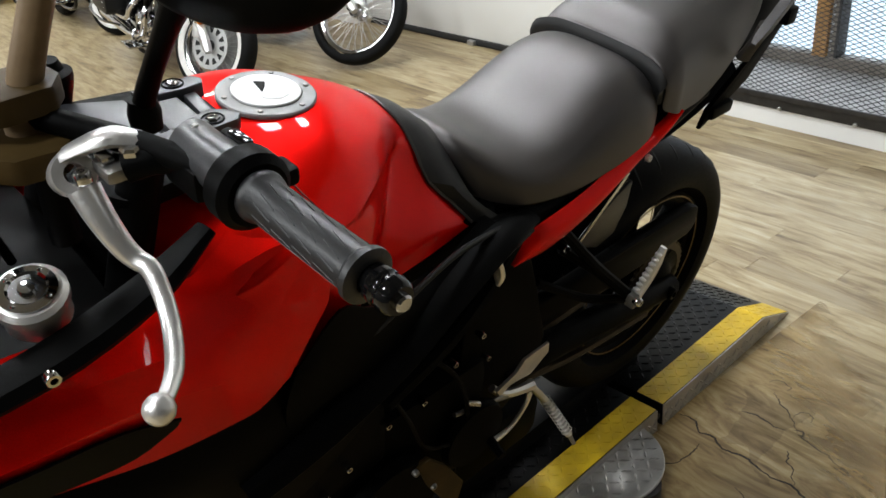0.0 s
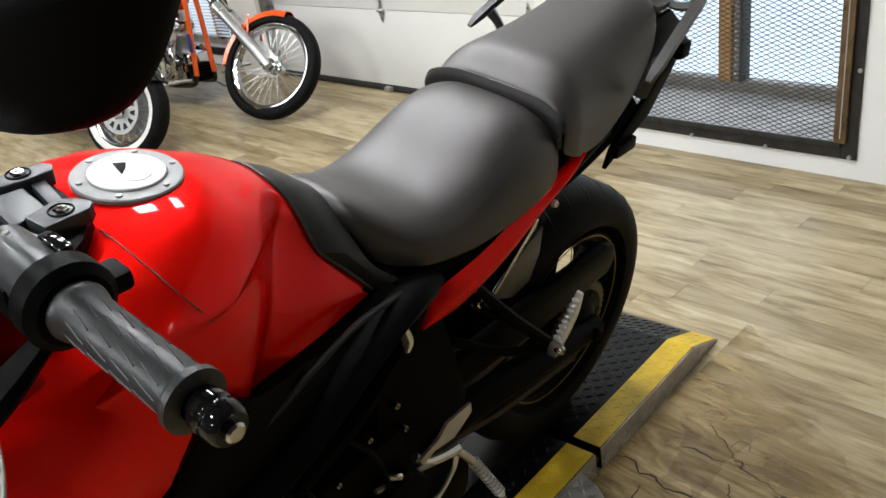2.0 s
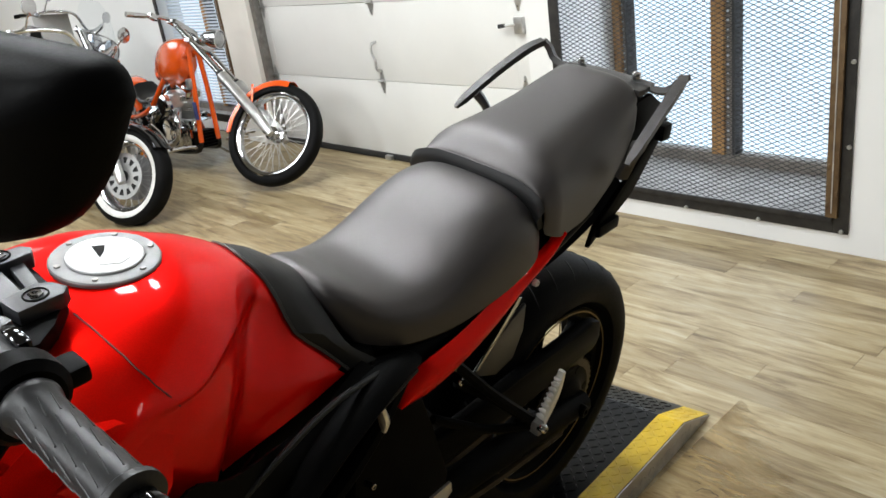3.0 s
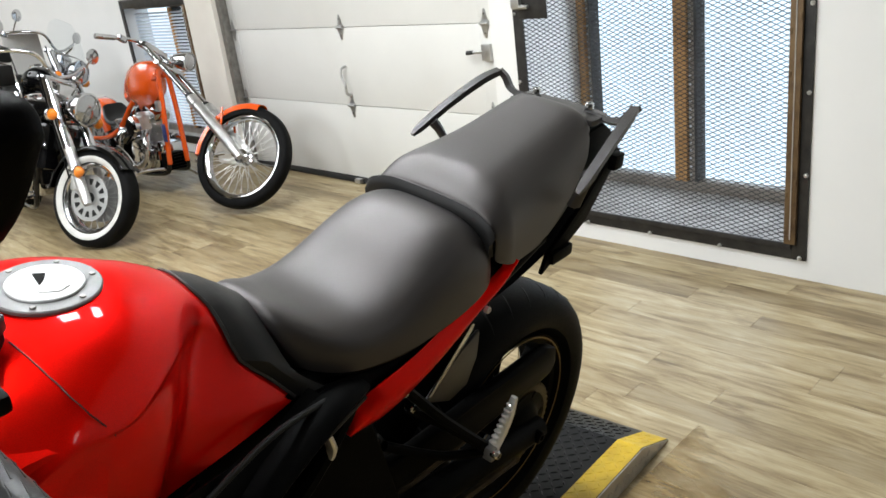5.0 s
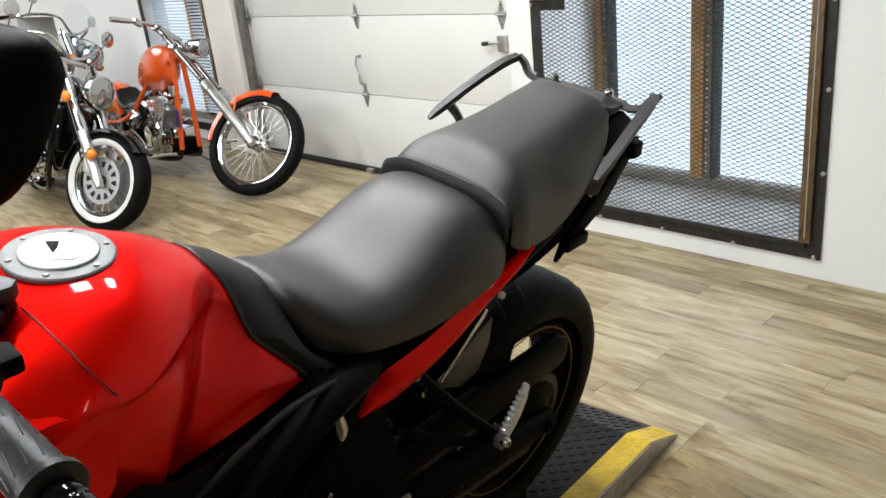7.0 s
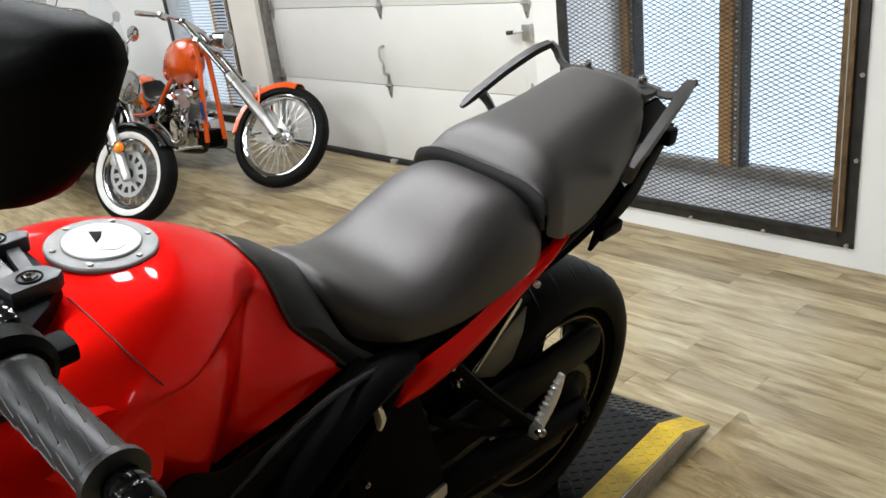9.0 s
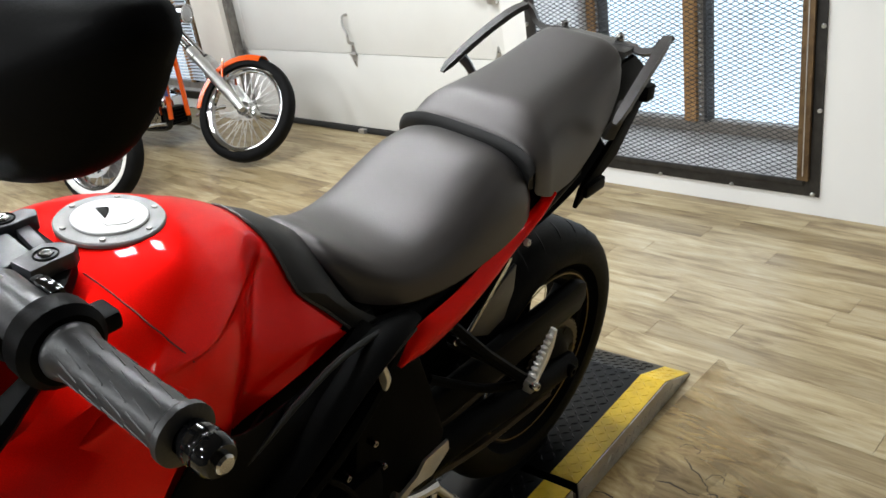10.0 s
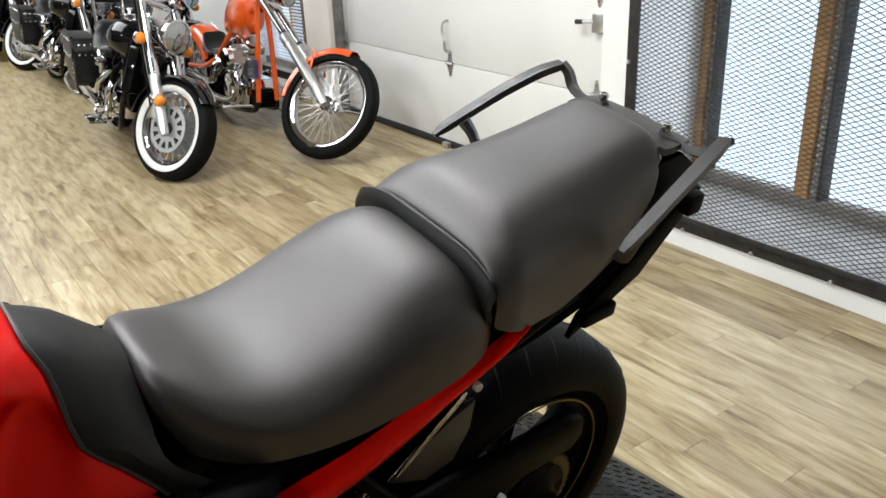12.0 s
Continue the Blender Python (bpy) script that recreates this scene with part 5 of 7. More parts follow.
def cockpit(bike):
    # handlebar, turned a little to the left
    clamp = part("top_clamp", prism([(-0.105, -0.215), (-0.075, -0.085), (-0.05, -0.066), (0.060, -0.070), (0.094, -0.098), (0.114, -0.122), (0.120, -0.225), (0.06, -0.26), (-0.06, -0.26)], 1.074, 1.094, "z", 0.004), BLACK, bike, "black top yoke")
    # two bar-clamp caps with sunk bolts, a sloped plate and a bridge between them
    caps = (
        ("clamp_cap", [(-0.052, -0.136), (-0.046, -0.066), (-0.034, -0.058), (-0.021, -0.064), (-0.021, -0.090), (-0.027, -0.136)], 1.092, 1.110),
        ("clamp_cap", [(0.044, -0.126), (0.036, -0.090), (0.046, -0.075), (0.064, -0.067), (0.074, -0.076), (0.076, -0.122)], 1.092, 1.110),
        ("centre_plate", [(-0.020, -0.134), (-0.016, -0.099), (0.037, -0.101), (0.044, -0.128), (0.048, -0.140)], 1.090, 1.106),
        ("bridge", [(-0.022, -0.089), (-0.022, -0.074), (0.037, -0.082), (0.036, -0.096)], 1.090, 1.103),
        ("clamp_step", [(0.050, -0.158), (0.047, -0.139), (0.080, -0.129), (0.090, -0.152)], 1.090, 1.108),
        ("rear_plate", [(-0.09, -0.205), (-0.055, -0.143), (0.044, -0.146), (0.046, -0.20)], 1.090, 1.100),
    )
    for kind, outline, z0, z1 in caps:
        part(kind, prism(outline, z0, z1, "z", 0.0025), YOKE, clamp, "satin grey-black casting")
    for c, r in (((0.059, -0.097, 1.1105), 0.0098), ((-0.038, -0.092, 1.1105), 0.0098)):
        part("bolt_recess", lathe([(r * 1.30, -0.008), (r * 1.30, 0.0005), (r * 1.15, 0.0012), (r * 1.05, -0.004), (0, -0.004)], Matrix.Translation(c), 20), BLACK, clamp, "recessed black bolt seat")
        part("yoke_bolt", lathe([(r * 0.78, -0.006), (r * 0.78, 0.001), (r * 0.6, 0.003), (r * 0.35, 0.003), (r * 0.35, 0.0), (0, 0.0)], Matrix.Translation(c), 6), CHROME, clamp, "bright hex bolt")
    bar = [(0.0, -0.325, 1.225), (0.08, -0.318, 1.226), (0.15, -0.292, 1.222), (0.22, -0.240, 1.208), (0.29, -0.212, 1.206), (0.34, -0.206, 1.208), (0.475, -0.200, 1.208)]
    part("handlebar", join(tube(bar, 0.011, 10, 4), tube([(-x, y - 0.05 * (x > 0.1), z) for x, y, z in bar], 0.011, 10, 4)), MATT, bike, "black tubular handlebar")
    for s in (1, -1):
        yo = 0.0 if s > 0 else -0.05
        grip = part("grip", lathe([(0.011, 0.0), (0.0195, 0.0), (0.0205, 0.004), (0.0195, 0.009), (0.0172, 0.012), (0.0168, 0.060), (0.0172, 0.112), (0.0205, 0.116), (0.0205, 0.121), (0.015, 0.123), (0.011, 0.123)], Matrix.Translation((s * 0.335, -0.2065 + yo, 1.208)) @ Vector((s, 0.03, 0.0)).to_track_quat("Z", "Y").to_matrix().to_4x4(), 28), RUBBERGRIP, bike, "black rubber handlebar grip")
        gm = Matrix.Translation((s * 0.335, -0.2065 + yo, 1.208)) @ Vector((s, 0.03, 0.0)).to_track_quat("Z", "Y").to_matrix().to_4x4()
        part("grip_ribs", join(*[tube([(gm @ Vector((0.0169 * math.cos(a), 0.0169 * math.sin(a), z0))), (gm @ Vector((0.0171 * math.cos(a + 0.25), 0.0171 * math.sin(a + 0.25), z0 + 0.020)))], 0.0006, 4) for z0 in (0.018, 0.041, 0.064, 0.087) for a in (2 * math.pi * k / 12 for k in range(12))]), RUBBERGRIP, grip)
        end = part("bar_end", lathe([(0, 0.0), (0.0105, 0.0), (0.0105, 0.004), (0.0130, 0.006), (0.0135, 0.012), (0.0120, 0.014), (0.0120, 0.017), (0.0135, 0.019), (0.0130, 0.026), (0.0105, 0.029), (0, 0.029)], Matrix.Translation((s * 0.458, -0.202 + yo, 1.208)) @ AXLE if s > 0 else Matrix.Translation((-0.458, -0.202 + yo, 1.208)) @ Matrix.Rotation(radians(-90), 4, "Y"), 24), GLOSS, grip, "black bar-end weight")
        part("screw", disc(0.0065, 0.006, at_axle(s * 0.4885, -0.202 + yo, 1.208), 12), CHROME, end)
        along = (lambda x: at_axle(x, -0.2065, 1.207)) if s > 0 else (lambda x: Matrix.Translation((-x, -0.2565, 1.207)) @ Matrix.Rotation(radians(-90), 4, "Y"))
        pod = part("switch_housing", join(box((s * 0.258, -0.214 + yo, 1.194), (0.056, 0.034, 0.030), 0.008), box((s * 0.266, -0.198 + yo, 1.186), (0.050, 0.036, 0.024), 0.008)), BLACK, bike, "black switchgear pod")
        part("barrel", lathe([(0.0, 0.0), (0.017, 0.0), (0.0195, 0.003), (0.0195, 0.034), (0.0205, 0.037), (0.0205, 0.068), (0.0, 0.070)], along(0.238), 28), SWITCH, pod, "satin grey switch barrel")
        part("switch_button", box((s * 0.283, -0.187 + yo, 1.2215), (0.024, 0.010, 0.008), 0.002), GLOSS, pod)
        part("switch_rocker", box((s * 0.262, -0.184 + yo, 1.213), (0.016, 0.010, 0.010), 0.003), BLACK, pod)
        part("pod_screw", disc(0.0036, 0.004, Matrix.Translation((s * 0.252, -0.2065 + yo, 1.2255)), 10), DULLSTEEL, pod)
        part("collar", lathe([(0.0, 0.0), (0.027, 0.0), (0.031, 0.005), (0.031, 0.022), (0.025, 0.028), (0, 0.028)], along(0.308), 28), BLACK, pod, "ribbed black collar")
        part("thumb_switch", box((s * 0.300, -0.168 + yo, 1.192), (0.026, 0.026, 0.016), 0.005), BLACK, pod)
    perch = part("clutch_perch", join(tube([(0.250, -0.204, 1.198), (0.236, -0.236, 1.200), (0.226, -0.255, 1.196)], [0.014, 0.012, 0.013], 10, 3), lathe([(0.013, -0.012), (0.018, -0.012), (0.018, 0.012), (0.013, 0.012)], Matrix.Translation((0.252, -0.2, 1.199)) @ AXLE, 20, True)), BLACK, bike, "black clutch lever perch")
    part("perch_arm", tube([(0.188, -0.298, 1.197), (0.200, -0.277, 1.209), (0.211, -0.256, 1.216), (0.222, -0.238, 1.212)], [0.0075, 0.0105, 0.0125, 0.010], 10, 4, 0.6), CASTALU, perch, "curved silver perch arm")
    part("adjuster", lathe([(0.008, -0.008), (0.0165, -0.008), (0.018, -0.004), (0.018, 0.005), (0.0165, 0.008), (0.008, 0.008)], Matrix.Translation((0.199, -0.287, 1.189)) @ Matrix.Rotation(radians(60), 4, "Y"), 22, True), CASTALU, perch, "knurled cable adjuster ring")
    part("perch_knob", join(box((0.218, -0.262, 1.194), (0.030, 0.022, 0.012), 0.004), ball((0.226, -0.249, 1.199), (0.008, 0.008, 0.007), 12)), DULLSTEEL, perch)
    part("pivot_bolt", join(lathe([(0, 0.0), (0.0085, 0.0), (0.0085, 0.004), (0.006, 0.006), (0, 0.005)], Matrix.Translation((0.2285, -0.250, 1.2075)), 6), box((0.214, -0.2655, 1.2035), (0.016, 0.010, 0.006), 0.002)), CHROME, perch, "bright lever pivot bolt")
    part("cable", tube([(0.19, -0.29, 1.19), (0.12, -0.33, 1.17), (0.06, -0.34, 1.12), (0.04, -0.32, 1.02)], 0.005, 8, 4), BLACK, perch)
    lever = [(0.212, -0.285, 1.181), (0.228, -0.283, 1.162), (0.243, -0.278, 1.142), (0.252, -0.273, 1.132), (0.266, -0.268, 1.127), (0.288, -0.271, 1.113), (0.312, -0.279, 1.102), (0.342, -0.294, 1.097), (0.362, -0.309, 1.099), (0.374, -0.320, 1.103)]
    lv = part("clutch_lever", tube(lever, [0.0135, 0.0120, 0.0102, 0.0090, 0.0082, 0.0076, 0.0074, 0.0072, 0.0066, 0.0064], 12, 4, 0.8), CASTALU, bike, "polished aluminium clutch lever with ball end")
    part("ball_end", ball((0.377, -0.323, 1.103), (0.0118, 0.0118, 0.0118), 16), CASTALU, lv)
    bolt("pivot_bolt", (0.212, -0.284, 1.192), 0.007, lv, CHROME, Matrix(), 0.005)
    # left mirror on its stalk, and its partner
    for s in (1, -1):
        yo = 0.0 if s > 0 else -0.05
        stalk = part("mirror", join(tube([(s * 0.135, -0.197 + yo, 1.185), (s * 0.145, -0.197 + yo, 1.205), (s * 0.195, -0.203 + yo, 1.258), (s * 0.245, -0.208 + yo, 1.31), (s * 0.275, -0.205 + yo, 1.345)], [0.010, 0.010, 0.009, 0.010, 0.014], 10, 4), lathe([(0, -0.016), (0.014, -0.016), (0.015, 0.0), (0.012, 0.012), (0, 0.012)], Matrix.Translation((s * 0.135, -0.197 + yo, 1.185)), 14)), BLACK, bike, "black rear-view mirror on a stalk")
        face = Matrix.Translation((s * 0.335, -0.19 + yo, 1.385)) @ Euler((radians(-8), 0, radians(s * 22))).to_matrix().to_4x4()
        part("housing", mirror_shell(face, s), BLACK, stalk, "black plastic mirror housing")
        part("mirror_glass", mirror_glass(face, s), MIRROR, stalk, "silvered mirror glass")
    # fork, instruments and screen ahead of the yoke
    for s in (1, -1):
        leg = part("fork_leg", tube([(s * 0.105, -0.195, 1.125), (s * 0.105, -0.30, 0.80), (s * 0.105, -0.40, 0.50), (s * 0.105, -0.475, 0.31)], [0.0215, 0.0215, 0.028, 0.027], 16), MATT, bike, "black front fork leg")
        part("fork_cap", lathe([(0, 0.0), (0.024, 0.0), (0.024, 0.008), (0.016, 0.012), (0.012, 0.022), (0, 0.022)], Matrix.Translation((s * 0.105, -0.198, 1.122)), 20), BLACK, leg, "round black fork cap")
    part("lower_yoke", box((0, -0.235, 0.93), (0.27, 0.09, 0.045), 0.012), MATT, bike)
    part("fork_clamp", prism([(0.118, -0.330), (0.160, -0.334), (0.174, -0.318), (0.172, -0.276), (0.152, -0.262), (0.118, -0.268)], 1.226, 1.249, "z", 0.005), TAN, bike, "bronze-tinted upper clamp block")
    part("fork_clamp", prism([(0.120, -0.344), (0.172, -0.340), (0.192, -0.322), (0.196, -0.288), (0.172, -0.262), (0.120, -0.262)], 1.186, 1.210, "z", 0.006), TAN, bike, "bronze-tinted lower clamp block")
    part("clamp_spacer", lathe([(0, 1.205), (0.0125, 1.205), (0.0125, 1.230), (0, 1.230)], Matrix.Translation((0.150, -0.300, 0)), 16), PALEBAR, bike, "pale round spacer")
    post = part("bracket_post", tube([(0.150, -0.292, 1.10), (0.150, -0.291, 1.15), (0.150, -0.290, 1.215)], [0.013, 0.013, 0.013], 12, 2), MATT, bike, "black clamp post")
    # stands in for the right handlebar half; its lit look is in the colour
    part("right_bar_tube", tube([(0.150, -0.290, 1.205), (0.150, -0.290, 1.24), (0.150, -0.274, 1.282), (0.150, -0.255, 1.325)], [0.0135, 0.0135, 0.0125, 0.0125], 12, 3), PALEBAR, post, "tube for the right handlebar half, pale as if lit")
    cap = part("reservoir", lathe([(0, 0.0), (0.026, 0.0), (0.028, 0.004), (0.028, 0.026), (0.031, 0.028), (0.031, 0.036), (0.027, 0.040), (0, 0.041)], Matrix.Translation((0.165, -0.335, 1.045)) @ Euler((0.1, 0.25, 0)).to_matrix().to_4x4(), 24), CASTALU, bike, "round silver fork adjuster cap")
    lidm = Matrix.Translation((0.165, -0.335, 1.045)) @ Euler((0.1, 0.25, 0)).to_matrix().to_4x4()
    part("adjuster_dial", join(lathe([(0.0, 0.040), (0.024, 0.040), (0.024, 0.043), (0.017, 0.0445), (0.015, 0.0425), (0.008, 0.0425), (0.007, 0.047), (0, 0.048)], lidm, 24), *[disc(0.0026, 0.003, lidm @ Matrix.Translation((0.0195 * math.cos(a), 0.0195 * math.sin(a), 0.0435)), 8) for a in (0.6, 2.2, 3.7, 5.3)]), CHROME, cap, "polished dial on the adjuster cap")
    part("inner_panel", skin([[(x, y, z + 0.02 * math.cos(x * 8)) for x in (-0.20, -0.1, 0.0, 0.1, 0.20)] for y, z in ((-0.26, 0.98), (-0.36, 1.00), (-0.46, 1.04), (-0.54, 1.12))], 3, 3, False, 0.004), BLACK, bike, "black inner fairing panel")
    part("instruments", join(box((0.0, -0.42, 1.12), (0.20, 0.05, 0.09), 0.015, None), box((0.0, -0.38, 1.07), (0.12, 0.06, 0.04), 0.01)), BLACK, bike, "black instrument pod")
    part("headlamp_cowl", skin([[(x, y + 0.9 * x * x, z) for x in (-0.20, -0.12, 0.0, 0.12, 0.20)] for y, z in ((-0.52, 1.18), (-0.60, 1.10), (-0.63, 1.00), (-0.58, 0.90))], 4, 4, False, 0.004), RED, bike, "red front cowl")
    for s in (1, -1):
        bolt("bolt", (s * 0.236, -0.355, 1.040), 0.0075, bike, None, None, 0.005)
    front = road_wheel(bike, "front_wheel", -0.50, 0.345, 0.302, 0.12, 0.218, "black cast front wheel")
    part("front_fender", skin([[(x, -0.50 + (0.325) * math.cos(a) * (1 - 3 * x * x), 0.305 + 0.325 * math.sin(a) * (1 - 3 * x * x)) for x in (-0.065, -0.03, 0.0, 0.03, 0.065)] for a in (0.5, 1.0, 1.5, 2.0, 2.5)], 3, 3, False, 0.003), BLACK, bike, "black front mudguard")


MIRROR = material("mirror_silver", (0.9, 0.9, 0.9), 0.02, 1.0)


def mirror_outline(scale=1.0):
    """A teardrop with its tip at the upper outer corner."""
    ring = [(0.094, 0.034), (0.090, 0.046), (0.076, 0.053), (0.03, 0.056), (-0.03, 0.056), (-0.078, 0.050), (-0.097, 0.030), (-0.099, 0.0), (-0.092, -0.032), (-0.066, -0.052), (-0.02, -0.059), (0.022, -0.054), (0.052, -0.038), (0.076, -0.008)]
    pts = spline(ring + ring[:1], 3)[:-1]
    return [(x * scale, z * scale) for x, z in pts.tolist()]


def mirror_shell(m, s):
    bm, rings = bmesh.new(), []
    for y, k in ((0.012, 0.985), (0.010, 1.0), (0.0, 1.0), (-0.014, 0.95), (-0.028, 0.80), (-0.038, 0.5), (-0.041, 0.2)):
        rings.append([bm.verts.new(m @ Vector((s * x, y, z))) for x, z in mirror_outline(k)])
    n = len(rings[0])
    for a, b in zip(rings, rings[1:]):
        for k in range(n):
            bm.faces.new((a[k], a[(k + 1) % n], b[(k + 1) % n], b[k]))
    bm.faces.new(rings[-1])
    bm.faces.new(rings[0][::-1])
    return bm


def mirror_glass(m, s):
    bm = bmesh.new()
    a = [bm.verts.new(m @ Vector((s * x, 0.0145, z))) for x, z in mirror_outline(0.93)]
    b = [bm.verts.new(m @ Vector((s * x, 0.0125, z))) for x, z in mirror_outline(0.93)]
    bm.faces.new(a)
    bm.faces.new(b[::-1])
    n = len(a)
    for k in range(n):
        bm.faces.new((a[k], b[k], b[(k + 1) % n], a[(k + 1) % n]))
    return bm


def red_motorcycle():
    bike = empty("motorcycle", pose(-1.1077, 0.3656, 0.0652, 0, 12.5, 4.0), "glossy red motorcycle with black vinyl seats, on the ramp", "motorcycle")
    red_tank(bike)
    fuel_cap(bike)
    red_fairing(bike)
    tank_pad(bike)
    rider_seat(bike)
    passenger_seat(bike)
    for s in (1, -1):
        grab_rail(bike, s)
    tail(bike)
    red_side_strip(bike)
    frame_and_engine(bike)
    rear_end(bike)
    rider_controls(bike)
    cockpit(bike)
    return bike


red_motorcycle()


# ---- the parked cruisers; x to the left, y to the rear, z up, front axle over y = 0 ----
def moved(bm, m):
    bmesh.ops.transform(bm, matrix=m, verts=bm.verts)
    return bm


def steering(y, z, rake, angle):
    """The turn of the front end about its steering head."""
    axis = Vector((0, math.sin(radians(rake)), math.cos(radians(rake))))
    t = Matrix.Translation((0, y, z))
    return t @ Matrix.Rotation(radians(angle), 4, axis) @ t.inverted()


def spoke_wheel(bike, name, y, z, r, w, rim, m, label, white=False, disc_r=0.0, spokes=40):
    lay = m @ at_axle(0, y, z)
    wheel = part(name, moved(lathe([(rim + 0.012, -w * 0.34), (rim + 0.012, -w * 0.28), (rim - 0.006, -w * 0.24), (rim - 0.014, 0), (rim - 0.006, w * 0.24), (rim + 0.012, w * 0.28), (rim + 0.012, w * 0.34), (rim + 0.002, w * 0.33), (rim - 0.013, w * 0.20), (rim - 0.017, 0), (rim - 0.013, -w * 0.20), (rim + 0.002, -w * 0.33)], None, 56, True), lay), CHROME, bike, label)
    part("tyre", moved(lathe(tyre_profile(r, w, rim, 0.6), None, 64, True), lay), TYRE, wheel, "black tyre")
    if white:
        for s in (-1, 1):
            h = r - rim
            part("whitewall", moved(lathe([(rim + 0.016, s * w * 0.415), (rim + 0.03, s * w * 0.487), (rim + h * 0.42, s * w * 0.512), (rim + h * 0.52, s * w * 0.506), (rim + h * 0.52, s * w * 0.47), (rim + 0.016, s * w * 0.38)], None, 56, True), lay), WHITEWALL, wheel, "white band on the tyre wall")
    wires = []
    for k in range(spokes):
        a = 2 * math.pi * k / spokes
        s = 1 if k % 2 else -1
        b = a + (0.42 if (k // 2) % 2 else -0.42)
        wires.append(tube([(0.032 * math.cos(b), 0.032 * math.sin(b), s * 0.034), ((rim - 0.016) * math.cos(a), (rim - 0.016) * math.sin(a), s * 0.008)], 0.0019, 5))
    part("wire_spokes", moved(join(*wires), lay), ALU, wheel, "crossed chrome wire spokes")
    part("hub", moved(lathe([(0, -0.062), (0.018, -0.062), (0.022, -0.045), (0.044, -0.040), (0.044, -0.028), (0.028, -0.02), (0.028, 0.02), (0.044, 0.028), (0.044, 0.040), (0.022, 0.045), (0.018, 0.062), (0, 0.062)], None, 24), lay), CHROME, wheel)
    if disc_r:
        for s in (-1, 1):
            d = part("brake_disc", moved(lathe([(disc_r * 0.66, s * 0.052), (disc_r, s * 0.052), (disc_r, s * 0.057), (disc_r * 0.66, s * 0.057)], None, 40, True), lay), DISCSTEEL, wheel, "slotted steel brake disc")
            holes = [prism([(-0.007, -0.020), (0.007, -0.020), (0.019, 0.018), (-0.019, 0.018)], s * 0.0565, s * 0.0585, "z", 0, Matrix.Rotation(2 * math.pi * k / 12, 4, "Z") @ Matrix.Translation((0, disc_r * 0.70, 0))) for k in range(12)]
            for h in holes:
                part("slot", moved(h, lay), GROOVE, d, "", False)
            part("hub_cover", moved(lathe([(0, s * 0.050), (0.036, s * 0.050), (0.036, s * 0.060), (0, s * 0.062)], None, 24), lay), GROOVE, d)
            part("disc_carrier", moved(join(lathe([(0.03, s * 0.046), (disc_r * 0.68, s * 0.052), (disc_r * 0.68, s * 0.056), (0.03, s * 0.052)], None, 12, True)), lay), DISCSTEEL, d)
    return wheel


def v_twin(bike, y, z, k=1.0):
    eng = part("engine", join(box((0, y, z - 0.10 * k), (0.20 * k, 0.34 * k, 0.17 * k), 0.04), lathe([(0, 0.10 * k), (0.10 * k, 0.10 * k), (0.11 * k, 0.12 * k), (0.09 * k, 0.145 * k), (0, 0.15 * k)], at_axle(0, y - 0.03, z - 0.10 * k), 24), lathe([(0, -0.15 * k), (0.09 * k, -0.145 * k), (0.105 * k, -0.12 * k), (0.10 * k, -0.10 * k), (0, -0.10 * k)], at_axle(0, y - 0.05, z - 0.08 * k), 24)), CHROME, bike, "polished V-twin engine cases")
    for a, dy in ((24, 0.09), (-24, -0.09)):
        m = Matrix.Translation((0, y, z - 0.05)) @ Matrix.Rotation(radians(-a), 4, "X")
        profile = [(0, 0.0), (0.05 * k, 0.0), (0.05 * k, 0.058 * k)]
        for q in range(8):
            h = 0.06 * k + 0.017 * q
            profile += [(0.05 * k, h), (0.068 * k, h + 0.002), (0.068 * k, h + 0.006), (0.05 * k, h + 0.008)]
        cyl = part("cylinder", lathe(profile + [(0.05 * k, 0.2 * k), (0, 0.2 * k)], m, 20), ALU, eng, "finned cylinder")
        part("rocker_cover", moved(join(box((0, 0, 0.225 * k), (0.10 * k, 0.13 * k, 0.05 * k), 0.012), ball((0, 0, 0.25 * k), (0.045, 0.05, 0.02), 12)), m), CHROME, cyl, "chrome rocker cover")
        for s in (-0.028, 0.028):
            part("pushrod_tube", moved(tube([(-0.075, s, 0.0), (-0.068, s, 0.21 * k)], 0.008, 8), m), CHROME, cyl)
    return eng


def round_headlamp(bike, c, r, m):
    face = m @ Matrix.Translation(c) @ Matrix.Rotation(radians(90), 4, "X")
    shell = part("headlamp", moved(lathe([(0, -0.14), (r * 0.45, -0.13), (r * 0.8, -0.09), (r * 0.97, -0.03), (r * 1.04, 0.0), (r * 1.04, 0.016), (r * 0.93, 0.018), (r * 0.90, 0.008), (0, 0.004)], None, 32), face), CHROME, bike, "chrome headlamp shell")
    part("lens", moved(lathe([(0, 0.030), (r * 0.5, 0.026), (r * 0.92, 0.012), (r * 0.92, 0.009), (0, 0.009)], None, 28), face), LENS, shell, "clear headlamp lens")
    return shell


def fender(bike, y, z, r, a0, a1, w, m, mat, label, drop=0.05):
    rows = []
    for a in np.radians(np.linspace(a0, a1, 9)):
        row = []
        for u, d in ((-1, drop), (-0.92, drop * 0.35), (-0.55, 0.006), (0, 0), (0.55, 0.006), (0.92, drop * 0.35), (1, drop)):
            row.append((u * w / 2, y - (r - d) * math.cos(a), z + (r - d) * math.sin(a)))
        rows.append(row)
    return part("fender", moved(skin(rows, 2, 3, False, 0.004), m), mat, bike, label)


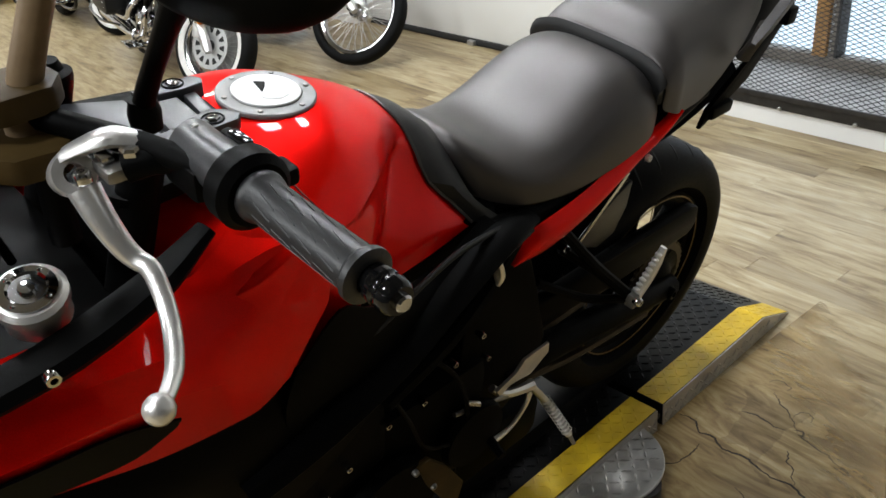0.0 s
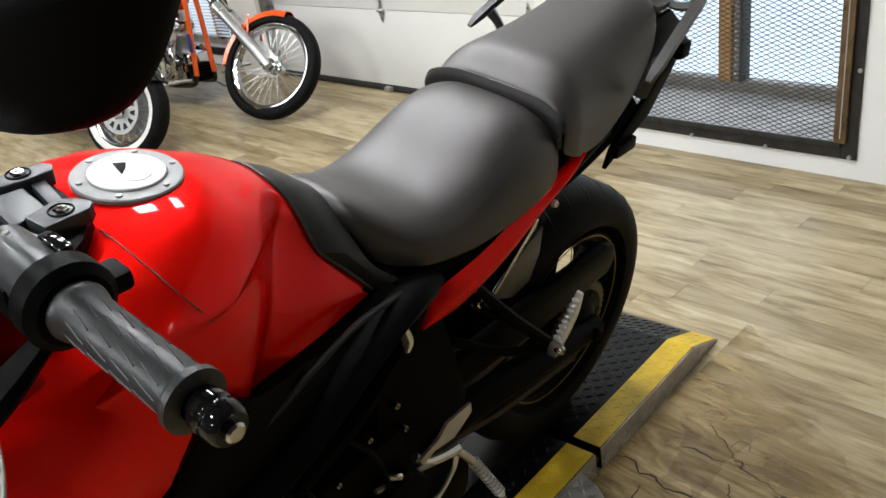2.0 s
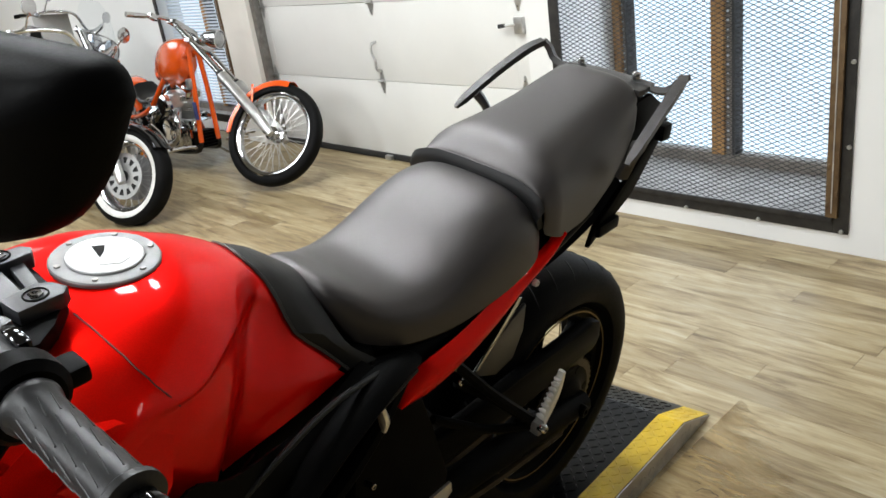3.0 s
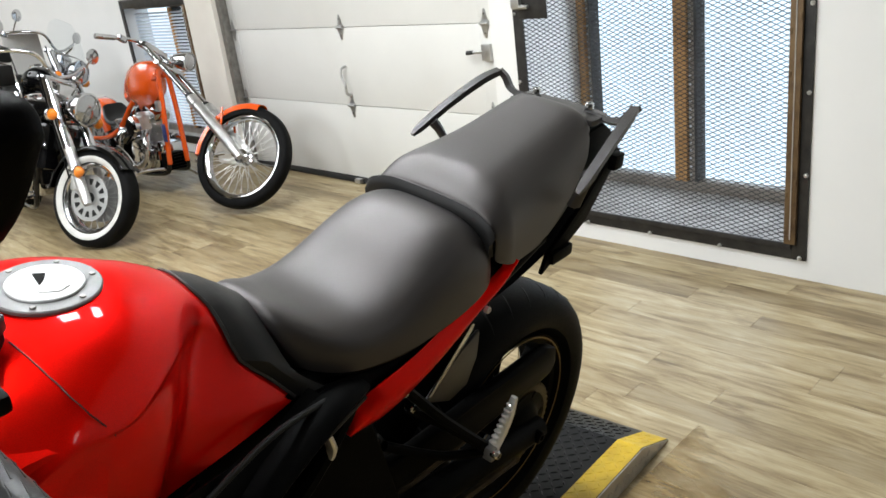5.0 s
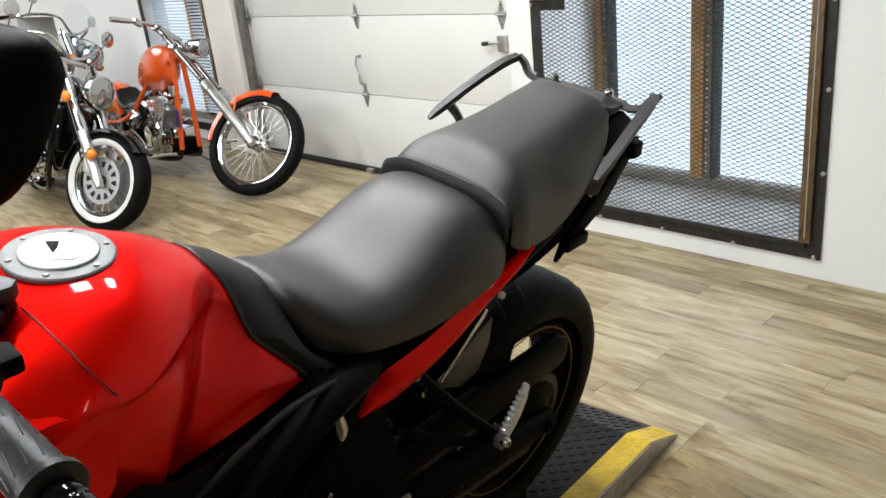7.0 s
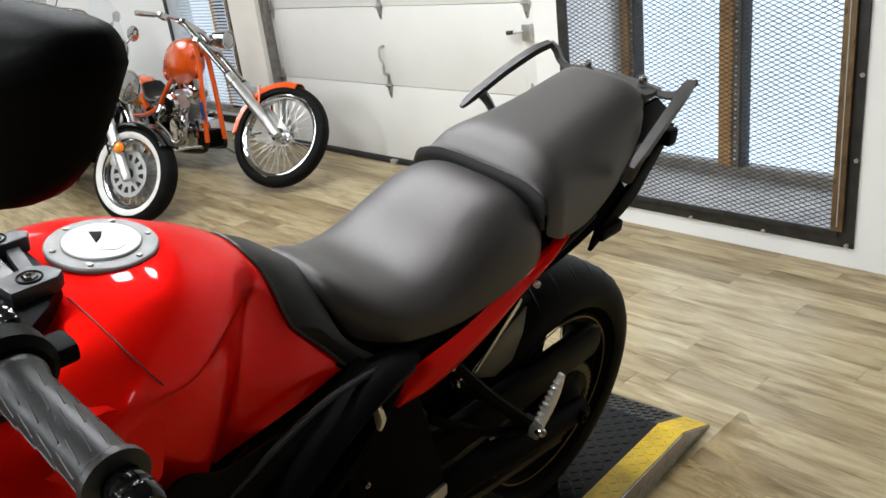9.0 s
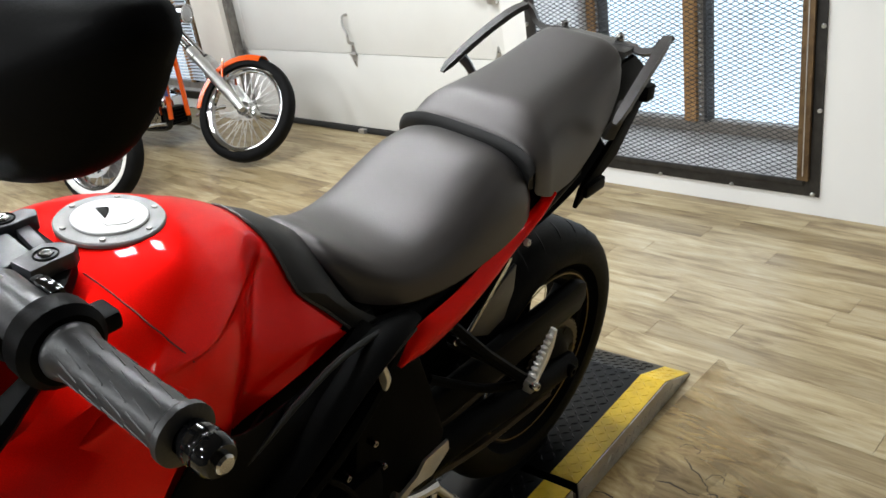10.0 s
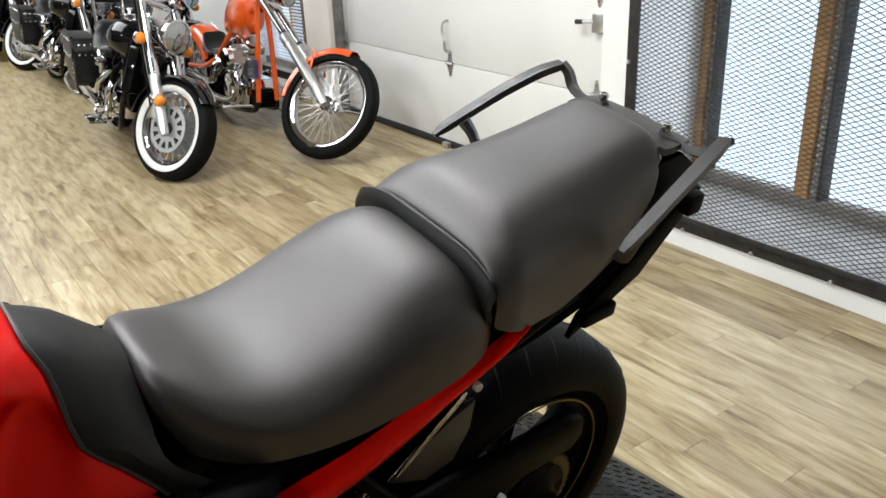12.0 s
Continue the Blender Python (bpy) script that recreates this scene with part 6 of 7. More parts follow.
def hand_controls(bike, bar, m, mat=None):
    b = part("handlebar", moved(join(tube(bar, 0.0125, 10, 5), tube([(-x, y, z) for x, y, z in bar], 0.0125, 10, 5)), m), CHROME, bike, "chrome swept handlebar")
    (x0, y0, z0), (x1, y1, z1) = bar[-2], bar[-1]
    for s in (1, -1):
        d = Vector((s * (x1 - x0), y1 - y0, z1 - z0)).normalized()
        e = Vector((s * x1, y1, z1))
        part("grip", moved(tube([e - d * 0.02, e + d * 0.05, e + d * 0.11], [0.017, 0.018, 0.018], 12), m), mat or CHROME, b)
        part("lever", moved(tube([e - d * 0.03 + Vector((0, -0.03, 0)), e + d * 0.02 + Vector((0, -0.06, 0.0)), e + d * 0.10 + Vector((0, -0.055, -0.004))], [0.008, 0.006, 0.007], 8, 3), m), CHROME, b)
        part("master_cylinder", moved(box((e.x - d.x * 0.06, e.y - d.y * 0.06 - 0.015, e.z + 0.015), (0.06, 0.04, 0.04), 0.008), m), CHROME, b)


def black_cruiser(m, windshield=False):
    bike = empty("cruiser_motorcycle", m, "black cruiser with a clear windshield and chrome trim" if windshield else "black and chrome cruiser with whitewall tyres and studded saddlebags", "motorcycle", "parked cruisers")
    S = steering(0.52, 0.85, 32, 34)
    spoke_wheel(bike, "front_wheel", 0.0, 0.316, 0.316, 0.13, 0.212, S, "chrome wire-spoked front wheel", True, 0.148)
    fender(bike, 0.0, 0.316, 0.338, 40, 175, 0.165, S, GLOSS, "deep gloss black front fender", 0.032)
    part("fender_trim", moved(tube([(0, -0.356 * math.cos(a), 0.325 + 0.358 * math.sin(a)) for a in np.radians(np.linspace(40, 70, 5))], 0.008, 8, 2), S), CHROME, bike)
    for s in (1, -1):
        leg = part("fork_leg", moved(tube([(s * 0.098, 0.17, 0.60), (s * 0.098, 0.30, 0.805), (s * 0.098, 0.44, 1.02)], [0.038, 0.036, 0.034], 16), S), CHROME, bike, "chrome covered fork leg")
        part("slider", moved(tube([(s * 0.098, -0.035, 0.275), (s * 0.098, -0.015, 0.305), (s * 0.098, 0.03, 0.380), (s * 0.098, 0.12, 0.523), (s * 0.098, 0.175, 0.610)], [0.024, 0.031, 0.031, 0.034, 0.036], 16, 2), S), ALU, leg, "satin fork slider")
        part("fender_bracket", moved(tube([(s * 0.098, 0.055, 0.43), (s * 0.084, 0.02, 0.50)], [0.014, 0.012], 8), S), CHROME, leg)
        part("axle_cap", moved(disc(0.02, 0.03, at_axle(s * 0.10, 0.0, 0.325), 14), S), CHROME, leg)
        part("caliper", moved(box((s * 0.075, 0.105, 0.40), (0.035, 0.06, 0.10), 0.012), S), CASTALU, leg)
        for sy, sz in ((0.30, 0.80), (0.085, 0.47)):
            lamp = part("turn_signal" if sz > 0.6 else "reflector", moved(join(ball((s * (0.19 if sz > 0.6 else 0.135), sy - 0.05, sz), (0.036, 0.034, 0.036), 16)), S), AMBER, bike, "amber round lamp")
            part("signal_cup", moved(join(ball((s * (0.19 if sz > 0.6 else 0.135), sy - 0.038, sz), (0.039, 0.032, 0.039), 14), tube([(s * 0.10, sy, sz), (s * 0.18, sy - 0.02, sz)], 0.010, 8)), S), CHROME, lamp)
    round_headlamp(bike, (0, 0.17, 0.865), 0.106, S)
    part("upper_yoke", moved(join(box((0, 0.33, 0.78), (0.24, 0.08, 0.04), 0.012), box((0, 0.45, 1.03), (0.25, 0.08, 0.035), 0.012), box((0, 0.38, 0.90), (0.16, 0.10, 0.22), 0.03)), S), CHROME, bike)
    hand_controls(bike, [(0.0, 0.44, 1.05), (0.08, 0.43, 1.08), (0.20, 0.45, 1.16), (0.33, 0.58, 1.14), (0.42, 0.75, 1.08)], S, BLACK)
    rows = []
    for y, w, zt, zb in ((0.52, 0.05, 0.84, 0.72), (0.58, 0.11, 0.88, 0.66), (0.70, 0.155, 0.90, 0.64), (0.84, 0.15, 0.87, 0.63), (0.98, 0.11, 0.80, 0.62), (1.06, 0.05, 0.73, 0.62)):
        rows.append([(0, y, zt), (w * 0.6, y, zt - 0.012), (w, y, (zt * 0.65 + zb * 0.35)), (w * 0.95, y, (zt * 0.3 + zb * 0.7)), (w * 0.4, y, zb)])
    part("fuel_tank", skin(mirrored(rows), 4, 4, True), GLOSS, bike, "gloss black teardrop tank")
    part("tank_console", join(box((0, 0.78, 0.895), (0.07, 0.24, 0.03), 0.012), disc(0.04, 0.02, Matrix.Translation((0, 0.74, 0.915)), 20)), CHROME, bike)
    seat = []
    for y, w, z in ((1.0, 0.10, 0.70), (1.08, 0.16, 0.70), (1.22, 0.19, 0.695), (1.36, 0.17, 0.74), (1.42, 0.14, 0.80), (1.56, 0.13, 0.81), (1.72, 0.10, 0.80)):
        seat.append([(0, y, z), (w * 0.6, y, z - 0.004), (w * 0.95, y, z - 0.03), (w, y, z - 0.07), (w * 0.7, y, z - 0.10)])
    part("seat", skin(mirrored(seat), 3, 3, True), LEATHER, bike, "studded black leather seat")
    part("studs", join(*[ball((-0.185 + 0.02 * abs(k - 5) / 5, 1.06 + 0.035 * k, 0.655), (0.006, 0.007, 0.006), 6) for k in range(11)]), CHROME, bike)
    part("sissy_bar", join(tube([(-0.10, 1.62, 0.72), (-0.10, 1.72, 0.95), (-0.06, 1.76, 1.08), (0.06, 1.76, 1.08), (0.10, 1.72, 0.95), (0.10, 1.62, 0.72)], 0.011, 8, 3)), CHROME, bike, "chrome passenger backrest bar")
    part("backrest_pad", box((0, 1.735, 1.0), (0.19, 0.05, 0.16), 0.022), LEATHER, bike, "black backrest pad")
    R = Matrix()
    spoke_wheel(bike, "rear_wheel", 1.60, 0.325, 0.325, 0.15, 0.20, R, "chrome wire-spoked rear wheel", False, 0.13, 32)
    fender(bike, 1.60, 0.325, 0.375, 40, 190, 0.20, R, GLOSS, "gloss black rear fender", 0.12)
    v_twin(bike, 0.92, 0.42, 1.05)
    part("air_cleaner", join(lathe([(0, -0.21), (0.07, -0.208), (0.082, -0.195), (0.082, -0.16), (0, -0.155)], at_axle(0, 0.92, 0.60), 28), disc(0.028, 0.02, at_axle(-0.214, 0.92, 0.60), 20)), CHROME, bike, "round chrome air cleaner")
    part("exhaust", join(tube([(-0.10, 0.80, 0.52), (-0.17, 0.72, 0.44), (-0.185, 0.80, 0.30), (-0.19, 1.05, 0.25), (-0.20, 1.40, 0.27), (-0.205, 1.98, 0.30)], [0.022, 0.024, 0.024, 0.028, 0.042, 0.045], 12, 4), tube([(-0.10, 1.05, 0.52), (-0.18, 1.10, 0.44), (-0.19, 1.20, 0.36), (-0.20, 1.50, 0.375), (-0.205, 1.98, 0.40)], [0.022, 0.024, 0.030, 0.042, 0.045], 12, 4)), CHROME, bike, "twin chrome exhaust pipes")
    part("frame", join(*[tube([(s * 0.04, 0.50, 0.80), (s * 0.12, 0.60, 0.35), (s * 0.13, 0.72, 0.17), (s * 0.13, 1.20, 0.17), (s * 0.12, 1.45, 0.36), (s * 0.10, 1.62, 0.33)], 0.018, 8, 3) for s in (1, -1)], tube([(0, 0.5, 0.82), (0, 0.9, 0.66), (0, 1.3, 0.62)], 0.022, 8, 2)), GLOSS, bike, "black tubular frame")
    part("front_cover", join(box((0, 0.60, 0.50), (0.20, 0.05, 0.34), 0.02, None), box((0, 0.86, 0.60), (0.16, 0.44, 0.12), 0.03)), GLOSS, bike, "black radiator cover and frame filler")
    part("battery_cover", prism([(1.06, 0.34), (1.12, 0.28), (1.34, 0.30), (1.36, 0.62), (1.08, 0.64)], -0.15, 0.15, "x", 0.02), GLOSS, bike, "gloss black battery side cover")
    for s in (1, -1):
        part("floorboard", join(box((s * 0.27, 0.80, 0.235), (0.11, 0.28, 0.018), 0.006), tube([(s * 0.10, 0.80, 0.23), (s * 0.24, 0.80, 0.225)], 0.014, 8)), CHROME, bike, "chrome footboard")
        bag = part("saddlebag", prism([(1.32, 0.40), (1.36, 0.36), (1.80, 0.38), (1.88, 0.46), (1.86, 0.66), (1.80, 0.71), (1.36, 0.70), (1.31, 0.62)], s * 0.15, s * 0.315, "x", 0.022), LEATHER, bike, "black leather saddlebag with chrome studs")
        part("bag_flap", prism([(1.33, 0.56), (1.40, 0.53), (1.78, 0.53), (1.86, 0.58), (1.86, 0.66), (1.80, 0.722), (1.36, 0.712), (1.31, 0.63)], s * 0.302, s * 0.326, "x", 0.008), LEATHER, bag)
        part("bag_studs", join(*[ball((s * 0.329, 1.36 + 0.042 * k, 0.56 + (0.02 if k in (0, 11) else 0)), (0.005, 0.007, 0.007), 6) for k in range(12)], *[ball((s * 0.329, 1.36 + 0.05 * k, 0.68), (0.005, 0.007, 0.007), 6) for k in range(10)], *[ball((s * 0.320, 1.36, 0.42 + 0.035 * k), (0.005, 0.007, 0.007), 6) for k in range(4)]), CHROME, bag)
        for r in range(2):
            for c in range(3):
                part("stud", ball((s * (0.190 + 0.042 * c), 1.312 - 0.004 * r, 0.655 - 0.065 * r), (0.009, 0.005, 0.009), 8), CHROME, bag)
        part("bag_rail", tube([(s * 0.25, 1.25, 0.30), (s * 0.335, 1.45, 0.32), (s * 0.335, 1.85, 0.36), (s * 0.24, 1.98, 0.42)], 0.010, 8, 4), CHROME, bag, "chrome bag guard rail")
    for s in (1, -1):
        part("mirror", moved(join(tube([(s * 0.36, 0.62, 1.13), (s * 0.38, 0.58, 1.24)], 0.006, 8), moved(lathe([(0, -0.015), (0.05, -0.006), (0.055, 0.006), (0.05, 0.008), (0, 0.008)], None, 20), Matrix.Translation((s * 0.39, 0.575, 1.27)) @ Matrix.Rotation(radians(90), 4, "X"))), S), CHROME, bike, "round chrome mirror")
    # right side of the engine: covers, downpipe shields, linkage
    case = part("side_case", lathe([(0, 0.0), (0.105, 0.0), (0.118, 0.014), (0.112, 0.034), (0.085, 0.044), (0.078, 0.038), (0.040, 0.038), (0.034, 0.050), (0, 0.052)], Matrix.Translation((-0.120, 0.99, 0.315)) @ Matrix.Rotation(radians(-90), 4, "Y"), 32), CHROME, bike, "round chrome clutch cover")
    for k in range(7):
        a = 2 * math.pi * k / 7
        part("cover_screw", ball((-0.160, 0.99 + 0.098 * math.cos(a), 0.315 + 0.098 * math.sin(a)), (0.005, 0.006, 0.006), 8), DULLSTEEL, case)
    part("cover_badge", disc(0.024, 0.006, at_axle(-0.174, 0.99, 0.315), 20), BLACK, case)
    part("pulley_cover", prism([(1.10, 0.21), (1.18, 0.17), (1.36, 0.20), (1.40, 0.28), (1.30, 0.34), (1.12, 0.33)], -0.165, -0.120, "x", 0.014), CHROME, bike, "chrome pulley cover")
    part("brake_pedal", tube([(-0.20, 0.94, 0.24), (-0.25, 0.84, 0.27), (-0.27, 0.72, 0.33), (-0.25, 0.70, 0.34)], [0.010, 0.009, 0.009, 0.016], 8, 3), CHROME, bike, "chrome brake pedal")
    part("radiator_hose", tube([(-0.10, 0.62, 0.62), (-0.14, 0.68, 0.56), (-0.14, 0.78, 0.46), (-0.10, 0.86, 0.42)], 0.020, 10, 4), BLACK, bike)
    part("ignition_lead", tube([(-0.08, 0.86, 0.66), (-0.13, 0.78, 0.60), (-0.10, 0.74, 0.52)], 0.008, 8, 4), BLACK, bike)
    part("brake_hose", moved(tube([(-0.13, 0.105, 0.42), (-0.15, 0.20, 0.62), (-0.15, 0.34, 0.86), (-0.16, 0.44, 1.06)], 0.006, 6, 4), S), BLACK, bike, "black brake hose")
    part("fork_shroud", moved(join(box((0, 0.30, 0.66), (0.15, 0.10, 0.16), 0.03), box((0, 0.40, 0.60), (0.20, 0.10, 0.30), 0.03)), S), GLOSS, bike, "black fork shroud")
    for s in (1, -1):
        val = part("seat_valance", prism([(1.02, 0.64), (1.16, 0.655), (1.34, 0.66), (1.33, 0.56), (1.20, 0.50), (1.06, 0.54)], s * 0.152, s * 0.166, "x", 0.005), LEATHER, bike, "studded leather seat valance")
        for k in range(9):
            part("stud", ball((s * 0.168, 1.05 + 0.033 * k, 0.632 + 0.004 * (k % 2)), (0.004, 0.007, 0.007), 6), CHROME, val)
        for cy, cz in ((1.12, 0.575), (1.20, 0.560), (1.27, 0.580)):
            part("concho", disc(0.016, 0.008, at_axle(s * 0.168, cy, cz), 8), CHROME, val, "star-shaped chrome concho")
    if windshield:
        sheet = [[(x, 0.20 + 0.8 * x * x + 0.42 * (z - 0.85), z) for x in (-w, -w * 0.5, 0, w * 0.5, w)] for z, w in ((0.86, 0.12), (0.98, 0.22), (1.12, 0.24), (1.26, 0.19), (1.33, 0.11))]
        pane = part("windshield", moved(skin(sheet, 3, 3, False, 0.003), S), SCREEN, bike, "clear plastic windshield")
        pane.visible_shadow = False
        part("windshield_brace", moved(tube([(-0.20, 0.30, 1.00), (0.0, 0.245, 1.00), (0.20, 0.30, 1.00)], 0.007, 8, 4), S), CHROME, pane)
    part("stand", tube([(0.12, 0.80, 0.22), (0.26, 0.90, 0.052)], 0.012, 8), CHROME, bike)
    part("tail_lamp", ball((0, 1.98, 0.52), (0.05, 0.03, 0.035), 14), REDLENS, bike)
    return bike


def orange_chopper(m):
    bike = empty("chopper_motorcycle", m, "orange chopper with long chrome fork and wire-spoked front wheel", "motorcycle", "parked cruisers")
    S = steering(0.90, 0.93, 52, 38)
    spoke_wheel(bike, "front_wheel", 0.0, 0.330, 0.330, 0.095, 0.254, S, "tall chrome wire-spoked front wheel", False, 0.0, 56)
    fender(bike, 0.0, 0.330, 0.352, 80, 185, 0.108, S, ORANGE, "orange painted front fender", 0.05)
    for s in (1, -1):
        leg = part("fork_leg", moved(tube([(s * 0.088, 0.40, 0.632), (s * 0.088, 0.92, 0.99)], 0.0205, 14), S), CHROME, bike, "long chrome fork leg")
        part("slider", moved(join(tube([(s * 0.088, -0.03, 0.312), (s * 0.088, 0.02, 0.350), (s * 0.088, 0.10, 0.415), (s * 0.088, 0.36, 0.604), (s * 0.088, 0.40, 0.632)], [0.022, 0.030, 0.034, 0.034, 0.030], 16, 2), tube([(s * 0.088, 0.375, 0.614), (s * 0.088, 0.43, 0.652)], [0.038, 0.038], 16)), S), ALU, leg, "satin polished fork slider")
        part("dust_seal", moved(tube([(s * 0.088, 0.43, 0.652), (s * 0.088, 0.455, 0.669)], [0.030, 0.026], 14), S), RUBBERSEAL, leg)
        part("axle_cap", moved(disc(0.024, 0.04, at_axle(s * 0.088, 0.0, 0.330), 14), S), CHROME, leg)
        part("fender_stay", moved(tube([(s * 0.08, 0.16, 0.47), (s * 0.066, 0.20, 0.62)], 0.008, 8), S), ORANGE, leg)
    part("yoke", moved(box((0, 0.74, 0.865), (0.23, 0.07, 0.035), 0.012), S), CHROME, bike, "chrome lower yoke")
    part("yoke", moved(box((0, 0.915, 0.985), (0.23, 0.08, 0.035), 0.012), S), CHROME, bike, "chrome upper yoke")
    round_headlamp(bike, (0, 0.60, 0.92), 0.060, S)
    part("headlamp_stay", moved(join(tube([(0, 0.72, 0.88), (0, 0.66, 0.93)], 0.014, 8)), S), CHROME, bike)
    hand_controls(bike, [(0.0, 0.93, 1.0), (0.06, 0.94, 1.0), (0.18, 0.96, 0.98), (0.28, 1.00, 0.945)], S, CHROME)
    rows = []
    for y, w, zt, zb in ((0.86, 0.025, 0.86, 0.72), (0.90, 0.068, 0.90, 0.655), (0.99, 0.092, 0.912, 0.612), (1.12, 0.092, 0.895, 0.595), (1.26, 0.070, 0.84, 0.585), (1.37, 0.04, 0.75, 0.60)):
        rows.append([(0, y, zt), (w * 0.62, y, zt - 0.02), (w, y, zt * 0.6 + zb * 0.4), (w * 0.92, y, zt * 0.25 + zb * 0.75), (w * 0.35, y, zb)])
    part("fuel_tank", skin(mirrored(rows), 4, 4, True), ORANGE, bike, "glossy orange chopper tank")
    part("tank_emblem", ball((-0.089, 1.05, 0.76), (0.006, 0.035, 0.03), 12), DULLSTEEL, bike)
    part("filler_cap", disc(0.03, 0.02, Matrix.Translation((0.05, 0.95, 0.912)), 18), CHROME, bike)
    for s in (1, -1):
        part("down_tube", tube([(s * 0.03, 0.79, 0.86), (s * 0.050, 0.785, 0.55), (s * 0.066, 0.80, 0.22)], 0.018, 10, 4), ORANGE, bike, "orange frame tube")
        part("lower_rail", tube([(s * 0.066, 0.80, 0.22), (s * 0.080, 0.88, 0.15), (s * 0.11, 1.35, 0.14), (s * 0.13, 1.75, 0.30), (s * 0.13, 1.90, 0.33)], 0.018, 10, 4), GLOSS, bike, "black lower frame rail")
        part("seat_tube", tube([(s * 0.03, 0.82, 0.82), (s * 0.05, 1.20, 0.64), (s * 0.09, 1.42, 0.44), (s * 0.13, 1.60, 0.36), (s * 0.13, 1.90, 0.33)], 0.019, 10, 4), ORANGE, bike)
    seat = []
    for y, w, z in ((1.34, 0.06, 0.53), (1.41, 0.10, 0.50), (1.52, 0.12, 0.49), (1.62, 0.115, 0.515), (1.70, 0.085, 0.585)):
        seat.append([(0, y, z), (w * 0.6, y, z), (w * 0.96, y, z - 0.015), (w, y, z - 0.04), (w * 0.6, y, z - 0.05)])
    part("seat", skin(mirrored(seat), 3, 3, True), LEATHER, bike, "low black leather solo seat")
    R = Matrix()
    spoke_wheel(bike, "rear_wheel", 1.92, 0.30, 0.30, 0.18, 0.20, R, "chrome wire-spoked rear wheel", False, 0.13, 40)
    fender(bike, 1.92, 0.30, 0.322, 20, 120, 0.20, R, ORANGE, "orange rear fender", 0.10)
    v_twin(bike, 1.09, 0.37, 1.15)
    part("air_cleaner", lathe([(0, -0.20), (0.06, -0.198), (0.075, -0.185), (0.075, -0.15), (0, -0.145)], at_axle(0, 1.02, 0.48), 24), CHROME, bike, "round chrome air cleaner")
    part("exhaust", join(tube([(-0.09, 0.98, 0.44), (-0.16, 0.90, 0.38), (-0.17, 0.92, 0.26), (-0.175, 1.15, 0.20), (-0.18, 1.8, 0.22)], [0.022, 0.023, 0.023, 0.025, 0.027], 12, 4), tube([(-0.09, 1.28, 0.44), (-0.16, 1.30, 0.40), (-0.175, 1.36, 0.29), (-0.18, 1.8, 0.30)], [0.022, 0.023, 0.025, 0.027], 12, 4)), CHROME, bike, "chrome drag pipes")
    part("oil_tank", lathe([(0, -0.11), (0.085, -0.11), (0.095, -0.09), (0.095, 0.09), (0.085, 0.11), (0, 0.11)], at_axle(0, 1.48, 0.40), 24), CHROME, bike, "round chrome oil tank")
    part("primary_cover", prism([(1.0, 0.20), (1.06, 0.16), (1.50, 0.18), (1.58, 0.25), (1.50, 0.36), (1.10, 0.34), (1.0, 0.28)], 0.13, 0.18, "x", 0.02), CHROME, bike)
    for s in (-1, 1):
        part("forward_peg", tube([(s * 0.12, 0.80, 0.20), (s * 0.25, 0.76, 0.22), (s * 0.33, 0.76, 0.22)], [0.012, 0.012, 0.016], 8, 2), CHROME, bike, "chrome forward footpeg")
    reg = part("regulator", box((0, 0.86, 0.23), (0.13, 0.08, 0.12), 0.012), BLACK, bike, "finned black regulator between the down tubes")
    for k in range(5):
        part("fin", box((0, 0.815, 0.185 + 0.022 * k), (0.12, 0.02, 0.008), 0.002), BLACK, reg)
    part("horn", lathe([(0, 0.0), (0.035, 0.0), (0.042, 0.012), (0.030, 0.03), (0, 0.035)], at_axle(-0.10, 0.84, 0.34), 20), CHROME, bike, "round chrome horn")
    part("carburettor", join(box((-0.10, 1.02, 0.50), (0.09, 0.09, 0.10), 0.015), tube([(-0.05, 1.02, 0.54), (-0.13, 1.0, 0.55)], 0.03, 12)), ALU, bike)
    part("magneto_cover", lathe([(0, 0.0), (0.062, 0.0), (0.070, 0.010), (0.064, 0.024), (0.045, 0.030), (0.040, 0.024), (0.018, 0.024), (0.014, 0.034), (0, 0.035)], Matrix.Translation((-0.150, 0.96, 0.27)) @ Matrix.Rotation(radians(-90), 4, "Y"), 28), CHROME, bike, "round chrome cam cover")
    part("cover_ring", lathe([(0.046, 0.0265), (0.062, 0.0255), (0.062, 0.0275), (0.046, 0.0285)], Matrix.Translation((-0.150, 0.96, 0.27)) @ Matrix.Rotation(radians(-90), 4, "Y"), 28, True), BLACK, bike)
    for k in range(6):
        a = k * math.pi / 3
        part("cover_screw", ball((-0.176, 0.96 + 0.056 * math.cos(a), 0.27 + 0.056 * math.sin(a)), (0.004, 0.005, 0.005), 8), DULLSTEEL, bike)
    part("primary_belt", prism([(1.02, 0.24), (1.08, 0.19), (1.48, 0.21), (1.54, 0.26), (1.47, 0.33), (1.12, 0.31)], 0.181, 0.186, "x", 0.003), BLACK, bike)
    part("blue_tag", box((-0.075, 0.775, 0.44), (0.006, 0.05, 0.12), 0.002), BLUE, bike, "dark blue hang tag on the frame")
    part("oil_lines", join(tube([(-0.05, 1.30, 0.30), (-0.13, 1.22, 0.26), (-0.12, 1.10, 0.25)], 0.008, 6, 4), tube([(-0.04, 1.32, 0.36), (-0.14, 1.26, 0.34), (-0.13, 1.14, 0.42)], 0.007, 6, 4)), BLACK, bike)
    part("coil_cover", box((-0.06, 0.80, 0.62), (0.05, 0.05, 0.07), 0.012), ALU, bike)
    part("stand", tube([(0.12, 1.0, 0.15), (0.27, 1.08, 0.045)], 0.012, 8), CHROME, bike)
    return bike



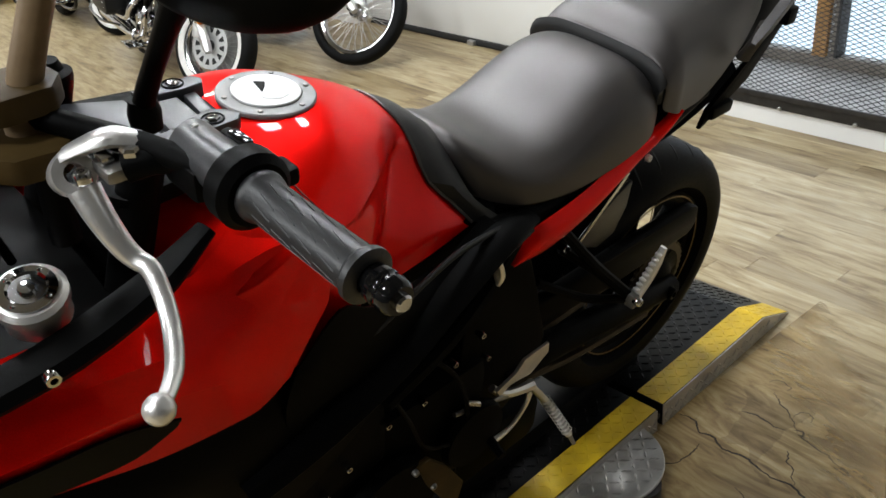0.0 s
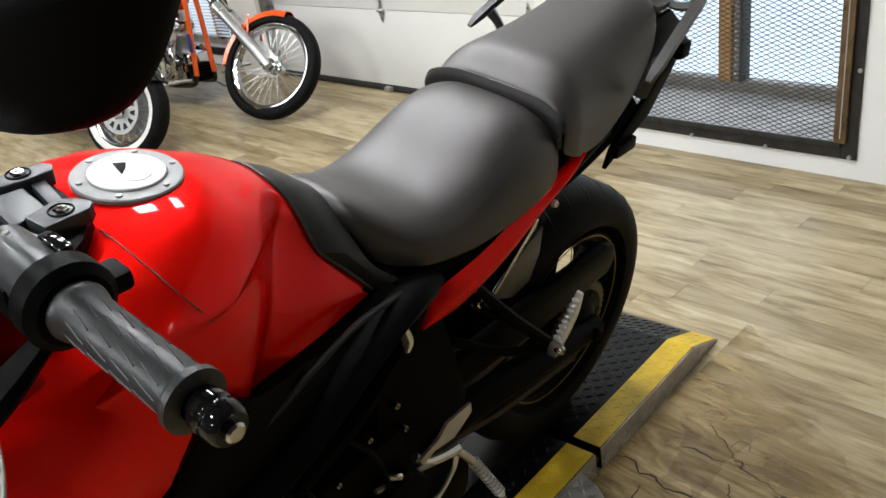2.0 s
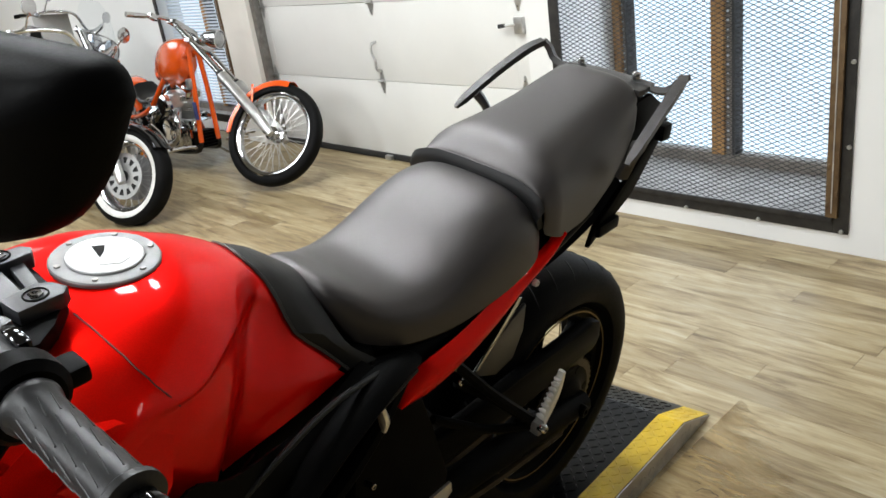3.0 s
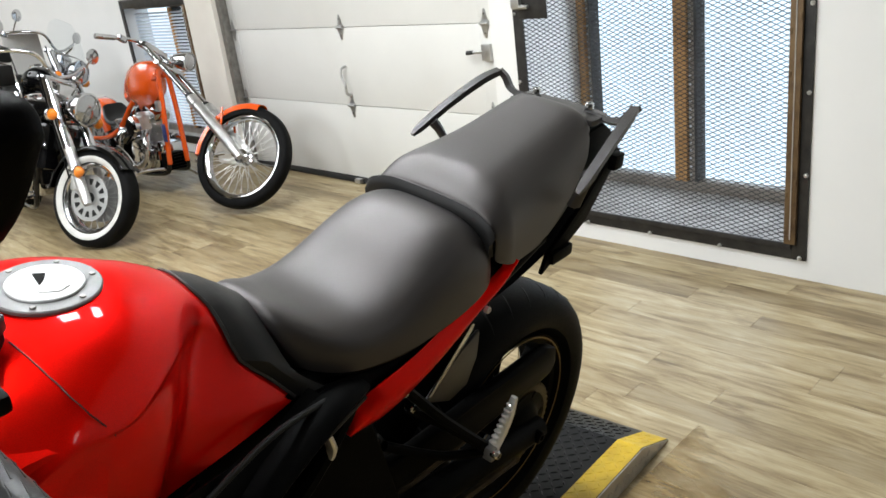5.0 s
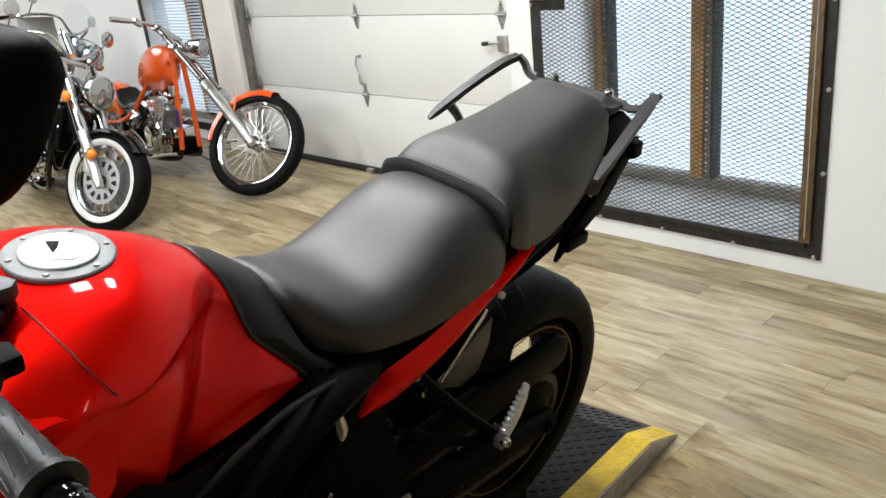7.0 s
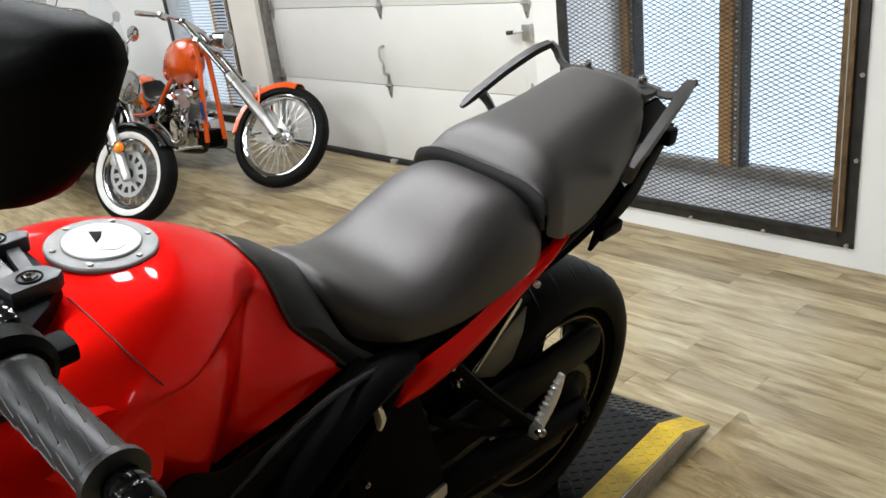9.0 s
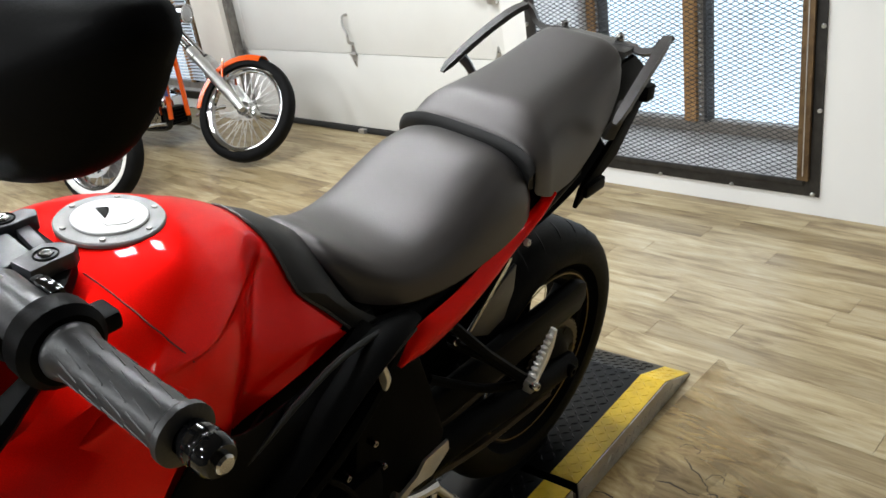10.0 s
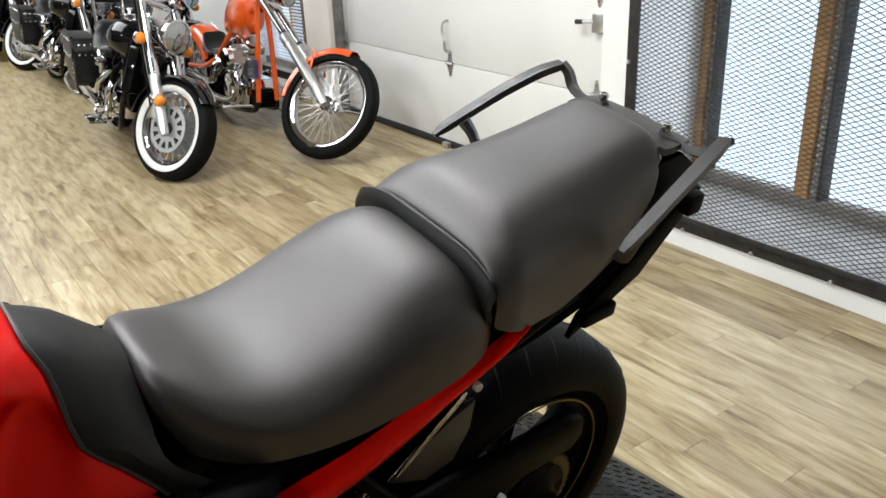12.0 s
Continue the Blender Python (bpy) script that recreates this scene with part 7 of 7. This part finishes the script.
black = black_cruiser(pose(-4.68, 1.706, 0.002, 0, 6.0, 84) @ Matrix.Scale(0.92, 4))
copy_thing(black, pose(-7.05, 1.92, 0.002, 0, 6.0, 90))
copy_thing(black, pose(-9.25, 1.75, 0.002, 0, 6.0, 92))
chopper = orange_chopper(pose(-4.40, 2.60, 0.002, 0, 3.0, 90))
black_cruiser(pose(-6.95, 2.62, 0.002, 0, 6.0, 91) @ Matrix.Scale(0.92, 4), True)
copy_thing(chopper, pose(-9.10, 2.30, 0.002, 0, 3.0, 92))


def far_cabinet():
    c = empty("storage_cabinet", pose(-12.62, 2.0, 0), "yellow painted storage cabinet against the far wall", "cabinet")
    part("body", span(-0.25, 0.25, -0.5, 0.5, 0.06, 1.2, 0.01), YELLOW, c)
    part("plinth", span(-0.23, 0.23, -0.48, 0.48, 0.0, 0.06, 0.004), BLACK, c, "black plinth")
    for s in (-1, 1):
        door = part("door", box((0.258, s * 0.247, 0.63), (0.014, 0.485, 1.10), 0.004), YELLOW, c)
        part("handle", tube([(0.27, s * 0.04, 0.60), (0.285, s * 0.04, 0.62), (0.285, s * 0.04, 0.72), (0.27, s * 0.04, 0.74)], 0.006, 8), DULLSTEEL, door)


far_cabinet()


# ---- floor pieces ----
def plank_mesh(length, width):
    l, w, c = length / 2, width / 2, 0.0007
    top = [(-l + c, -w + c, 0), (l - c, -w + c, 0), (l - c, w - c, 0), (-l + c, w - c, 0)]
    rim = [(-l, -w, -c), (l, -w, -c), (l, w, -c), (-l, w, -c)]
    low = [(x, y, -0.0045) for x, y, _ in rim]
    v = top + rim + low
    f = [(0, 1, 2, 3)]
    for k in range(4):
        j = (k + 1) % 4
        f += [(4 + k, 4 + j, j, k), (8 + k, 8 + j, 4 + j, 4 + k)]
    me = bpy.data.meshes.new("plank")
    me.from_pydata(v, [], f)
    me.materials.append(PLANK)
    return me


def lay_floor():
    L, W, gap = 0.92, 0.106, 0.0006
    mesh = plank_mesh(L - gap, W - gap)
    rest_v, rest_f = [], []
    shifts = random.Random(4)
    y = 3.30 - W / 2
    count = 0
    while y > BACK_Y - W / 3:
        x = FAR_X + shifts.random() * L - L
        while x < NEAR_X + L:
            near = -5.0 < x < 1.4 and y > 0.20
            if near and count < 300:
                ob = new("plank", mesh)
                ob.parent = floor
                ob.location = (x, y, 0)
                count += 1
            else:
                n = len(rest_v)
                if FAR_X + 0.02 < x + L / 2 and x - L / 2 < NEAR_X - 0.02:
                    rest_v += [(min(max(p.co.x + x, FAR_X), NEAR_X), max(p.co.y + y, BACK_Y), p.co.z) for p in mesh.vertices]
                    rest_f += [tuple(n + k for k in q.vertices) for q in mesh.polygons]
            x += L
        y -= W
    raw("far_planks", rest_v, rest_f, PLANK, floor, "", "stuff")
    return count


lay_floor()
